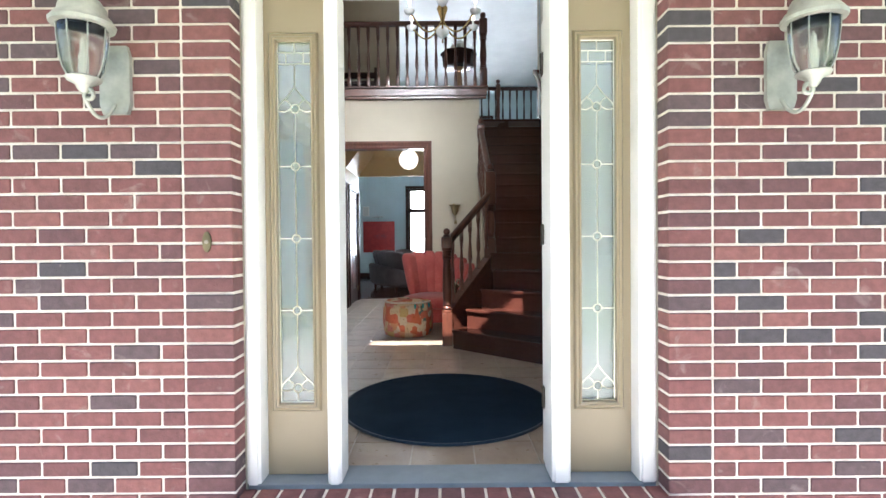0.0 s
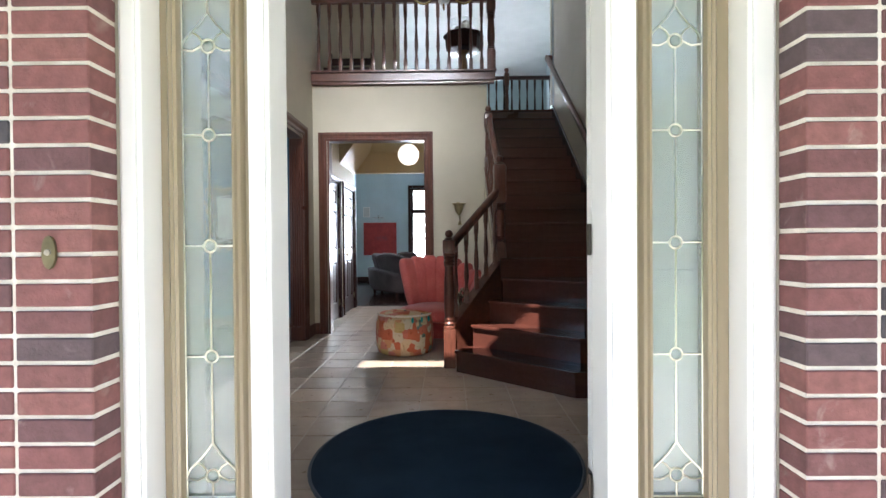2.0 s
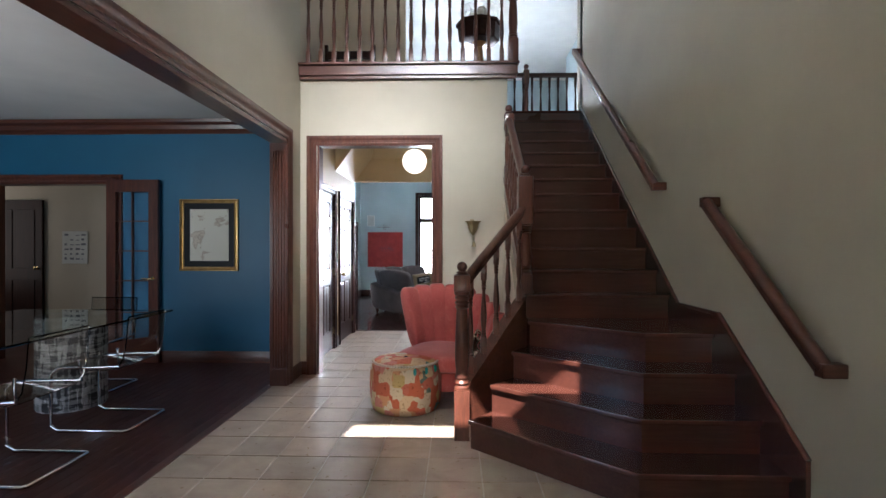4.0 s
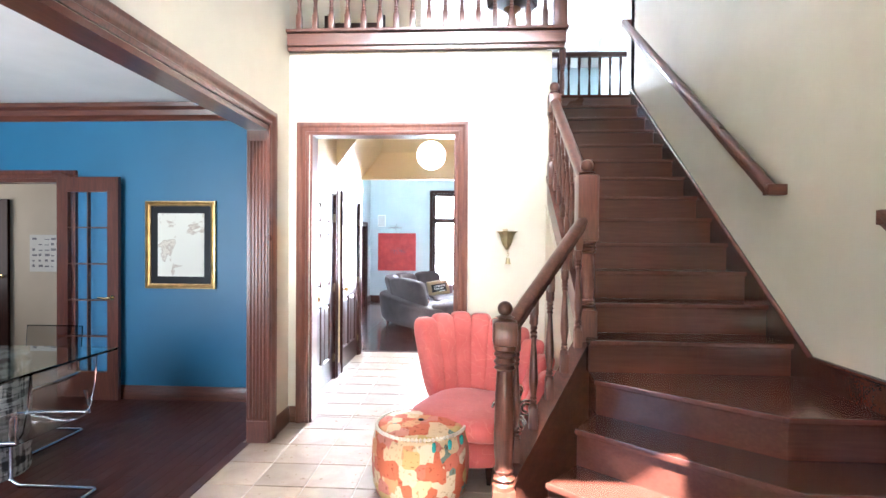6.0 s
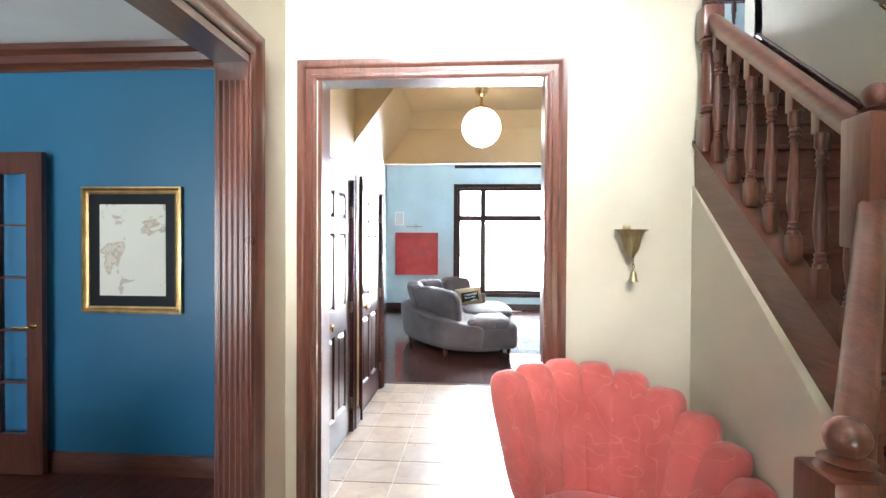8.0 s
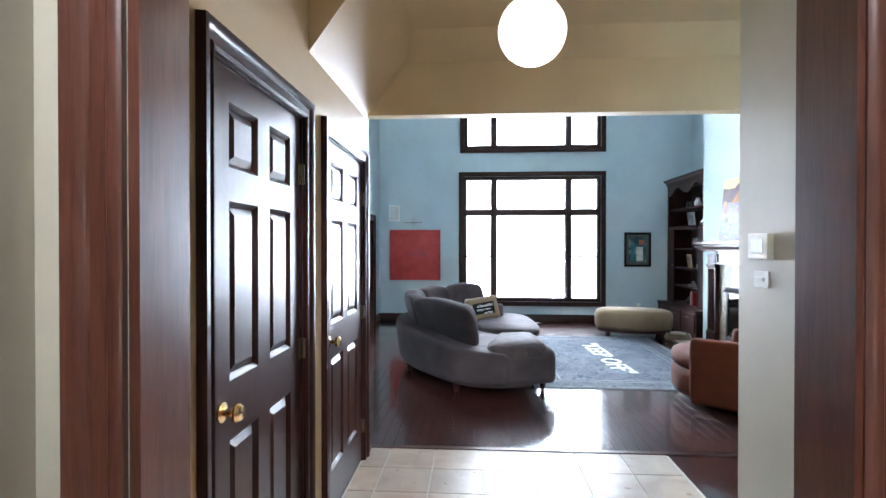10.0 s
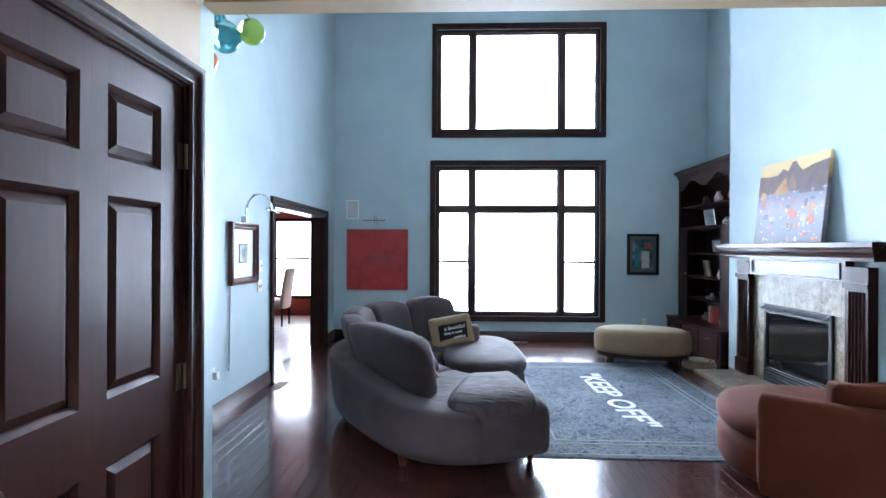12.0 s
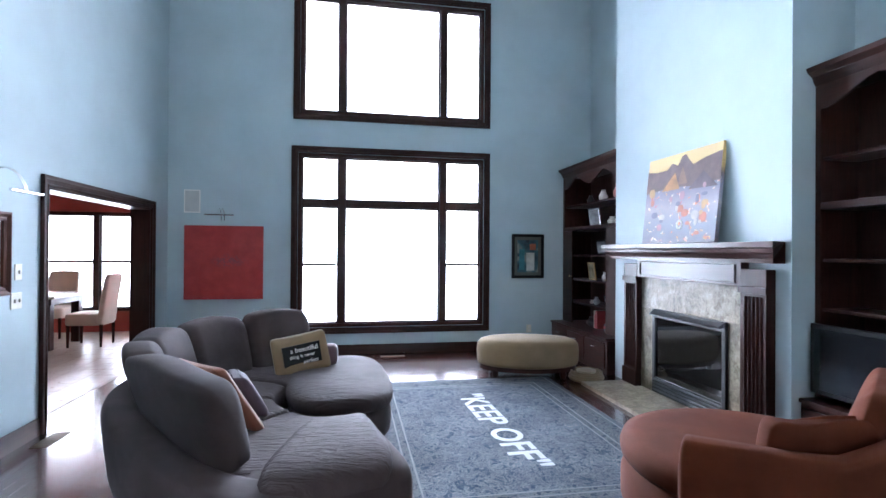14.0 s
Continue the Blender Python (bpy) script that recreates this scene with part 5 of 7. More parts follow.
for k in range(6):
    a = 2 * math.pi * (k + 0.5) / 6
    ca, sa = math.cos(a), math.sin(a)
    bm = bmesh.new()
    tube(bm, [((0.03 + 0.31 * t) * ca, (0.03 + 0.31 * t) * sa, 0.10 - 0.085 * math.sin(math.pi * min(1, t * 1.1)) + 0.045 * t ** 3) for t in [j / 14 for j in range(15)]], 0.008, 8)
    arm = local("arm", bm, M_BRASS, cd, "", 60)
    bm = bmesh.new()
    lathe(bm, [(0.008, 0.125), (0.022, 0.132), (0.044, 0.15), (0.05, 0.17), (0.03, 0.172)], (0.34 * ca, 0.34 * sa, 0), 14)
    sub("cup", bm, M_PORC, arm, "white porcelain drip cup", 40)
    bm = bmesh.new()
    lathe(bm, [(0.011, 0.17), (0.011, 0.225)], (0.34 * ca, 0.34 * sa, 0), 10)
    sub("candle", bm, M_PORC, arm, "", 40)
    bm = bmesh.new()
    lathe(bm, [(0.006, 0.225), (0.014, 0.24), (0.012, 0.268), (0.001, 0.30)], (0.34 * ca, 0.34 * sa, 0), 10)
    sub("bulb", bm, glow("warm_bulb", (1.0, 0.75, 0.5), 2.0) if "warm_bulb" not in bpy.data.materials else bpy.data.materials["warm_bulb"], arm, "lit candle bulb", 40)

# globe pendant in the hall
gp = thing("globe_pendant", "lit white glass globe pendant with a brass cap", "ceiling lamp", pose(-0.427, 8.64, 2.475))
bm = bmesh.new()
lathe(bm, [(max(0.001, 0.165 * math.cos(radians(d))), 0.165 * math.sin(radians(d))) for d in range(-90, 76, 11)], (0, 0, 0), 36)
local("globe", bm, glow("lit_opal_glass", (1.0, 0.93, 0.80), 0.3), gp, "", 80)
bm = bmesh.new()
lathe(bm, [(0.05, 0.155), (0.052, 0.168), (0.03, 0.185), (0.012, 0.195), (0.01, 0.25), (0.02, 0.262), (0.05, 0.29), (0.06, 0.325), (0.062, 0.338)], (0, 0, 0), 24)
local("cap", bm, M_BRASS, gp, "", 50)

# thermostat, switches, mirror frame in the hall
M_PLAST = plain("ivory_plastic", (0.72, 0.70, 0.62), 0.4)


def wall_plate(name, label, normal, centre, w, h, d=0.008, cat="switch", extra=()):
    t = thing(name, label, cat, pose(*centre))
    c, n = Vector(centre), Vector(normal)
    u = Vector((0, 0, 1)).cross(n)

    def blk(bm, a0, a1, b0, b1, o0, o1, bev):
        pts = [c + u * a + Vector((0, 0, b)) + n * o for a in (a0, a1) for b in (b0, b1) for o in (o0, o1)]
        lo = [min(p[i] for p in pts) for i in range(3)]
        hi = [max(p[i] for p in pts) for i in range(3)]
        box(bm, lo[0], hi[0], lo[1], hi[1], lo[2], hi[2], bev)
    bm = bmesh.new()
    blk(bm, -w / 2, w / 2, -h / 2, h / 2, 0.0005, d, min(0.003, d / 3))
    part("plate", bm, M_PLAST, t)
    for nm, a0, a1, b0, b1, o, mt in extra:
        bm = bmesh.new()
        blk(bm, a0, a1, b0, b1, d - 0.001, d + o, 0.001)
        part(nm, bm, mt, t)
    return t


LCD = plain("grey_display", (0.42, 0.45, 0.42), 0.2)
wall_plate("thermostat", "ivory thermostat with a grey display on the hall wall", (-1, 0, 0), (HX1, 8.53, 1.435), 0.155, 0.115, 0.03, "thermostat", [("display", -0.045, 0.045, -0.03, 0.035, 0.002, LCD)])
wall_plate("dimmer_switch", "ivory dimmer switch below the thermostat", (-1, 0, 0), (HX1, 8.54, 1.285), 0.115, 0.075, 0.008, "switch", [("toggle", -0.03, 0.03, -0.008, 0.008, 0.008, M_PLAST)])
wall_plate("light_switch", "ivory triple light switch plate beside the hall door", (1, 0, 0), (HX0, 7.27, 1.02), 0.165, 0.115, 0.008, "switch", [("toggle", a - 0.006, a + 0.006, -0.012, 0.012, 0.012, M_PLAST) for a in (-0.045, 0.0, 0.045)])
framed("hall_mirror", "gilt framed dark picture on the hall wall", (-1, 0, 0), (0, 1, 0), (HX1 - .001, 7.95, 1.38), 0.55, 1.05, [(0.03, plain("deep_blue_print", (0.012, 0.02, 0.05), 0.15, 0.3), "print")], [metal("bronze_frame", (0.25, 0.19, 0.1), 0.4)])
# floor vents in the great room
M_VENT = metal("bronze_vent", (0.12, 0.09, 0.06), 0.4)
for vx, vy, sx, sy in ((-2.38, 12.95, 0.06, 0.16), (0.35, 15.55, 0.16, 0.05)):
    vt = thing("floor_vent", "dark bronze floor register by the wall", "vent", pose(vx, vy, 0))
    bm = bmesh.new()
    box(bm, -sx, sx, -sy, sy, 0.0, 0.006, 0.002)
    local("frame", bm, M_VENT, vt)
    for k in range(7):
        bm = bmesh.new()
        f = -0.8 + 1.6 * k / 6
        if sy > sx:
            box(bm, -sx * 0.8, sx * 0.8, sy * f - 0.005, sy * f + 0.005, 0.006, 0.009)
        else:
            box(bm, sx * f - 0.005, sx * f + 0.005, -sy * 0.8, sy * 0.8, 0.006, 0.009)
        local("slat", bm, M_VENT, vt)

# ---- upper gallery things ----
gt = thing("pedestal_table", "dark octagonal pedestal table on the gallery", "table", pose(0.41, 7.86, UP))
bm = bmesh.new()
lathe(bm, [(0.24, 0.62), (0.255, 0.78), (0.28, 0.79), (0.28, 0.82), (0.26, 0.825)], (0, 0, 0), 8)
lathe(bm, [(0.10, 0.60), (0.22, 0.61), (0.24, 0.62)], (0, 0, 0), 8)
local("tabletop", bm, M_DARKX, gt)
bm = bmesh.new()
lathe(bm, [(0.13, 0.0), (0.14, 0.03), (0.06, 0.08), (0.04, 0.2), (0.055, 0.4), (0.035, 0.55), (0.06, 0.58), (0.10, 0.61)], (0, 0, 0), 16)
local("pedestal", bm, wood("light_turned_wood", (0.25, 0.12, 0.05), (0.42, 0.24, 0.11), "z"), gt, "lighter turned pedestal", 40)
bs = thing("wire_basket", "white openwork basket on the gallery table", "basket", pose(0.41, 7.86, UP + 0.826))
bm = bmesh.new()
for k in range(18):
    a = 2 * math.pi * k / 18
    tube(bm, [(0.2 * math.cos(a), 0.2 * math.sin(a), 0.0), (0.23 * math.cos(a), 0.23 * math.sin(a), 0.16)], 0.004, 5)
for z, r in ((0.004, 0.2), (0.08, 0.215), (0.16, 0.23)):
    tube(bm, [(r * math.cos(t), r * math.sin(t), z) for t in [j * math.pi / 12 for j in range(24)]], 0.005, 5, True)
local("wires", bm, M_WHITE, bs)
for k in range(4):
    bm = bmesh.new()
    puff(bm, 0.07 * math.cos(k * 1.7), 0.07 * math.sin(k * 1.7), 0.07 + 0.05 * (k % 2), 0.06, 0.06, 0.06, 0.9, 0, 14, 9)
    local("ball", bm, plain("cream_ball", (0.65, 0.62, 0.55), 0.7), bs, "cream woven ball", 60)
be = thing("wooden_bench", "dark wooden bench on the gallery", "bench", pose(-1.25, 8.2, UP))
bm = bmesh.new()
box(bm, -0.33, 0.33, -0.2, 0.2, 0.42, 0.46, 0.006)
local("seat", bm, M_DARKX, be)
bm = bmesh.new()
box(bm, -0.33, 0.33, 0.17, 0.2, 0.62, 0.72, 0.006)
local("back_rail", bm, M_DARKX, be)
for sx in (-0.31, 0.31):
    for sy in (-0.18, 0.185):
        bm = bmesh.new()
        box(bm, sx - 0.022, sx + 0.022, sy - 0.02, sy + 0.02, 0.0, 0.42 if sy < 0 else 0.80, 0.004)
        local("leg", bm, M_DARKZ, be)

# ---- dining room things ----
dt = thing("glass_table", "glass dining table on a woven drum base", "table", pose(-2.95, 5.5, 0))
bm = bmesh.new()
box(bm, -3.75, -2.38, 4.4, 6.25, 0.74, 0.755, 0.004)
part("tabletop", bm, clear_glass("table_glass", (0.75, 0.88, 0.84)), dt, "clear glass top with a green edge").visible_shadow = False
m = Mat("woven_rattan", 0.7)
v = m.coords((1, 1, 1))
w1 = m.noise(30.0, 3, m.coords((1.0, 1.0, 0.16)))
w2 = m.noise(30.0, 3, m.coords((0.16, 0.16, 1.2)))
wv = m.mix(0.5, m.ramp(w1, [(0.45, (0, 0, 0)), (0.55, (1, 1, 1))]), m.ramp(w2, [(0.45, (0, 0, 0)), (0.55, (1, 1, 1))]))
m.colour(m.ramp(wv, [(0.25, (0.05, 0.05, 0.055)), (0.75, (0.5, 0.5, 0.5))]))
m.bump(wv, 0.8, 0.01)
bm = bmesh.new()
lathe(bm, [(0.24, 0.0), (0.25, 0.02), (0.25, 0.72), (0.24, 0.739)], (-3.05, 5.93, 0), 32)
part("drum_base", bm, m.m, dt, "grey and black woven drum base", 40)
M_ACR = clear_glass("smoked_acrylic", (0.78, 0.76, 0.72), 0.02)


def cantilever_chair(x, y, rot):
    c = thing("cantilever_chair", "clear acrylic chair on a chrome cantilever frame", "chair", pose(x, y, 0, 0, 0, rot), "dining chairs")
    bm = bmesh.new()
    pts = [(-0.20, 0.23, 0.60), (-0.22, 0.24, 0.47), (0.22, 0.24, 0.45), (0.27, 0.24, 0.40), (0.27, 0.24, 0.05), (0.22, 0.24, 0.012), (-0.25, 0.24, 0.012), (-0.27, 0.22, 0.012), (-0.27, -0.22, 0.012), (-0.25, -0.24, 0.012), (0.22, -0.24, 0.012), (0.27, -0.24, 0.05), (0.27, -0.24, 0.40), (0.22, -0.24, 0.45), (-0.22, -0.24, 0.47), (-0.20, -0.23, 0.60)]
    tube(bm, pts, 0.011, 10)
    local("frame", bm, M_CHROME, c, "bent chrome tube", 60)
    bm = bmesh.new()
    prof = [(0.25, 0.44), (0.24, 0.455), (0.1, 0.445), (-0.1, 0.44), (-0.19, 0.455), (-0.235, 0.52), (-0.26, 0.65), (-0.275, 0.82)]
    sec = prof + [(p[0] - 0.008, p[1] - 0.008) for p in prof[::-1]]
    prism(bm, sec, "y", -0.225, 0.225)
    local("shell", bm, M_ACR, c, "smoked clear acrylic seat shell", 40).visible_shadow = False


cantilever_chair(-2.45, 5.55, 180)
cantilever_chair(-3.22, 6.42, 270)
cantilever_chair(-2.45, 4.72, 180)

# ---- great room things ----
M_GREY = cloth("grey_suede", (0.062, 0.047, 0.047), 0.85, 500, 0.22, 0.04, 4.0)
m = Mat("grey_suede_creased", 0.85, spec=0.2)
v = m.coords()
m.colour(m.ramp(m.noise(4, 6, v), [(0.3, (0.052, 0.039, 0.039)), (0.7, (0.088, 0.068, 0.068))]))
m.bump(m.noise(5.0, 5, m.coords((1.0, 5.0, 1.0), "Object", (0, 0, 35)), 1.6), 0.7, 0.03)
m.bump(m.noise(500, 2, v), 0.2, 0.002)
m.b.inputs["Sheen Weight"].default_value = 0.05
M_CREASE = m.m

SC = Vector((-0.25, 12.33, 0))
so = thing("curved_sofa", "curved grey suede sofa with a round chaise and loose back cushions", "sofa", pose(SC.x, SC.y, 0))


def arc(bm, a0, a1, r0, r1, z0, z1, e=0.3, lean=0.0, nu=40, nv=16, drop=0.0, sq=1.0):
    """A soft block bent round the sofa's centre."""
    def fn(a, b, c):
        h = (c + 1) / 2
        t = (a0 + a1) / 2 + (a1 - a0) / 2 * a
        grow = 1 + 0.14 * math.exp(-((t - 253) / 20) ** 2)
        r = (r0 + r1) / 2 + (r1 - r0) / 2 * b + lean * h
        z = z0 + (z1 - z0) * h - drop * (abs(a) ** 2) * h
        return (SC.x + r * grow * math.cos(radians(t)) * sq, SC.y + r * grow * math.sin(radians(t)), z)
    bent(bm, fn, e, min(0.45, 5.0 / (a1 - a0) + 0.5 * e * 12 / (a1 - a0)), nu, 32)


bm = bmesh.new()
arc(bm, 108, 276, 0.48, 1.33, 0.09, 0.34, 0.22, 0.02, 80, 12)
part("seat_frame", bm, M_GREY, so, "", 60)
bm = bmesh.new()
arc(bm, 104, 266, 1.14, 1.36, 0.12, 0.58, 0.35, 0.05, 80, 14, 0.16)
part("back_shell", bm, M_GREY, so, "", 60)
for a0, a1 in ((112, 150), (151, 190), (191, 230), (231, 270)):
    bm = bmesh.new()
    arc(bm, a0, a1, 0.46, 1.2, 0.30, 0.455, 0.35, 0.0, 36, 14)
    part("seat_cushion", bm, M_CREASE, so, "creased grey seat cushion", 60)
for a0, a1, top in ((106, 134, 0.90), (134, 163, 0.89), (163, 190, 0.89), (187, 211, 0.88), (208, 251, 0.89)):
    bm = bmesh.new()
    arc(bm, a0, a1, 0.99, 1.19, 0.40, top, 0.42, 0.14, 30, 18, 0.05)
    part("back_cushion", bm, M_GREY, so, "", 60)
bm = bmesh.new()
arc(bm, 255, 282, 0.60, 1.34, 0.28, 0.525, 0.6, 0.0, 36, 16)
part("armrest", bm, M_CREASE, so, "padded rounded armrest", 60)
bm = bmesh.new()
arc(bm, 250, 286, 0.58, 1.35, 0.10, 0.45, 0.4, 0.0, 32, 14)
part("arm_front", bm, M_GREY, so, "", 60)
bm = bmesh.new()
puff(bm, -0.30, 12.79, 0.24, 0.37, 0.72, 0.15, 0.55, 4, 48, 14)
part("chaise_base", bm, M_GREY, so, "", 60)
bm = bmesh.new()
puff(bm, -0.30, 12.79, 0.40, 0.385, 0.74, 0.085, 0.6, 4, 48, 14)
part("chaise_cushion", bm, M_CREASE, so, "rounded chaise cushion", 60)
for x, y in ((-0.03, 11.21), (-0.88, 11.10), (-1.45, 11.91), (-1.42, 12.9), (-0.68, 13.5), (-0.11, 12.31), (-0.13, 13.26)):
    bm = bmesh.new()
    lathe(bm, [(0.018, 0.0), (0.024, 0.03), (0.032, 0.06), (0.036, 0.13)], (x, y, 0), 12)
    part("foot", bm, M_DARKZ, so, "dark wooden foot", 40)

# pillows
pw = thing("slogan_pillow", "tan pillow with a black lettered panel on the sofa", "pillow", pose(-0.60, 12.93, 0.595, 0, -9, 14))
M_TAN = cloth("tan_linen", (0.27, 0.185, 0.105), 0.9, 400)
bm = bmesh.new()
rounded(bm, lambda a, b, c: (a * 0.215, b * 0.07 * (1 - 0.55 * max(abs(a), abs(c)) ** 3) + c * 0.05, c * 0.135 * (1 + 0.12 * a * a)), 0.2, 44, 22)
local("cover", bm, M_TAN, pw, "", 60)
bm = bmesh.new()
prism(bm, [(-0.145, -0.09), (0.145, -0.09), (0.145, 0.085), (-0.145, 0.085)], "y", -0.084, -0.070)
panel = local("black_panel", bm, M_BLACK, pw)


def lettering(name, text, size, m_, parent, material, thicken=0.0, depth=0.0008):
    cu = bpy.data.curves.new(name, "FONT")
    cu.body, cu.size, cu.align_x, cu.align_y = text, size, "CENTER", "CENTER"
    cu.extrude, cu.offset = depth, thicken
    cu.materials.append(material)
    ob = new(name, cu)
    ob.parent = parent
    ob.matrix_basis = m_
    return ob


for txt, zz, xx, sz in (("a beautiful", 0.045, 0.02, 0.052), ("thing is never", -0.005, 0.0, 0.036), ("perfect", -0.055, 0.06, 0.04)):
    lettering("lettering", txt, sz, pose(xx, -0.0855, zz, 90, 0, 0), pw, M_WHITE, 0.0008)
bt = thing("bolster_pillow", "small round grey bolster on the sofa", "pillow", pose(-0.37, 13.03, 0.56))
bm = bmesh.new()
rounded(bm, lambda a, b, c: (c * 0.06, a * 0.085, b * 0.085), 0.6, 24, 14)
local("cover", bm, cloth("mauve_velvet", (0.16, 0.10, 0.115), 0.9), bt, "", 60)
rp = thing("rust_pillow", "rust orange pillow leaning on the sofa back", "pillow", pose(-0.91, 11.66, 0.63, 0, 0, 135))
bm = bmesh.new()
rounded(bm, lambda a, b, c: (a * 0.21 * (1 + 0.07 * c * c), b * 0.08 * (1 - 0.7 * max(abs(a), abs(c)) ** 3) + c * 0.13, c * 0.19 * (1 + 0.07 * a * a)), 0.22, 44, 24)
local("cover", bm, cloth("rust_velvet", (0.24, 0.085, 0.045), 0.85), rp, "", 60)
dp = thing("dark_pillow", "dark mauve ruffled pillow on the sofa", "pillow", pose(-0.80, 11.86, 0.58, 0, 0, 110))
bm = bmesh.new()
rounded(bm, lambda a, b, c: (a * 0.15, b * 0.06 * (1 - 0.4 * max(abs(a), abs(c)) ** 3) + c * 0.07, c * 0.12 + 0.012 * math.sin(14 * a)), 0.35, 32, 16)
local("cover", bm, cloth("dark_mauve_cloth", (0.09, 0.06, 0.075), 0.9), dp, "", 60)

# rug
m = Mat("faded_oriental_rug", 0.95, spec=0.1)
v = m.coords()
vo = m.t.nodes.new("ShaderNodeTexVoronoi")
vo.feature, vo.inputs["Scale"].default_value = "DISTANCE_TO_EDGE", 13.0
dist = m.t.nodes.new("ShaderNodeMix")
dist.data_type = "VECTOR"
dist.inputs[0].default_value = 0.12
ncol = m.node("ShaderNodeTexNoise", Scale=7.0, Detail=3.0)
m.link(v, ncol.inputs["Vector"])
m.link(v, dist.inputs[4])
m.link(ncol.outputs["Color"], dist.inputs[5])
m.link(dist.outputs[1], vo.inputs["Vector"])
motif = m.ramp(vo.outputs["Distance"], [(0.02, (0.32, 0.33, 0.34)), (0.05, (0.09, 0.13, 0.18)), (0.16, (0.10, 0.15, 0.20)), (0.19, (0.24, 0.27, 0.30)), (0.24, (0.07, 0.10, 0.15))])
fine = m.ramp(m.noise(12, 4, v, 1.8), [(0.40, (0.05, 0.08, 0.13)), (0.47, (0.34, 0.35, 0.36)), (0.52, (0.07, 0.10, 0.15)), (0.58, (0.30, 0.31, 0.33)), (0.64, (0.06, 0.09, 0.14))])
fade = m.ramp(m.noise(2.2, 5, v), [(0.3, (0.45, 0.47, 0.49)), (0.7, (0.85, 0.82, 0.80))])
m.colour(m.mix(1.0, m.mix(0.68, motif, fine), fade, "MULTIPLY"))
m.bump(m.noise(420, 2, v), 0.5, 0.004)
M_RUG = m.m
m = Mat("rug_border", 0.95, spec=0.1)
v = m.coords()
bd = m.ramp(m.noise(13, 4, v, 2.0), [(0.40, (0.04, 0.055, 0.08)), (0.48, (0.17, 0.175, 0.18)), (0.55, (0.065, 0.085, 0.11)), (0.62, (0.13, 0.145, 0.155))])
m.colour(bd)
m.bump(m.noise(420, 2, v), 0.5, 0.004)
M_RUGB = m.m
RX0, RX1, RY0, RY1 = -0.10, 1.98, 11.27, 14.19
rg = thing("area_rug", "faded blue oriental rug with large white lettering", "rug", pose(0.94, 12.73, 0))
bm = bmesh.new()
box(bm, RX0, RX1, RY0, RY1, 0.001, 0.010, 0.003)
part("border", bm, M_RUGB, rg)
bm = bmesh.new()
box(bm, RX0 + 0.30, RX1 - 0.30, RY0 + 0.30, RY1 - 0.30, 0.010, 0.0112)
part("field", bm, M_RUG, rg)
M_RLINE = cloth("rug_pale_line", (0.14, 0.155, 0.17), 0.95)
for i in (0.05, 0.24, 0.30):
    bm = bmesh.new()
    w = 0.012
    for a, b, c, d in ((RX0 + i, RX0 + i + w, RY0 + i, RY1 - i), (RX1 - i - w, RX1 - i, RY0 + i, RY1 - i), (RX0 + i + w, RX1 - i - w, RY0 + i, RY0 + i + w), (RX0 + i + w, RX1 - i - w, RY1 - i - w, RY1 - i)):
        box(bm, a, b, c, d, 0.0104, 0.0116)
    part("guard_line", bm, M_RLINE, rg)
lt = lettering("lettering", '"KEEP OFF"', 0.40, Matrix.Translation((0.955 - 0.94, 12.75 - 12.73, 0.0125)) @ Matrix.Rotation(radians(-88), 4, "Z") @ Matrix.Diagonal((0.88, 0.82, 1, 1)), rg, cloth("white_rug_wool", (0.50, 0.51, 0.52), 0.95), 0.008)

# ottoman
ot = thing("oval_ottoman", "oval beige suede ottoman on a dark plinth", "ottoman", pose(1.80, 14.31, 0, 0, 0, -12))
bm = bmesh.new()
lathe(bm, [(0.001, 0.128), (0.52, 0.128), (0.565, 0.145), (0.58, 0.18), (0.585, 0.30), (0.575, 0.37), (0.545, 0.41), (0.48, 0.43), (0.25, 0.437), (0.001, 0.438)], (0, 0, 0), 64)
bmesh.ops.scale(bm, vec=(1.0, 0.585, 1.0), verts=bm.verts)
local("cushion", bm, cloth("beige_suede", (0.25, 0.18, 0.105), 0.9, 500, 0.1, 0.1), ot, "", 60)
bm = bmesh.new()
prism(bm, [(0.55 * math.cos(t), 0.31 * math.sin(t)) for t in [k * math.pi / 24 for k in range(48)]], "z", 0.085, 0.14)
local("plinth", bm, M_DARKX, ot, "", 40)
for sx, sy in ((0.38, 0.14), (0.38, -0.14), (-0.38, 0.14), (-0.38, -0.14)):
    bm = bmesh.new()
    lathe(bm, [(0.028, 0), (0.04, 0.03), (0.035, 0.085)], (sx, sy, 0), 12)
    local("foot", bm, M_DARKZ, ot, "", 40)

# orange tub chair
CX, CY, FACE = 1.84, 11.0, 141.0
tc = thing("tub_chair", "rust orange velvet one-armed swivel chair with loose cushions", "armchair", pose(CX, CY, 0, 0, 0, FACE))
M_RUST = cloth("rust_orange_velvet", (0.10, 0.024, 0.009), 0.9, 500, 0.22, 0.0, 3.0)
bm = bmesh.new()
lathe(bm, [(0.40, 0.0), (0.42, 0.02), (0.42, 0.06)], (0, 0, 0), 32)
local("swivel_base", bm, M_DARKX, tc, "", 40)
bm = bmesh.new()
lathe(bm, [(0.001, 0.05), (0.56, 0.05), (0.61, 0.07), (0.635, 0.12), (0.635, 0.24), (0.62, 0.29), (0.57, 0.315), (0.001, 0.32)], (0.03, 0, 0), 56)
local("seat_base", bm, M_RUST, tc, "", 60)
bm = bmesh.new()
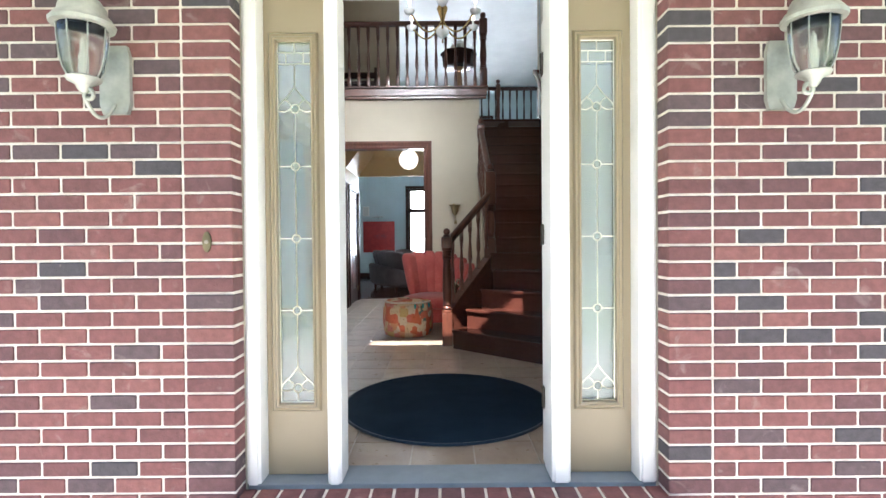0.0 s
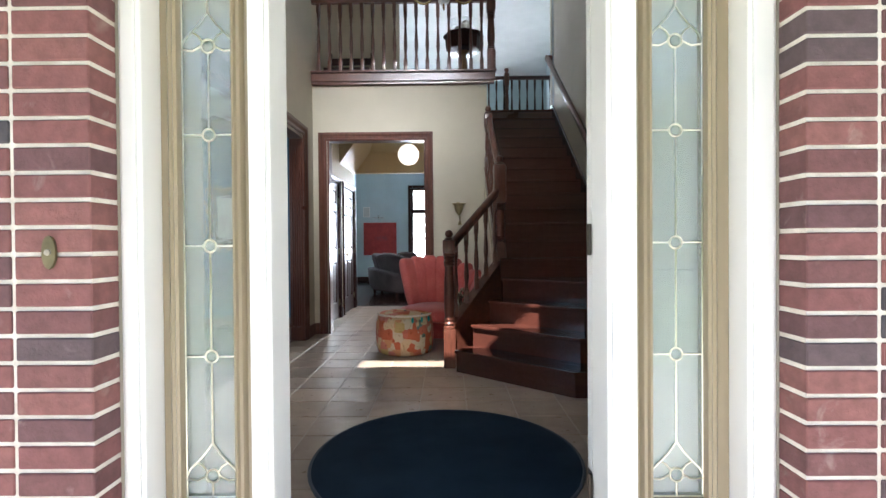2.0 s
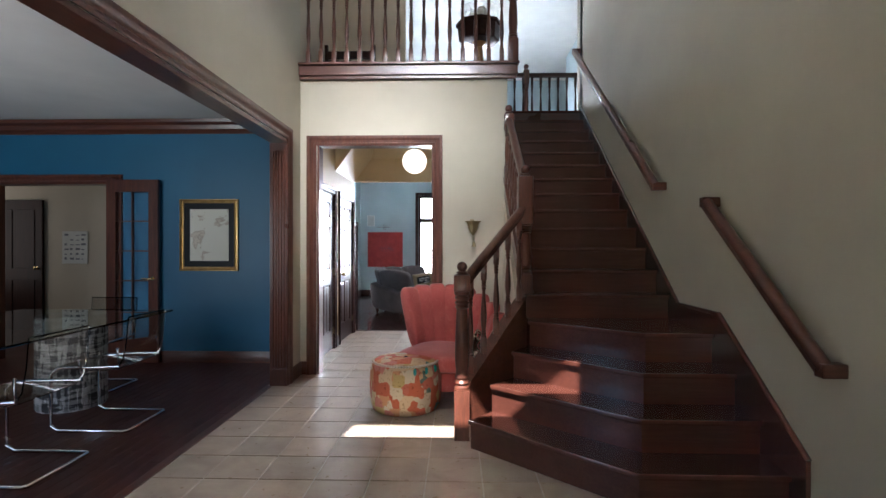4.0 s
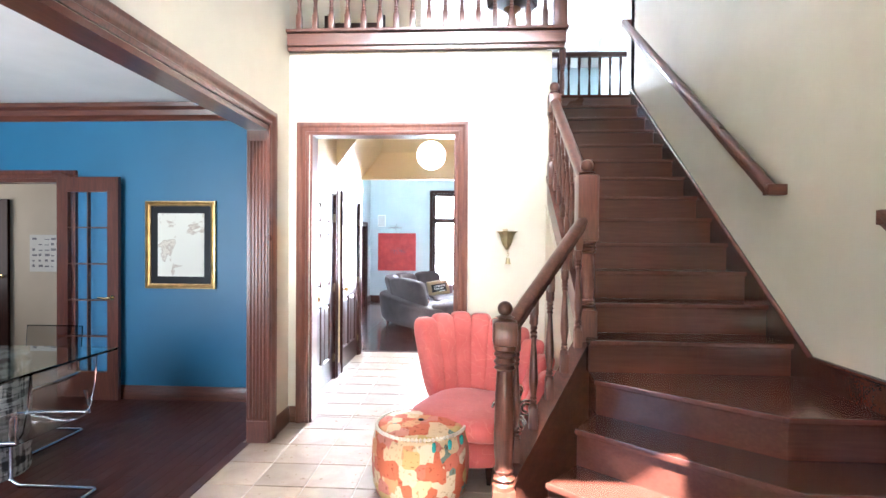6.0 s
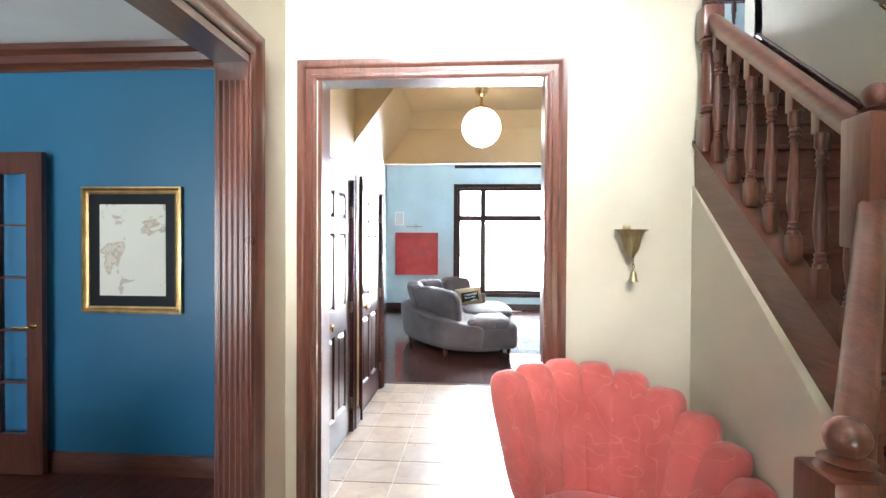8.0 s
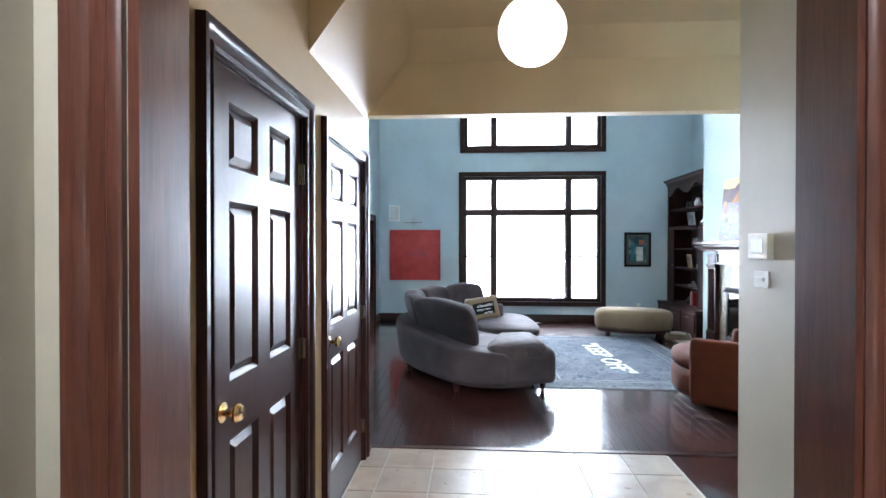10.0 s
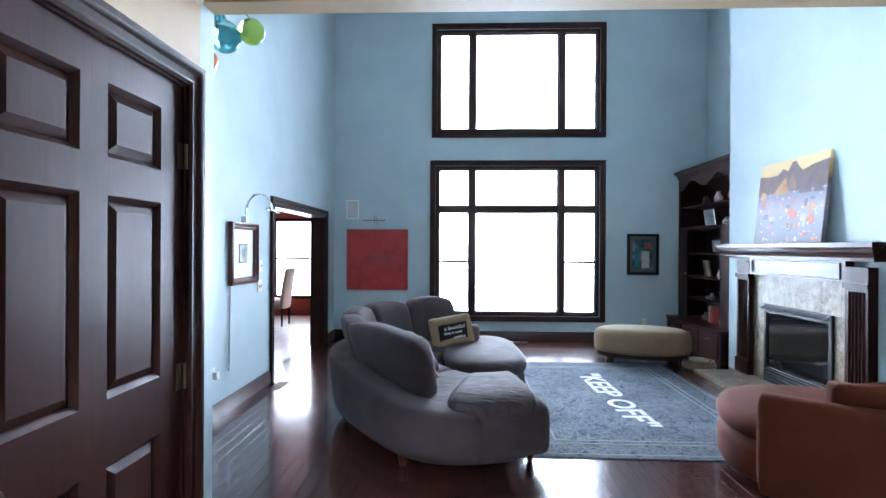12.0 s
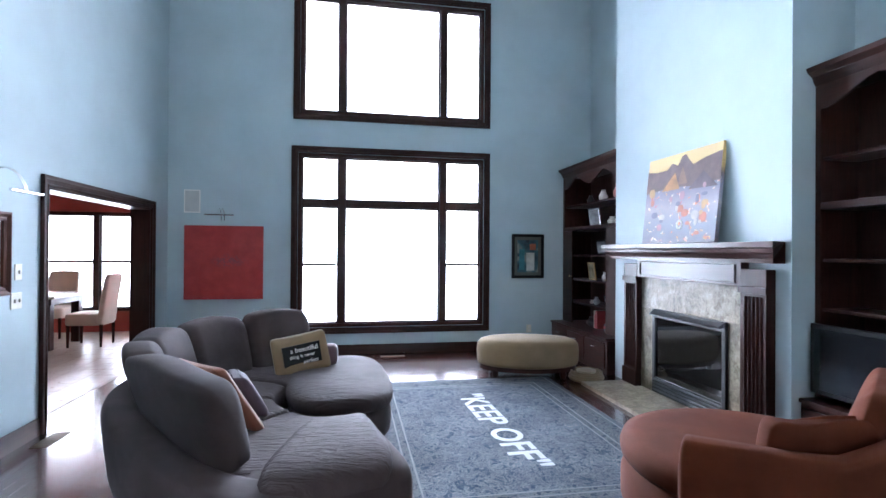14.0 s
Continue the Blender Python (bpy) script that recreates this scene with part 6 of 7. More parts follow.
lathe(bm, [(0.001, 0.30), (0.56, 0.30), (0.61, 0.315), (0.635, 0.345), (0.64, 0.39), (0.625, 0.43), (0.56, 0.447), (0.4, 0.457), (0.001, 0.46)], (0.03, 0, 0), 56)
local("seat_cushion", bm, M_RUST, tc, "", 60)


def shell(a, b, c):
    """One straight arm that runs into a rounded back; the other side is open."""
    h = (c + 1) / 2
    run = 0.46 + 0.87 * a
    side = 1 if run > 0 else -1
    run = abs(run)
    r = 0.615 + 0.055 * b
    if run < 0.965:
        t = math.pi - side * run / 0.615
        x, y = -0.03 + r * math.cos(t), r * math.sin(t)
    else:
        x, y = -0.03 + (run - 0.965), side * r
    top = 0.625 + 0.13 * max(0.0, 1 - (run / 0.75) ** 2)
    return (x, y, 0.06 + (top - 0.06) * h)


bm = bmesh.new()
bent(bm, shell, 0.22, 0.035, 64, 32)
local("back_shell", bm, M_RUST, tc, "", 60)
for a, r0, zt, w, hh in ((120, 0.42, 0.55, 0.29, 0.18), (166, 0.43, 0.64, 0.30, 0.225)):
    bm = bmesh.new()
    ca, sa = math.cos(radians(a)), math.sin(radians(a))

    def fn(p, q, v):
        pinch = 1 - 0.45 * max(abs(p), abs(v)) ** 3
        r = r0 + q * 0.085 * pinch + v * 0.06
        along = p * w * (1 - 0.05 * (1 - abs(v)))
        return (r * ca - along * sa, r * sa + along * ca, zt + v * hh + 0.012 * math.sin(5 * p + a))
    rounded(bm, fn, 0.22, 48, 24)
    local("back_cushion", bm, M_RUST, tc, "", 60)

# fireplace
fp = thing("fireplace", "dark wood mantel with marble surround and glass-fronted gas fire", "fireplace", pose(2.72, 12.82, 0))
m = Mat("brown_marble", 0.34, 0.0, 0.2)
v = m.coords()
c = m.ramp(m.noise(5, 8, v, 1.4), [(0.32, (0.11, 0.085, 0.055)), (0.5, (0.26, 0.21, 0.14)), (0.62, (0.41, 0.35, 0.25))])
m.colour(m.mix(0.5, c, m.ramp(m.noise(26, 5, v, 0.8), [(0.35, (0.12, 0.10, 0.075)), (0.65, (0.36, 0.33, 0.27))])))
M_MARBLE = m.m
for k, (y0, y1, z0, z1) in enumerate(((12.13, 12.315, 0.04, 0.865), (13.315, 13.53, 0.04, 0.865), (12.13, 12.47, 0.865, 1.165), (12.47, 12.82, 0.865, 1.165), (12.82, 13.17, 0.865, 1.165), (13.17, 13.53, 0.865, 1.165))):
    bm = bmesh.new()
    box(bm, 2.755, 2.782, y0 + 0.0008, y1 - 0.0008, z0, z1 - 0.0015, 0.001)
    part("marble_slab", bm, M_MARBLE, fp)
bm = bmesh.new()
box(bm, 2.22, 2.775, 11.80, 13.80, 0.0, 0.038, 0.006)
part("hearth", bm, M_MARBLE, fp, "polished marble hearth slab")
for y0, y1 in ((11.88, 12.125), (13.535, 13.78)):
    bm = bmesh.new()
    box(bm, 2.70, 2.779, y0, y1, 0.038, 1.30, 0.004)
    box(bm, 2.685, 2.70, y0 - 0.01, y1 + 0.01, 0.038, 0.20, 0.004)
    box(bm, 2.685, 2.70, y0 - 0.01, y1 + 0.01, 1.12, 1.17, 0.004)
    leg = part("pilaster", bm, M_DARKZ, fp)
    for k in range(5):
        bm = bmesh.new()
        y = y0 + 0.03 + k * 0.037
        lathe(bm, [(0.001, 0.22), (0.011, 0.23), (0.011, 1.09), (0.001, 1.10)], (2.699, y + 0.013, 0), 8)
        sub("reed", bm, M_DARKZ, leg, "", 40)
bm = bmesh.new()
box(bm, 2.705, 2.779, 12.125, 13.535, 1.165, 1.345, 0.003)
part("frieze", bm, M_DARKY, fp)
bm = bmesh.new()
sweep(bm, [(0.0, 0.0), (0.012, 0.0), (0.012, 0.01), (0.0, 0.014)], [(2.705, 12.19, 1.20), (2.705, 12.19, 1.315), (2.705, 13.47, 1.315), (2.705, 13.47, 1.20), (2.705, 12.19, 1.20)][::-1], (-1, 0, 0))
part("frieze_moulding", bm, M_DARKY, fp)
bm = bmesh.new()
MANT = [(2.779, 1.345), (2.68, 1.345), (2.675, 1.375), (2.66, 1.38), (2.645, 1.41), (2.625, 1.42), (2.615, 1.45), (2.595, 1.46), (2.595, 1.50), (2.779, 1.50)]
rings = []
for ext, yy in ((0.0, 0), (0.0, 1)):
    rings.append([bm.verts.new((x, (11.82 - (2.70 - x) * 1.0) if yy == 0 else (13.98 + (2.70 - x) * 1.0), z)) if x < 2.75 else bm.verts.new((x, 11.80 if yy == 0 else 14.0, z)) for x, z in MANT])
n = len(MANT)
for i in range(n):
    bm.faces.new((rings[0][i], rings[0][(i + 1) % n], rings[1][(i + 1) % n], rings[1][i]))
bm.faces.new(rings[0])
bm.faces.new(rings[1])
part("mantel_shelf", bm, M_DARKY, fp, "moulded mantel shelf")
bm = bmesh.new()
for y0, y1, z0, z1 in ((12.318, 12.36, 0.05, 0.862), (13.27, 13.312, 0.05, 0.862), (12.36, 13.27, 0.78, 0.862), (12.36, 13.27, 0.05, 0.20)):
    box(bm, 2.735, 2.80, y0, y1, z0, z1, 0.004)
part("firebox_frame", bm, plain("black_metal", (0.02, 0.021, 0.023), 0.35), fp)
bm = bmesh.new()
prism(bm, [(2.735, 0.815), (2.69, 0.805), (2.685, 0.82), (2.735, 0.855)], "y", 12.34, 13.29)
part("hood", bm, metal("dark_steel", (0.16, 0.17, 0.18), 0.3), fp)
for k in range(4):
    bm = bmesh.new()
    z = 0.068 + k * 0.032
    prism(bm, [(2.734, z), (2.722, z + 0.004), (2.722, z + 0.016), (2.734, z + 0.022)], "y", 12.35, 13.28)
    part("louvre", bm, metal("dark_steel_louvre", (0.14, 0.15, 0.16), 0.3) if k == 0 else bpy.data.materials["dark_steel_louvre"], fp)
bm = bmesh.new()
box(bm, 2.752, 2.757, 12.36, 13.27, 0.20, 0.78)
part("fire_glass", bm, Mat("smoked_fire_glass", 0.04).colour((0.012, 0.011, 0.010)).m, fp, "dark reflective fire glass")

# painting on the mantel
m = Mat("harbour_painting", 0.5)
tc_ = m.t.nodes.new("ShaderNodeTexCoord")
sx = m.t.nodes.new("ShaderNodeSeparateXYZ")
m.link(tc_.outputs["Generated"], sx.inputs["Vector"])
nz = m.noise(7.0, 6, tc_.outputs["Generated"], 0.6)
ad = m.t.nodes.new("ShaderNodeMath")
ad.operation = "MULTIPLY_ADD"
m.link(nz, ad.inputs[0])
ad.inputs[1].default_value = 0.16
m.link(sx.outputs["Z"], ad.inputs[2])
band = m.ramp(ad.outputs[0], [(0.10, (0.16, 0.15, 0.19)), (0.30, (0.22, 0.24, 0.30)), (0.48, (0.34, 0.30, 0.34)), (0.66, (0.20, 0.19, 0.26)), (0.76, (0.16, 0.11, 0.12)), (0.84, (0.62, 0.40, 0.15)), (0.98, (0.72, 0.52, 0.22))])
spots = m.ramp(m.noise(14.0, 3, tc_.outputs["Generated"], 0.5), [(0.60, (0, 0, 0)), (0.63, (1, 1, 1))])
hue = m.ramp(m.noise(10.0, 2, tc_.outputs["Generated"]), [(0.40, (0.65, 0.22, 0.10)), (0.5, (0.75, 0.72, 0.68)), (0.6, (0.62, 0.35, 0.12)), (0.68, (0.45, 0.12, 0.14))])
low = m.ramp(sx.outputs["Z"], [(0.60, (1, 1, 1)), (0.68, (0, 0, 0))])
m.colour(m.mix(m.mix(1.0, spots, low, "MULTIPLY"), band, hue))
m.bump(m.noise(60, 4), 0.15, 0.003)
pt = thing("harbour_painting", "unframed colourful painting leaning on the mantel", "painting", pose(2.69, 12.885, 1.501, 0, 6.0, 0))
bm = bmesh.new()
box(bm, -0.018, 0.018, -0.515, 0.515, 0.003, 0.835, 0.003)
local("canvas", bm, m.m, pt)
SKYLINE = [(0, 0.72), (0.14, 0.70), (0.3, 0.70), (0.37, 0.755), (0.45, 0.72), (0.50, 0.80), (0.55, 0.81), (0.6, 0.75), (0.66, 0.70), (0.8, 0.735), (1, 0.76)]
for pts, colr in (([(1, 0.52), (0.7, 0.50), (0.4, 0.53), (0, 0.50)] + SKYLINE, (0.13, 0.075, 0.07)), ([(0.47, 0.54), (0.52, 0.71), (0.6, 0.54)], (0.20, 0.11, 0.08)), ([(0.25, 0.50), (0.42, 0.66), (0.5, 0.5)], (0.42, 0.22, 0.09)), ([(0.62, 0.48), (0.8, 0.62), (0.98, 0.47)], (0.10, 0.065, 0.08))):
    bm = bmesh.new()
    prism(bm, [(0.515 - 1.03 * u, z) for u, z in pts], "x", -0.0192 if len(pts) > 5 else -0.0204, -0.0175)
    local("painted_rock", bm, plain("rock_paint", colr, 0.6, 0.35), pt)
bm = bmesh.new()
tube(bm, [(-0.0195, -0.05 + 0.035 * math.cos(t), 0.17 + 0.035 * math.sin(t)) for t in [k * math.pi / 9 for k in range(18)]], 0.009, 6, True)
local("painted_ring", bm, plain("white_paint_mark", (0.78, 0.76, 0.7), 0.6), pt)
random.seed(11)
for k in range(26):
    bm = bmesh.new()
    puff(bm, -0.0195, random.uniform(-0.42, 0.42), random.uniform(0.08, 0.5), 0.0016, random.uniform(0.02, 0.05), random.uniform(0.015, 0.06), 0.9, 0, 12, 6)
    local("painted_mark", bm, bpy.data.materials["dab%d" % (k % 5)] if "dab%d" % (k % 5) in bpy.data.materials else plain("dab%d" % (k % 5), ((0.42, 0.15, 0.10), (0.52, 0.48, 0.46), (0.38, 0.22, 0.25), (0.14, 0.13, 0.19), (0.48, 0.30, 0.15))[k % 5], 0.6, 0.2), pt)
wb = thing("woven_basket", "low round woven basket beside the hearth", "basket", pose(2.37, 13.99, 0.0))
bm = bmesh.new()
for k in range(5):
    tube(bm, [((0.17 + 0.012 * math.sin(k * 1.3)) * math.cos(t), (0.17 + 0.012 * math.sin(k * 1.3)) * math.sin(t), 0.016 + k * 0.02 + 0.003 * math.sin(9 * t)) for t in [j * math.pi / 14 for j in range(28)]], 0.014, 7, True)
lathe(bm, [(0.001, 0.004), (0.16, 0.004), (0.16, 0.03), (0.001, 0.03)], (0, 0, 0), 24)
local("coils", bm, cloth("dry_wicker", (0.22, 0.17, 0.11), 0.9, 200), wb, "", 60)
bm = bmesh.new()
lathe(bm, [(0.001, 0.07), (0.10, 0.09), (0.11, 0.11), (0.06, 0.125), (0.001, 0.127)], (0.0, 0, 0), 20)
local("lid", bm, cloth("pale_wicker", (0.34, 0.29, 0.21), 0.9, 200), wb, "", 60)

# bookcases
M_CASE = M_DARKZ


def bookcase(y0, y1, xf, xb, ztop, base_h, base_x, label, doors):
    b = thing("bookcase", label, "bookcase", pose(xb, (y0 + y1) / 2, 0), "built-in bookcases")
    bm = bmesh.new()
    box(bm, base_x, xb, y0, y1, 0.0, base_h - 0.03, 0.003)
    part("base_cabinet", bm, M_CASE, b)
    bm = bmesh.new()
    box(bm, base_x - 0.02, xb, y0 + 0.001, y1 - 0.001, base_h - 0.03, base_h, 0.006)
    part("base_top", bm, M_DARKY, b)
    nd = 3
    for k in range(nd):
        a = y0 + 0.03 + k * (y1 - y0 - 0.06) / nd
        bm = bmesh.new()
        box(bm, base_x - 0.016, base_x + 0.002, a + 0.012, a + (y1 - y0 - 0.06) / nd - 0.012, 0.06, base_h - 0.06, 0.005)
        dr = part("drawer", bm, M_DARKY, b)
        bm = bmesh.new()
        mid = a + (y1 - y0 - 0.06) / nd / 2
        tube(bm, [(base_x - 0.016, mid - 0.04, base_h - 0.13), (base_x - 0.04, mid - 0.035, base_h - 0.13), (base_x - 0.04, mid + 0.035, base_h - 0.13), (base_x - 0.016, mid + 0.04, base_h - 0.13)], 0.005, 8)
        sub("pull", bm, M_CHROME, dr, "bright metal pull", 50)
    for y in (y0, y1 - 0.06):
        bm = bmesh.new()
        box(bm, xf, xb, y, y + 0.06, base_h, ztop - 0.12, 0.003)
        part("side_panel", bm, M_CASE, b)
    bm = bmesh.new()
    box(bm, xb - 0.015, xb, y0 + 0.06, y1 - 0.06, base_h, ztop - 0.12)
    part("back_panel", bm, M_CASE, b)
    bm = bmesh.new()
    prism(bm, [(xf, ztop - 0.12), (xf - 0.015, ztop - 0.10), (xf - 0.03, ztop - 0.06), (xf - 0.07, ztop - 0.03), (xf - 0.08, ztop), (xb, ztop), (xb, ztop - 0.12)], "y", y0 - 0.0, y1)
    part("cornice", bm, M_DARKY, b, "", 30)
    # scalloped valance
    bm = bmesh.new()
    n = 24
    yy = [y0 + 0.06 + (y1 - y0 - 0.12) * k / n for k in range(n + 1)]
    low = [(y, ztop - 0.155 - 0.13 * (abs(math.cos(2 * math.pi * k / n)) ** 1.5)) for k, y in enumerate(yy)]
    prism(bm, low + [(yy[-1], ztop - 0.12), (yy[0], ztop - 0.12)], "x", xf, xf + 0.022)
    part("valance", bm, M_DARKY, b, "scalloped wooden valance")
    zm = base_h + 1.30
    shelf_z = [base_h + 0.28, base_h + 0.60, base_h + 0.94, zm, zm + 0.34]
    for z in shelf_z:
        bm = bmesh.new()
        box(bm, xf + (0.0 if z == zm else 0.02), xb - 0.016, y0 + 0.061, y1 - 0.061, z, z + (0.05 if z == zm else 0.022), 0.003)
        part("shelf", bm, M_DARKY, b)
    if doors:
        for a0, a1, kn in ((y0 + 0.06, y0 + 0.34, y0 + 0.31), (y1 - 0.34, y1 - 0.06, y1 - 0.31)):
            bm = bmesh.new()
            box(bm, xf - 0.012, xf + 0.01, a0, a1, base_h + 0.004, zm - 0.004, 0.004)
            dd = part("door", bm, M_CASE, b)
            bm = bmesh.new()
            lathe(bm, [(0.006, xf - 0.012), (0.006, xf - 0.03), (0.016, xf - 0.036), (0.001, xf - 0.046)], (0, kn, base_h + 0.66), 12, "x")
            sub("knob", bm, M_ABR, dd, "small brass knob", 40)
    return [base_h] + [z + 0.022 for z in shelf_z[:3]] + [zm + 0.05, zm + 0.362]


levels = bookcase(14.14, 15.77, 2.87, 3.295, 2.62, 0.42, 2.70, "dark wood built-in bookcase with scalloped top and ornaments", True)
levels2 = bookcase(10.12, 11.77, 2.97, 3.295, 2.70, 0.42, 2.86, "dark wood built-in bookcase in deep shade", False)


def photo(y, z, w, h, x=3.02, tint=(0.25, 0.25, 0.27), fr=None):
    t = thing("photo_frame", "small framed photograph on a bookcase shelf", "photo frame", pose(x, y, z, 0, -8, 0), "shelf ornaments")
    bm = bmesh.new()
    box(bm, -0.008, 0.008, -w / 2, w / 2, 0.0, h, 0.003)
    local("frame", bm, fr or M_GILT, t)
    bm = bmesh.new()
    box(bm, -0.0105, -0.0075, -w / 2 + 0.022, w / 2 - 0.022, 0.022, h - 0.022)
    local("photo", bm, plain("photo_print_%d" % int(y * 1000), tint, 0.25, 0.4), t)


def vase(y, z, h, r, colr, name="vase", lab="small glazed vase on a bookcase shelf", x=3.02):
    t = thing(name, lab, name, pose(x, y, z), "shelf ornaments")
    bm = bmesh.new()
    lathe(bm, [(r * 0.5, 0), (r * 0.9, h * 0.2), (r, h * 0.45), (r * 0.6, h * 0.75), (r * 0.45, h * 0.85), (r * 0.55, h), (r * 0.3, h * 0.98)], (0, 0, 0), 16)
    local("body", bm, plain("glaze_%d" % int(y * 1000 + h * 100), colr, 0.3, 0.15), t, "", 40)


def books(y, z, n, lying=False, x=3.02):
    random.seed(int(y * 100) + n)
    p = 0.0
    for k in range(n):
        th, hh = random.uniform(0.018, 0.035), random.uniform(0.17, 0.23)
        colr = random.choice([(0.35, 0.05, 0.05), (0.08, 0.08, 0.1), (0.5, 0.46, 0.38), (0.1, 0.16, 0.2), (0.55, 0.55, 0.52)])
        t = thing("book", "hardback book on a bookcase shelf", "book", pose(x, y + (0 if lying else p), z + (p if lying else 0)), "shelf books")
        bm = bmesh.new()
        if lying:
            box(bm, -0.07, 0.07, -hh / 2, hh / 2, 0.0, th, 0.002)
        else:
            box(bm, -0.07, 0.07, 0.0, th, 0.0, hh, 0.002)
        local("cover", bm, plain("bookcloth_%d_%d" % (int(y * 100), k), colr, 0.6), t)
        bm = bmesh.new()
        if lying:
            box(bm, -0.066, 0.072, -hh / 2 + 0.004, hh / 2 - 0.004, 0.003, th - 0.003)
        else:
            box(bm, -0.066, 0.072, 0.003, th - 0.003, 0.004, hh - 0.004)
        local("pages", bm, M_PLAST, t)
        p += th + 0.001


photo(15.05, levels[4], 0.30, 0.24, tint=(0.30, 0.31, 0.32), fr=M_CHROME)
vase(14.62, levels[4], 0.10, 0.06, (0.6, 0.58, 0.52), "shell", "pale sea shell on a bookcase shelf")
vase(15.2, levels[5], 0.12, 0.05, (0.05, 0.05, 0.05))
vase(14.85, levels[5], 0.15, 0.06, (0.6, 0.6, 0.57), "pitcher", "white pitcher on a bookcase shelf")
vase(14.48, levels[5], 0.18, 0.06, (0.4, 0.12, 0.1), "figurine", "red ceramic figurine on a bookcase shelf")
photo(14.85, levels[3], 0.26, 0.20, tint=(0.4, 0.4, 0.4), fr=M_BLACK)
photo(15.12, levels[2], 0.19, 0.24, tint=(0.4, 0.33, 0.22))
photo(14.58, levels[2], 0.19, 0.26, tint=(0.3, 0.3, 0.28), fr=M_DARKZ)
vase(14.80, levels[2], 0.12, 0.04, (0.65, 0.63, 0.58), "egg", "white ceramic egg on a bookcase shelf")
vase(15.02, levels[1] + 0.0, 0.10, 0.045, (0.3, 0.32, 0.33))
photo(14.70, levels[1], 0.14, 0.14, tint=(0.5, 0.5, 0.5), fr=M_CHROME)
vase(15.15, levels[1], 0.05, 0.03, (0.5, 0.45, 0.4), "trinket", "tiny trinket on a bookcase shelf")
vase(15.15, levels[0], 0.12, 0.07, (0.12, 0.12, 0.12), "bowl", "dark ceramic bowl on a bookcase shelf")
books(14.86, levels[0], 4)
books(14.60, levels[0], 3, True)
photo(10.95, levels2[4], 0.30, 0.24, 3.05, (0.1, 0.1, 0.11), M_WHITE)
tv = thing("television", "black flat television on the low cabinet", "television", pose(2.93, 10.9, 0.42))
bm = bmesh.new()
box(bm, 2.90, 2.945, 10.16, 11.72, 0.47, 0.94, 0.006)
part("cabinet", bm, M_BLACK, tv)
bm = bmesh.new()
box(bm, 2.8965, 2.90, 10.19, 11.69, 0.50, 0.91)
part("screen", bm, Mat("dark_screen", 0.12).colour((0.008, 0.009, 0.011)).m, tv)
bm = bmesh.new()
box(bm, 2.88, 2.96, 10.6, 11.2, 0.42, 0.472, 0.004)
part("stand", bm, M_BLACK, tv)

# far wall: canvas, picture light, speaker, small picture, socket
rc = thing("red_canvas", "large red abstract canvas on pale blue wall", "painting", pose(-1.84, LY, 1.25))
m = Mat("red_oil_paint", 0.55)
v = m.coords()
c = m.ramp(m.noise(6, 7, v), [(0.3, (0.36, 0.028, 0.03)), (0.7, (0.50, 0.05, 0.045))])
ctr = m.t.nodes.new("ShaderNodeVectorMath")
ctr.operation = "DISTANCE"
mp = m.node("ShaderNodeMapping")
mp.inputs["Scale"].default_value = (3.4, 0.0, 8.0)
m.link(v, mp.inputs["Vector"])
m.link(mp.outputs["Vector"], ctr.inputs[0])
ctr.inputs[1].default_value = (-1.78 * 3.4, 0.0, 1.27 * 8.0)
blob = m.ramp(ctr.outputs["Value"], [(0.4, (1, 1, 1)), (0.85, (0, 0, 0))])
scr = m.ramp(m.noise(26, 6, v, 1.0), [(0.45, (0, 0, 0)), (0.55, (0.6, 0.6, 0.6))])
m.colour(m.mix(m.mix(1.0, blob, scr, "MULTIPLY"), c, (0.16, 0.06, 0.08)))
m.bump(m.noise(60, 5, v), 0.2, 0.004)
bm = bmesh.new()
box(bm, -2.326, -1.354, LY - 0.04, LY - 0.001, 0.77, 1.73, 0.004)
part("canvas", bm, m.m, rc)
pl = thing("picture_light", "slim metal picture light above the red canvas", "picture light", pose(-1.86, LY, 1.86))
bm = bmesh.new()
tube(bm, [(-2.04, LY - 0.20, 1.865), (-1.69, LY - 0.20, 1.865)], 0.010, 8)
part("lamp_bar", bm, M_CHROME, pl, "", 60)
for dx in (-0.02, 0.02):
    bm = bmesh.new()
    tube(bm, [(-1.865 + dx, LY - 0.002, 1.80), (-1.865 + dx, LY - 0.03, 1.90), (-1.865 + dx, LY - 0.09, 1.955), (-1.865 + dx, LY - 0.16, 1.93), (-1.865 + dx, LY - 0.20, 1.87)], 0.004, 6)
    part("arm", bm, M_CHROME, pl, "", 60)
sp = thing("wall_speaker", "white rectangular loudspeaker set in the wall", "loudspeaker", pose(-2.24, LY, 2.04))
bm = bmesh.new()
box(bm, -2.34, -2.14, LY - 0.012, LY - 0.001, 1.895, 2.195, 0.003)
part("frame", bm, M_WHITE, sp)
bm = bmesh.new()
box(bm, -2.325, -2.155, LY - 0.0145, LY - 0.0115, 1.91, 2.18)
part("grille", bm, plain("speaker_grille", (0.55, 0.56, 0.55), 0.8), sp)
m = Mat("street_print", 0.5)
v = m.coords()
m.colour(m.ramp(m.noise(4, 4, v), [(0.35, (0.02, 0.03, 0.04)), (0.5, (0.05, 0.12, 0.14)), (0.6, (0.25, 0.25, 0.22)), (0.66, (0.03, 0.05, 0.07))]))
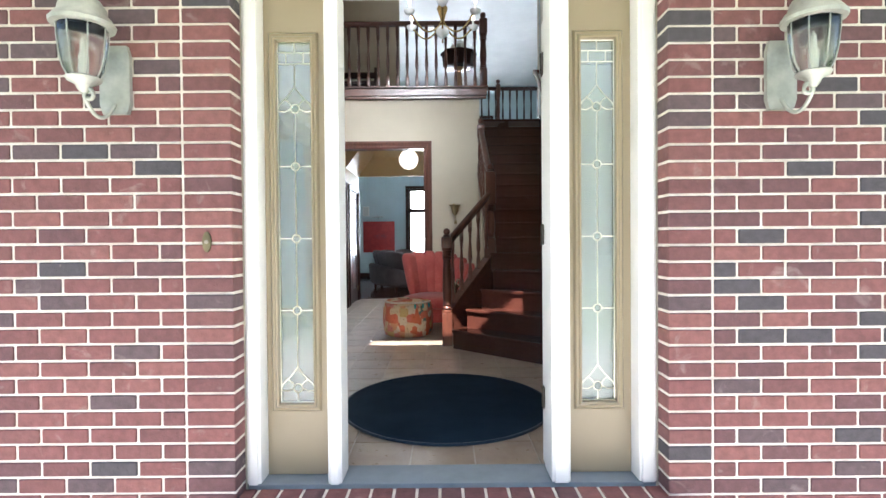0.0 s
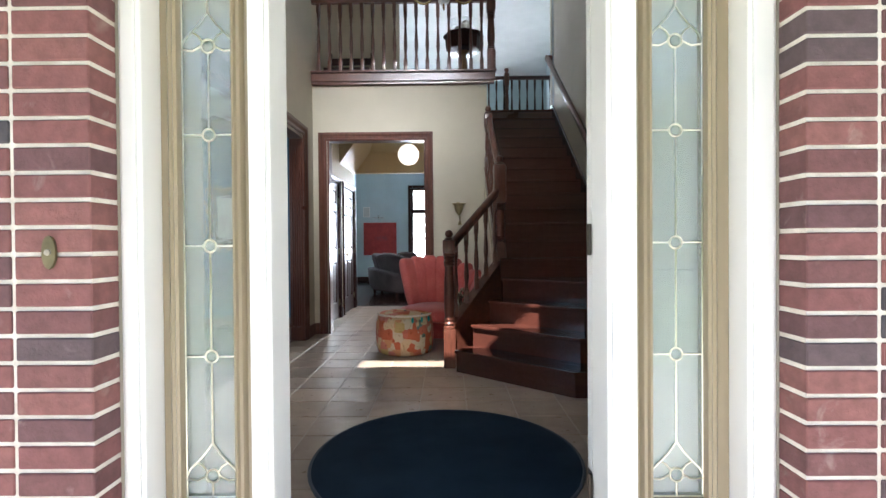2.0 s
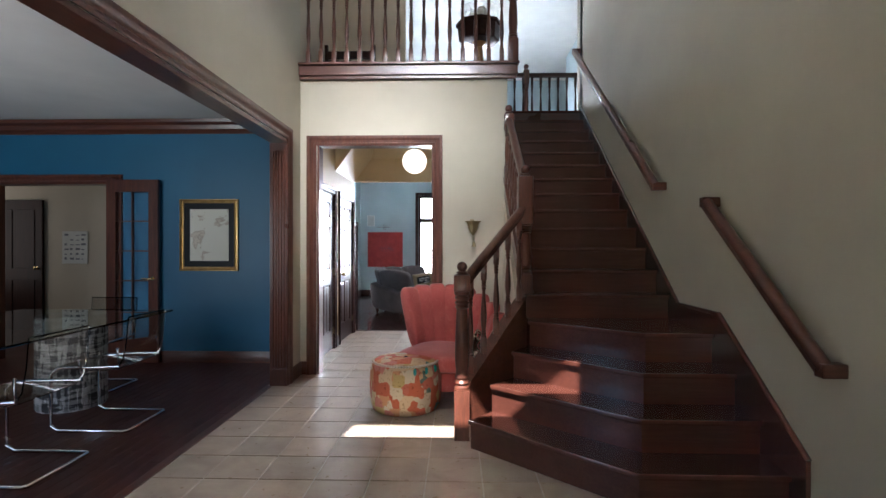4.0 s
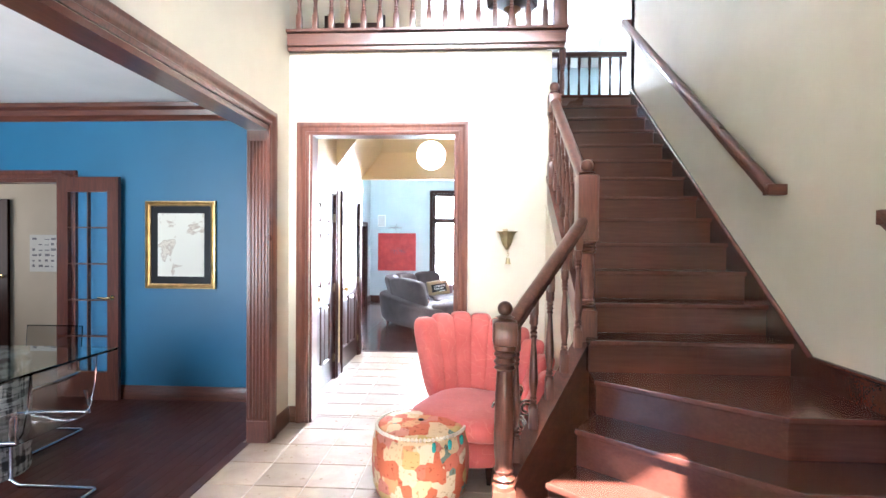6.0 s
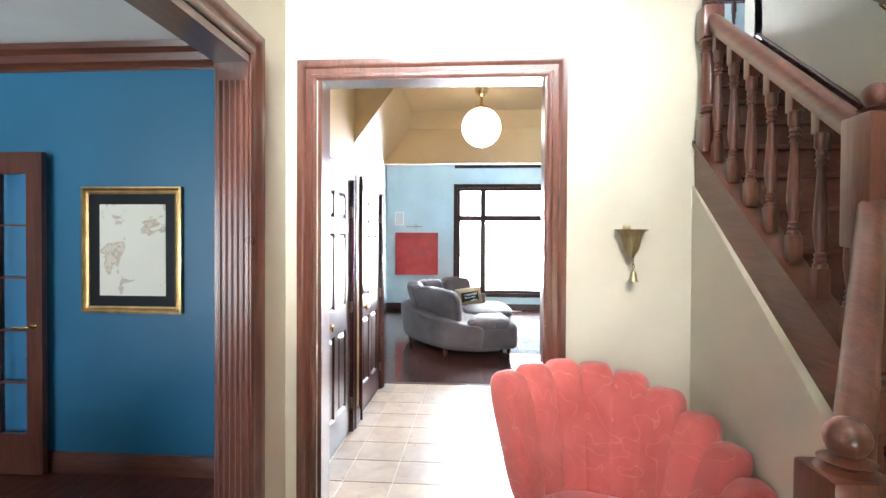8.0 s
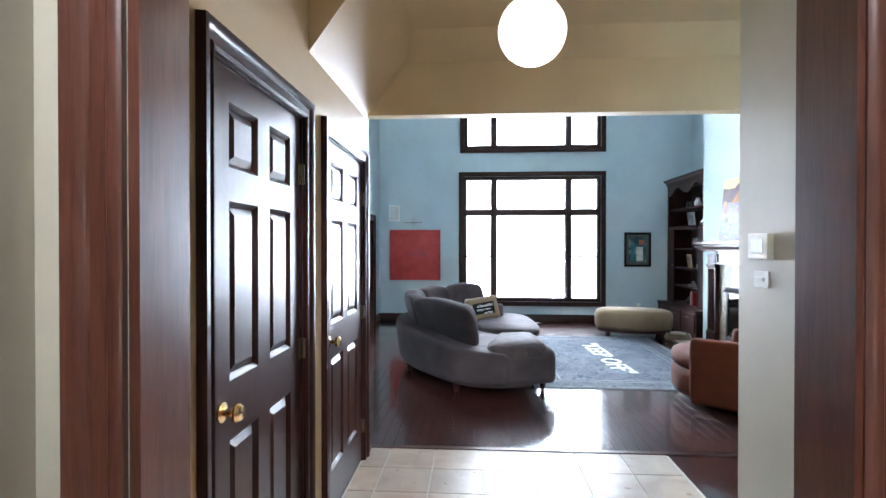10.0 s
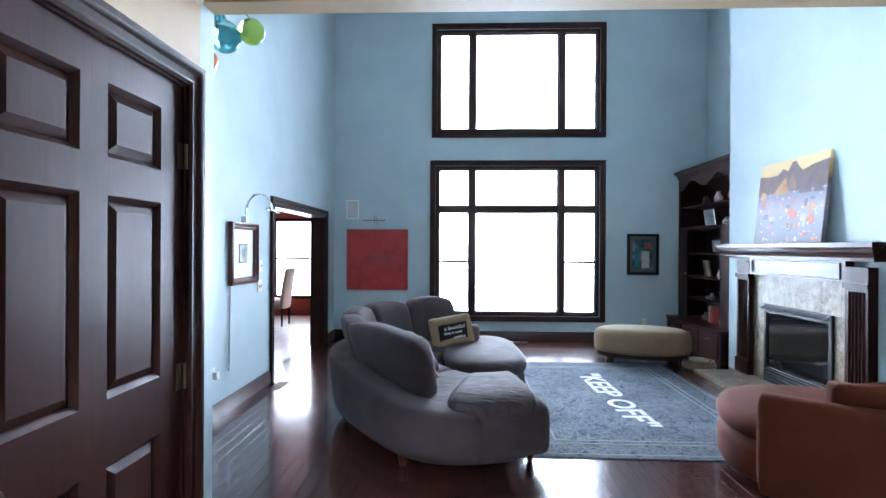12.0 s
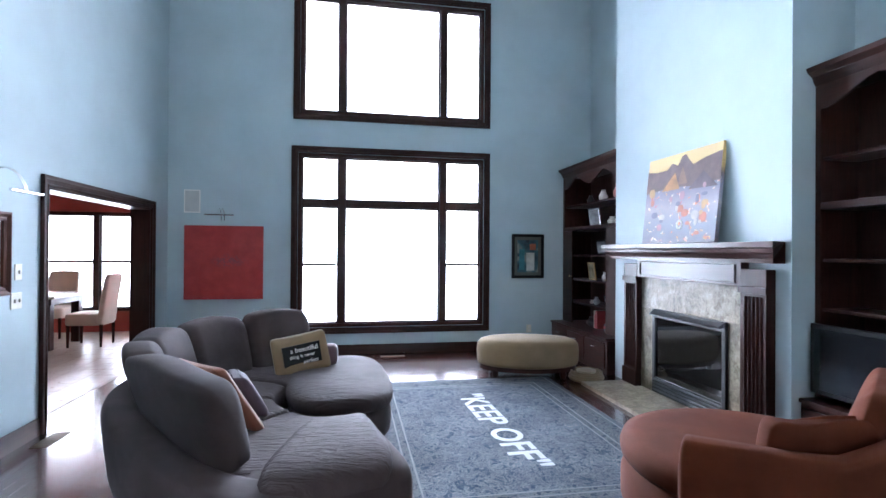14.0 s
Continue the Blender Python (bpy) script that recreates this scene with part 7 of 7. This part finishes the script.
fr2, at2 = framed("small_framed_picture", "small black framed street scene on pale blue wall", (0, -1, 0), (1, 0, 0), (2.325, LY - .001, 1.355), 0.485, 0.64, [(0.035, plain("dark_olive_mat", (0.10, 0.11, 0.09), 0.7), "mat"), (0.085, m.m, "print")], [M_BLACK], 0.04)
for (a0, a1, b0, b1), colr in (((-0.02, 0.10, -0.21, 0.05), (0.45, 0.45, 0.40)), ((0.03, 0.12, 0.09, 0.18), (0.35, 0.10, 0.05)), ((-0.13, -0.05, -0.2, 0.1), (0.04, 0.16, 0.19))):
    bm = bmesh.new()
    box(bm, 2.325 + a0, 2.325 + a1, LY - 0.0135, LY - 0.0095, 1.355 + b0, 1.355 + b1)
    part("painted_shape", bm, plain("print_tone", colr, 0.5, 0.3), fr2)
wall_plate("wall_socket", "white wall socket above the baseboard", (0, -1, 0), (2.35, LY, 0.30), 0.075, 0.115, 0.008, "socket", [("outlet", -0.015, 0.015, 0.012, 0.04, 0.003, M_WHITE), ("outlet", -0.015, 0.015, -0.04, -0.012, 0.003, M_WHITE)])

# left wall: framed picture, arched lamp, switches, cord
m = Mat("grey_etching", 0.5)
m.colour(m.ramp(m.noise(18, 5, m.coords()), [(0.35, (0.08, 0.08, 0.08)), (0.65, (0.4, 0.4, 0.38))]))
framed("framed_etching", "dark wood framed etching with a wide white mat", (1, 0, 0), (0, 1, 0), (LX + .001, 12.40, 1.378), 0.57, 0.565, [(0.05, M_WHITE, "mat"), (0.195, M_BLACK, "inner_frame"), (0.205, m.m, "print")], [M_WOODZ], 0.06, 0.045)
al = thing("arched_picture_lamp", "white arched picture lamp above the framed etching", "picture light", pose(LX, 12.4, 1.70))
bm = bmesh.new()
box(bm, LX + 0.001, LX + 0.05, 12.37, 12.43, 1.662, 1.72, 0.005)
part("mount", bm, M_WHITE, al)
for dy in (-0.012, 0.012):
    bm = bmesh.new()
    tube(bm, [(LX + 0.03 + 0.26 * (1 - math.cos(t)) / 2, 12.40 + dy, 1.72 + 0.20 * math.sin(t) + 0.02 * (1 - t / math.pi)) for t in [k * math.pi / 14 for k in range(14)]], 0.005, 6)
    part("arm", bm, M_CHROME, al, "", 60)
bm = bmesh.new()
tube(bm, [(LX + 0.29, 12.24, 1.775), (LX + 0.29, 12.56, 1.775)], 0.011, 8)
part("lamp_bar", bm, M_CHROME, al, "", 60)
bm = bmesh.new()
tube(bm, [(LX + 0.012, 12.14, 1.09), (LX + 0.012, 12.13, 0.8), (LX + 0.015, 12.12, 0.42), (LX + 0.02, 12.10, 0.36), (LX + 0.02, 12.08, 0.40), (LX + 0.012, 12.12, 0.75), (LX + 0.012, 12.135, 1.09)], 0.004, 6)
part("cord", bm, plain("grey_cord", (0.3, 0.31, 0.32), 0.5), al, "hanging grey power cord", 60)
wall_plate("light_switch", "white light switch beside the doorway", (1, 0, 0), (LX, 12.82, 1.247), 0.075, 0.115, 0.008, "switch", [("toggle", -0.006, 0.006, -0.012, 0.012, 0.012, M_PLAST)])
wall_plate("double_switch", "white double switch beside the doorway", (1, 0, 0), (LX, 12.80, 1.045), 0.115, 0.115, 0.008, "switch", [("toggle", a - 0.006, a + 0.006, -0.012, 0.012, 0.012, M_PLAST) for a in (-0.025, 0.025)])
wall_plate("wall_socket", "white wall socket with a plug-in adapter", (1, 0, 0), (LX, 11.84, 0.384), 0.075, 0.115, 0.008, "socket", [("adapter", -0.025, 0.025, -0.03, 0.03, 0.045, M_WHITE)])

# hanging glass balls
gb = thing("glass_ball_cluster", "cluster of coloured glass balls hanging on a cord", "hanging ornament", pose(-1.78, 10.40, 2.45))
bm = bmesh.new()
tube(bm, [(0, 0, 0.12), (0, 0, TOP - 2.452)], 0.0025, 5)
local("cord", bm, M_BLACK, gb)
for (x, y, z, r), colr in (((0.02, 0.02, 0.10, 0.085), (0.25, 0.55, 0.50)), ((0.14, 0.08, 0.15, 0.07), (0.45, 0.62, 0.12)), ((-0.05, -0.06, -0.06, 0.07), (0.85, 0.13, 0.01)), ((-0.08, 0.1, 0.2, 0.08), (0.12, 0.4, 0.5))):
    bm = bmesh.new()
    puff(bm, x, y, z, r, r, r, 1.0, 0, 28, 18)
    ball = local("ball", bm, clear_glass("tinted_glass_%d" % int(r * 1000 + x * 1e4), colr, 0.03), gb, "", 80)
    bm = bmesh.new()
    tube(bm, [(x, y, z + r - 0.002), (x * 0.5, y * 0.5, z + r + 0.05), (0, 0, max(0.3, z + r + 0.12))], 0.002, 5)
    sub("string", bm, M_BLACK, ball)

# ---- breakfast room things ----
tb = thing("breakfast_table", "dark wood breakfast table with turned-square legs", "table", pose(-4.95, 17.0, 0))
bm = bmesh.new()
box(bm, -5.75, -4.2, 16.5, 17.5, 0.72, 0.76, 0.008)
part("tabletop", bm, wood("pale_table_top", (0.28, 0.2, 0.13), (0.45, 0.34, 0.24), "x", 0.2), tb)
bm = bmesh.new()
box(bm, -5.68, -4.27, 16.57, 17.43, 0.63, 0.718, 0.004)
part("apron", bm, M_DARKX, tb)
for x in (-5.62, -4.34):
    for y in (16.62, 17.38):
        bm = bmesh.new()
        box(bm, x - 0.055, x + 0.055, y - 0.055, y + 0.055, 0.0, 0.63, 0.006)
        part("leg", bm, M_DARKZ, tb)
M_SLIP = cloth("cream_slipcover", (0.62, 0.57, 0.48), 0.9, 300, 0.06)


def slip_chair(x, y, rot):
    c = thing("slipcovered_chair", "cream slipcovered dining chair with dark legs", "chair", pose(x, y, 0, 0, 0, rot), "breakfast chairs")
    bm = bmesh.new()
    puff(bm, 0, 0, 0.40, 0.24, 0.24, 0.09, 0.25)
    local("seat", bm, M_SLIP, c, "", 60)
    bm = bmesh.new()
    rounded(bm, lambda a, b, d: (-0.22 - 0.10 * ((d + 1) / 2) ** 1.4 + a * 0.035, b * 0.235 * (1 - 0.08 * (d + 1) / 2), 0.68 + d * 0.37), 0.2, 28, 16)
    local("backrest", bm, M_SLIP, c, "", 60)
    for sx in (-0.2, 0.2):
        for sy in (-0.19, 0.19):
            bm = bmesh.new()
            lathe(bm, [(0.016, 0), (0.026, 0.33)], (sx + (-0.03 if sx < 0 else 0.0), sy, 0), 8)
            local("leg", bm, M_DARKZ, c, "", 40)


slip_chair(-3.98, 17.0, 180)
slip_chair(-4.9, 17.85, 270)
slip_chair(-4.75, 16.15, 90)
slip_chair(-5.5, 17.85, 270)

# ---- bricks ----


def piece(sx, sy, sz, bevel):
    """A shared block mesh, centred, with worn edges."""
    bm = bmesh.new()
    box(bm, -sx / 2, sx / 2, -sy / 2, sy / 2, -sz / 2, sz / 2)
    if bevel:
        bmesh.ops.bevel(bm, geom=list(bm.edges), offset=bevel, segments=1, affect="EDGES")
    return finish(bm)


m = Mat("clinker_brick", 0.85)
v = m.coords()
info = m.t.nodes.new("ShaderNodeObjectInfo")
loc = m.t.nodes.new("ShaderNodeVectorMath")
loc.operation = "ADD"
m.link(v, loc.inputs[0])
m.link(info.outputs["Location"], loc.inputs[1])
tone = m.ramp(info.outputs["Random"], [(0.0, (0.18, 0.072, 0.068)), (0.18, (0.215, 0.09, 0.08)), (0.34, (0.15, 0.064, 0.062)), (0.5, (0.195, 0.078, 0.072)), (0.64, (0.125, 0.06, 0.062)), (0.76, (0.175, 0.074, 0.068)), (0.84, (0.07, 0.062, 0.068)), (0.93, (0.10, 0.068, 0.072))])
tone.node.color_ramp.interpolation = "CONSTANT"
pit = m.noise(26, 6, loc.outputs[0])
c = m.mix(0.5, tone, m.ramp(pit, [(0.3, (0.45, 0.42, 0.42)), (0.7, (1.25, 1.2, 1.2))]), "MULTIPLY")
smear = m.ramp(m.noise(9, 5, loc.outputs[0], 0.8), [(0.62, (0, 0, 0)), (0.75, (0.35, 0.35, 0.35))])
m.colour(m.mix(smear, c, (0.42, 0.34, 0.30)))
m.bump(pit, 0.5, 0.006)
m.bump(m.noise(120, 3, loc.outputs[0]), 0.4, 0.003)
M_BRICK = m.m
m = Mat("pale_mortar", 0.95)
v = m.coords()
m.colour(m.ramp(m.noise(14, 6, v), [(0.3, (0.56, 0.50, 0.43)), (0.7, (0.78, 0.73, 0.65))]))
m.bump(m.noise(90, 4, v), 0.6, 0.006)
M_MORTAR = m.m

BL, BH, J = 0.193, 0.0590, 0.0112
COURSE = BH + J
meshes = {}


def brick_mesh(l, d):
    key = (round(l, 3), round(d, 3))
    if key not in meshes:
        meshes[key] = piece(l, d, BH, 0.0035)
        meshes[key].materials.append(M_BRICK)
    return meshes[key]


def put(owner, name, mesh, x, y, z, rz=0.0, rx=0.0):
    ob = new(name, mesh)
    ob.parent = owner
    ob.matrix_basis = pose(x, y, z, rx, 0, rz)
    return ob


def brick_wall(name, x_edge, direction, x_far, label):
    """Running bond that ends in a stacked column of full bricks at the entrance."""
    bm = bmesh.new()
    a, b = sorted((x_edge, x_far))
    if direction < 0:
        box(bm, a, b - 0.003, 2.197, 2.299, -0.4, 2.45)
    else:
        box(bm, a + 0.003, b, 2.197, 2.299, -0.4, 2.45)
    w = structure(name, bm, M_MORTAR, label)
    random.seed(3 if direction < 0 else 4)
    n = 37
    for r in range(n):
        z = (-0.188 if direction < 0 else -0.212) + r * COURSE + BH / 2
        q = 0.200 if direction < 0 else 0.181
        xc = x_edge + direction * q / 2
        put(w, "brick", brick_mesh(q, 0.11), xc, 2.245 + random.uniform(-0.001, 0.001), z, random.uniform(-0.2, 0.2))
        x = x_edge + direction * (q + J)
        if r % 2 == (1 if direction < 0 else 0):
            l = BL / 2 - J / 2
            put(w, "brick", brick_mesh(l, 0.09), x + direction * l / 2, 2.236 + random.uniform(-0.0015, 0.0015), z)
            x += direction * (l + J)
        while abs(x - x_edge) < abs(x_far - x_edge) - BL:
            put(w, "brick", brick_mesh(BL, 0.09), x + direction * BL / 2, 2.236 + random.uniform(-0.0015, 0.0015), z + random.uniform(-0.0008, 0.0008), random.uniform(-0.25, 0.25), 0)
            x += direction * (BL + J)
    return w


set_in_entrance(brick_wall("wall_brick_left", -0.757, -1, -2.35, "red and dark clinker brick wall with pale mortar"),
                brick_wall("wall_brick_right", 1.066, 1, 2.65, "red and dark clinker brick wall with pale mortar"))
bm = bmesh.new()
box(bm, -0.79, 1.10, 2.05, 2.296, -0.17, -0.022)
rowl = structure("threshold_bed", bm, M_MORTAR, "rowlock brick threshold below the sill", "threshold")
rowm = piece(0.0865, 0.215, 0.06, 0.004)
rowm.materials.append(M_BRICK)
for k in range(19):
    put(rowl, "brick", rowm, -0.745 + k * 0.0995, 2.186, -0.046, random.uniform(-0.4, 0.4))
set_in_entrance(rowl)

# ---- floor tiles ----
m = Mat("beige_ceramic_tile", 0.32)
v = m.coords()
info = m.t.nodes.new("ShaderNodeObjectInfo")
loc = m.t.nodes.new("ShaderNodeVectorMath")
loc.operation = "ADD"
m.link(v, loc.inputs[0])
m.link(info.outputs["Location"], loc.inputs[1])
cl = m.ramp(m.noise(5, 6, loc.outputs[0], 0.6), [(0.3, (0.30, 0.225, 0.165)), (0.7, (0.42, 0.335, 0.26))])
rnd = m.ramp(info.outputs["Random"], [(0.0, (0.86, 0.86, 0.86)), (1.0, (1.1, 1.08, 1.05))])
m.colour(m.mix(1.0, cl, rnd, "MULTIPLY"))
m.rough(m.noise(18, 5, loc.outputs[0]), 0.22, 0.38)
m.bump(m.noise(30, 4, loc.outputs[0]), 0.12, 0.003)
M_TILE = m.m
T, G = 0.3165, 0.007
tile_me = piece(T - G, T - G, 0.012, 0.002)
tile_me.materials.append(M_TILE)
cut = {}


def tiles(owner, x0, x1, y0, y1, ox, oy, skip=None):
    i0, i1 = math.floor((x0 - ox) / T), math.ceil((x1 - ox) / T)
    j0, j1 = math.floor((y0 - oy) / T), math.ceil((y1 - oy) / T)
    for i in range(i0, i1):
        for j in range(j0, j1):
            a, b = max(x0, ox + i * T + G / 2), min(x1, ox + (i + 1) * T - G / 2)
            c, d = max(y0, oy + j * T + G / 2), min(y1, oy + (j + 1) * T - G / 2)
            if b - a < 0.02 or d - c < 0.02 or (skip and skip((a + b) / 2, (c + d) / 2)):
                continue
            key = (round(b - a, 3), round(d - c, 3))
            if key not in cut:
                cut[key] = piece(b - a, d - c, 0.012, 0.0015)
                cut[key].materials.append(M_TILE)
            put(owner, "tile", cut[key], (a + b) / 2, (c + d) / 2, -0.006)


tiles(floor_tile, -1.65, 1.86, 2.335, 7.13, -0.025, 4.33, lambda x, y: x > 0.95 and y > 4.75 or x > 0.6 and y > 5.8)
tiles(floor_tile, HX0, HX1, 7.135, 9.70, -0.025, 4.33)
bm = bmesh.new()
box(bm, HX0 + 0.001, 3.2, 9.702, 9.748, -0.01, 0.006, 0.004)
structure("floor_threshold", bm, M_DARKX, "dark wood strip between tile and plank floor", "trim")
bm = bmesh.new()
box(bm, -1.652, -1.59, 3.24, 6.54, -0.01, 0.005, 0.003)
structure("floor_threshold_dining", bm, M_WOODY, "wood strip between tile and dining floor", "trim")
fb = bpy.data.objects["floor_breakfast"]
bm = bmesh.new()
for i in range(16):
    for j in range(27):
        a, c = -7.5 + i * T, 9.95 + j * T
        if a + T - G < -2.74 or c > 15.99:
            box(bm, a, a + T - G, c, c + T - G, -0.01, 0.0)
tl = part("tiles", bm, M_TILE, fb)
tagged(tl, "beige ceramic tiles of the breakfast room", "", "", "stuff")

# ---- floor boards ----
fg = bpy.data.objects["floor_great"]
BW = 0.083
random.seed(21)
board = {}
far = bmesh.new()
count = 0
nb = int((3.29 - LX) / BW)
for i in range(nb):
    x = LX + 0.002 + i * BW
    y = 9.75 - random.uniform(0, 1.0)
    while y < LY:
        l = random.choice((0.9, 1.2, 1.5, 1.8))
        a, b = max(y, 9.75), min(y + l, LY)
        if b - a > 0.05:
            near = -2.4 < x < 2.3 and a < 13.4 and count < 290
            if near:
                key = round(b - a, 2)
                if key not in board:
                    board[key] = piece(BW - 0.0016, b - a - 0.0016, 0.006, 0.0008)
                    board[key].materials.append(M_PLANK)
                put(fg, "plank", board[key], x + BW / 2, (a + b) / 2, -0.0015 + random.uniform(-0.0001, 0.0001))
                count += 1
            else:
                box(far, x, x + BW - 0.0018, a, b - 0.002, -0.004, 0.0015)
        y += l
tagged(part("planks", far, M_PLANK, fg), "dark walnut floor boards", "", "", "stuff")
fdn = bpy.data.objects["floor_dining"]
board = {}
for i in range(int(4.8 / BW)):
    x = -1.655 - (i + 1) * BW
    y = 2.6 - random.uniform(0, 1)
    while y < 7.47:
        l = random.choice((0.9, 1.2, 1.5, 1.8))
        a, b = max(y, 2.6), min(y + l, 7.47)
        if b - a > 0.05:
            key = round(b - a, 2)
            if key not in board:
                board[key] = piece(BW - 0.0018, b - a - 0.002, 0.006, 0.0008)
                board[key].materials.append(M_DINEPLANK)
            put(fdn, "plank", board[key], x + BW / 2, (a + b) / 2, -0.0015)
        y += l
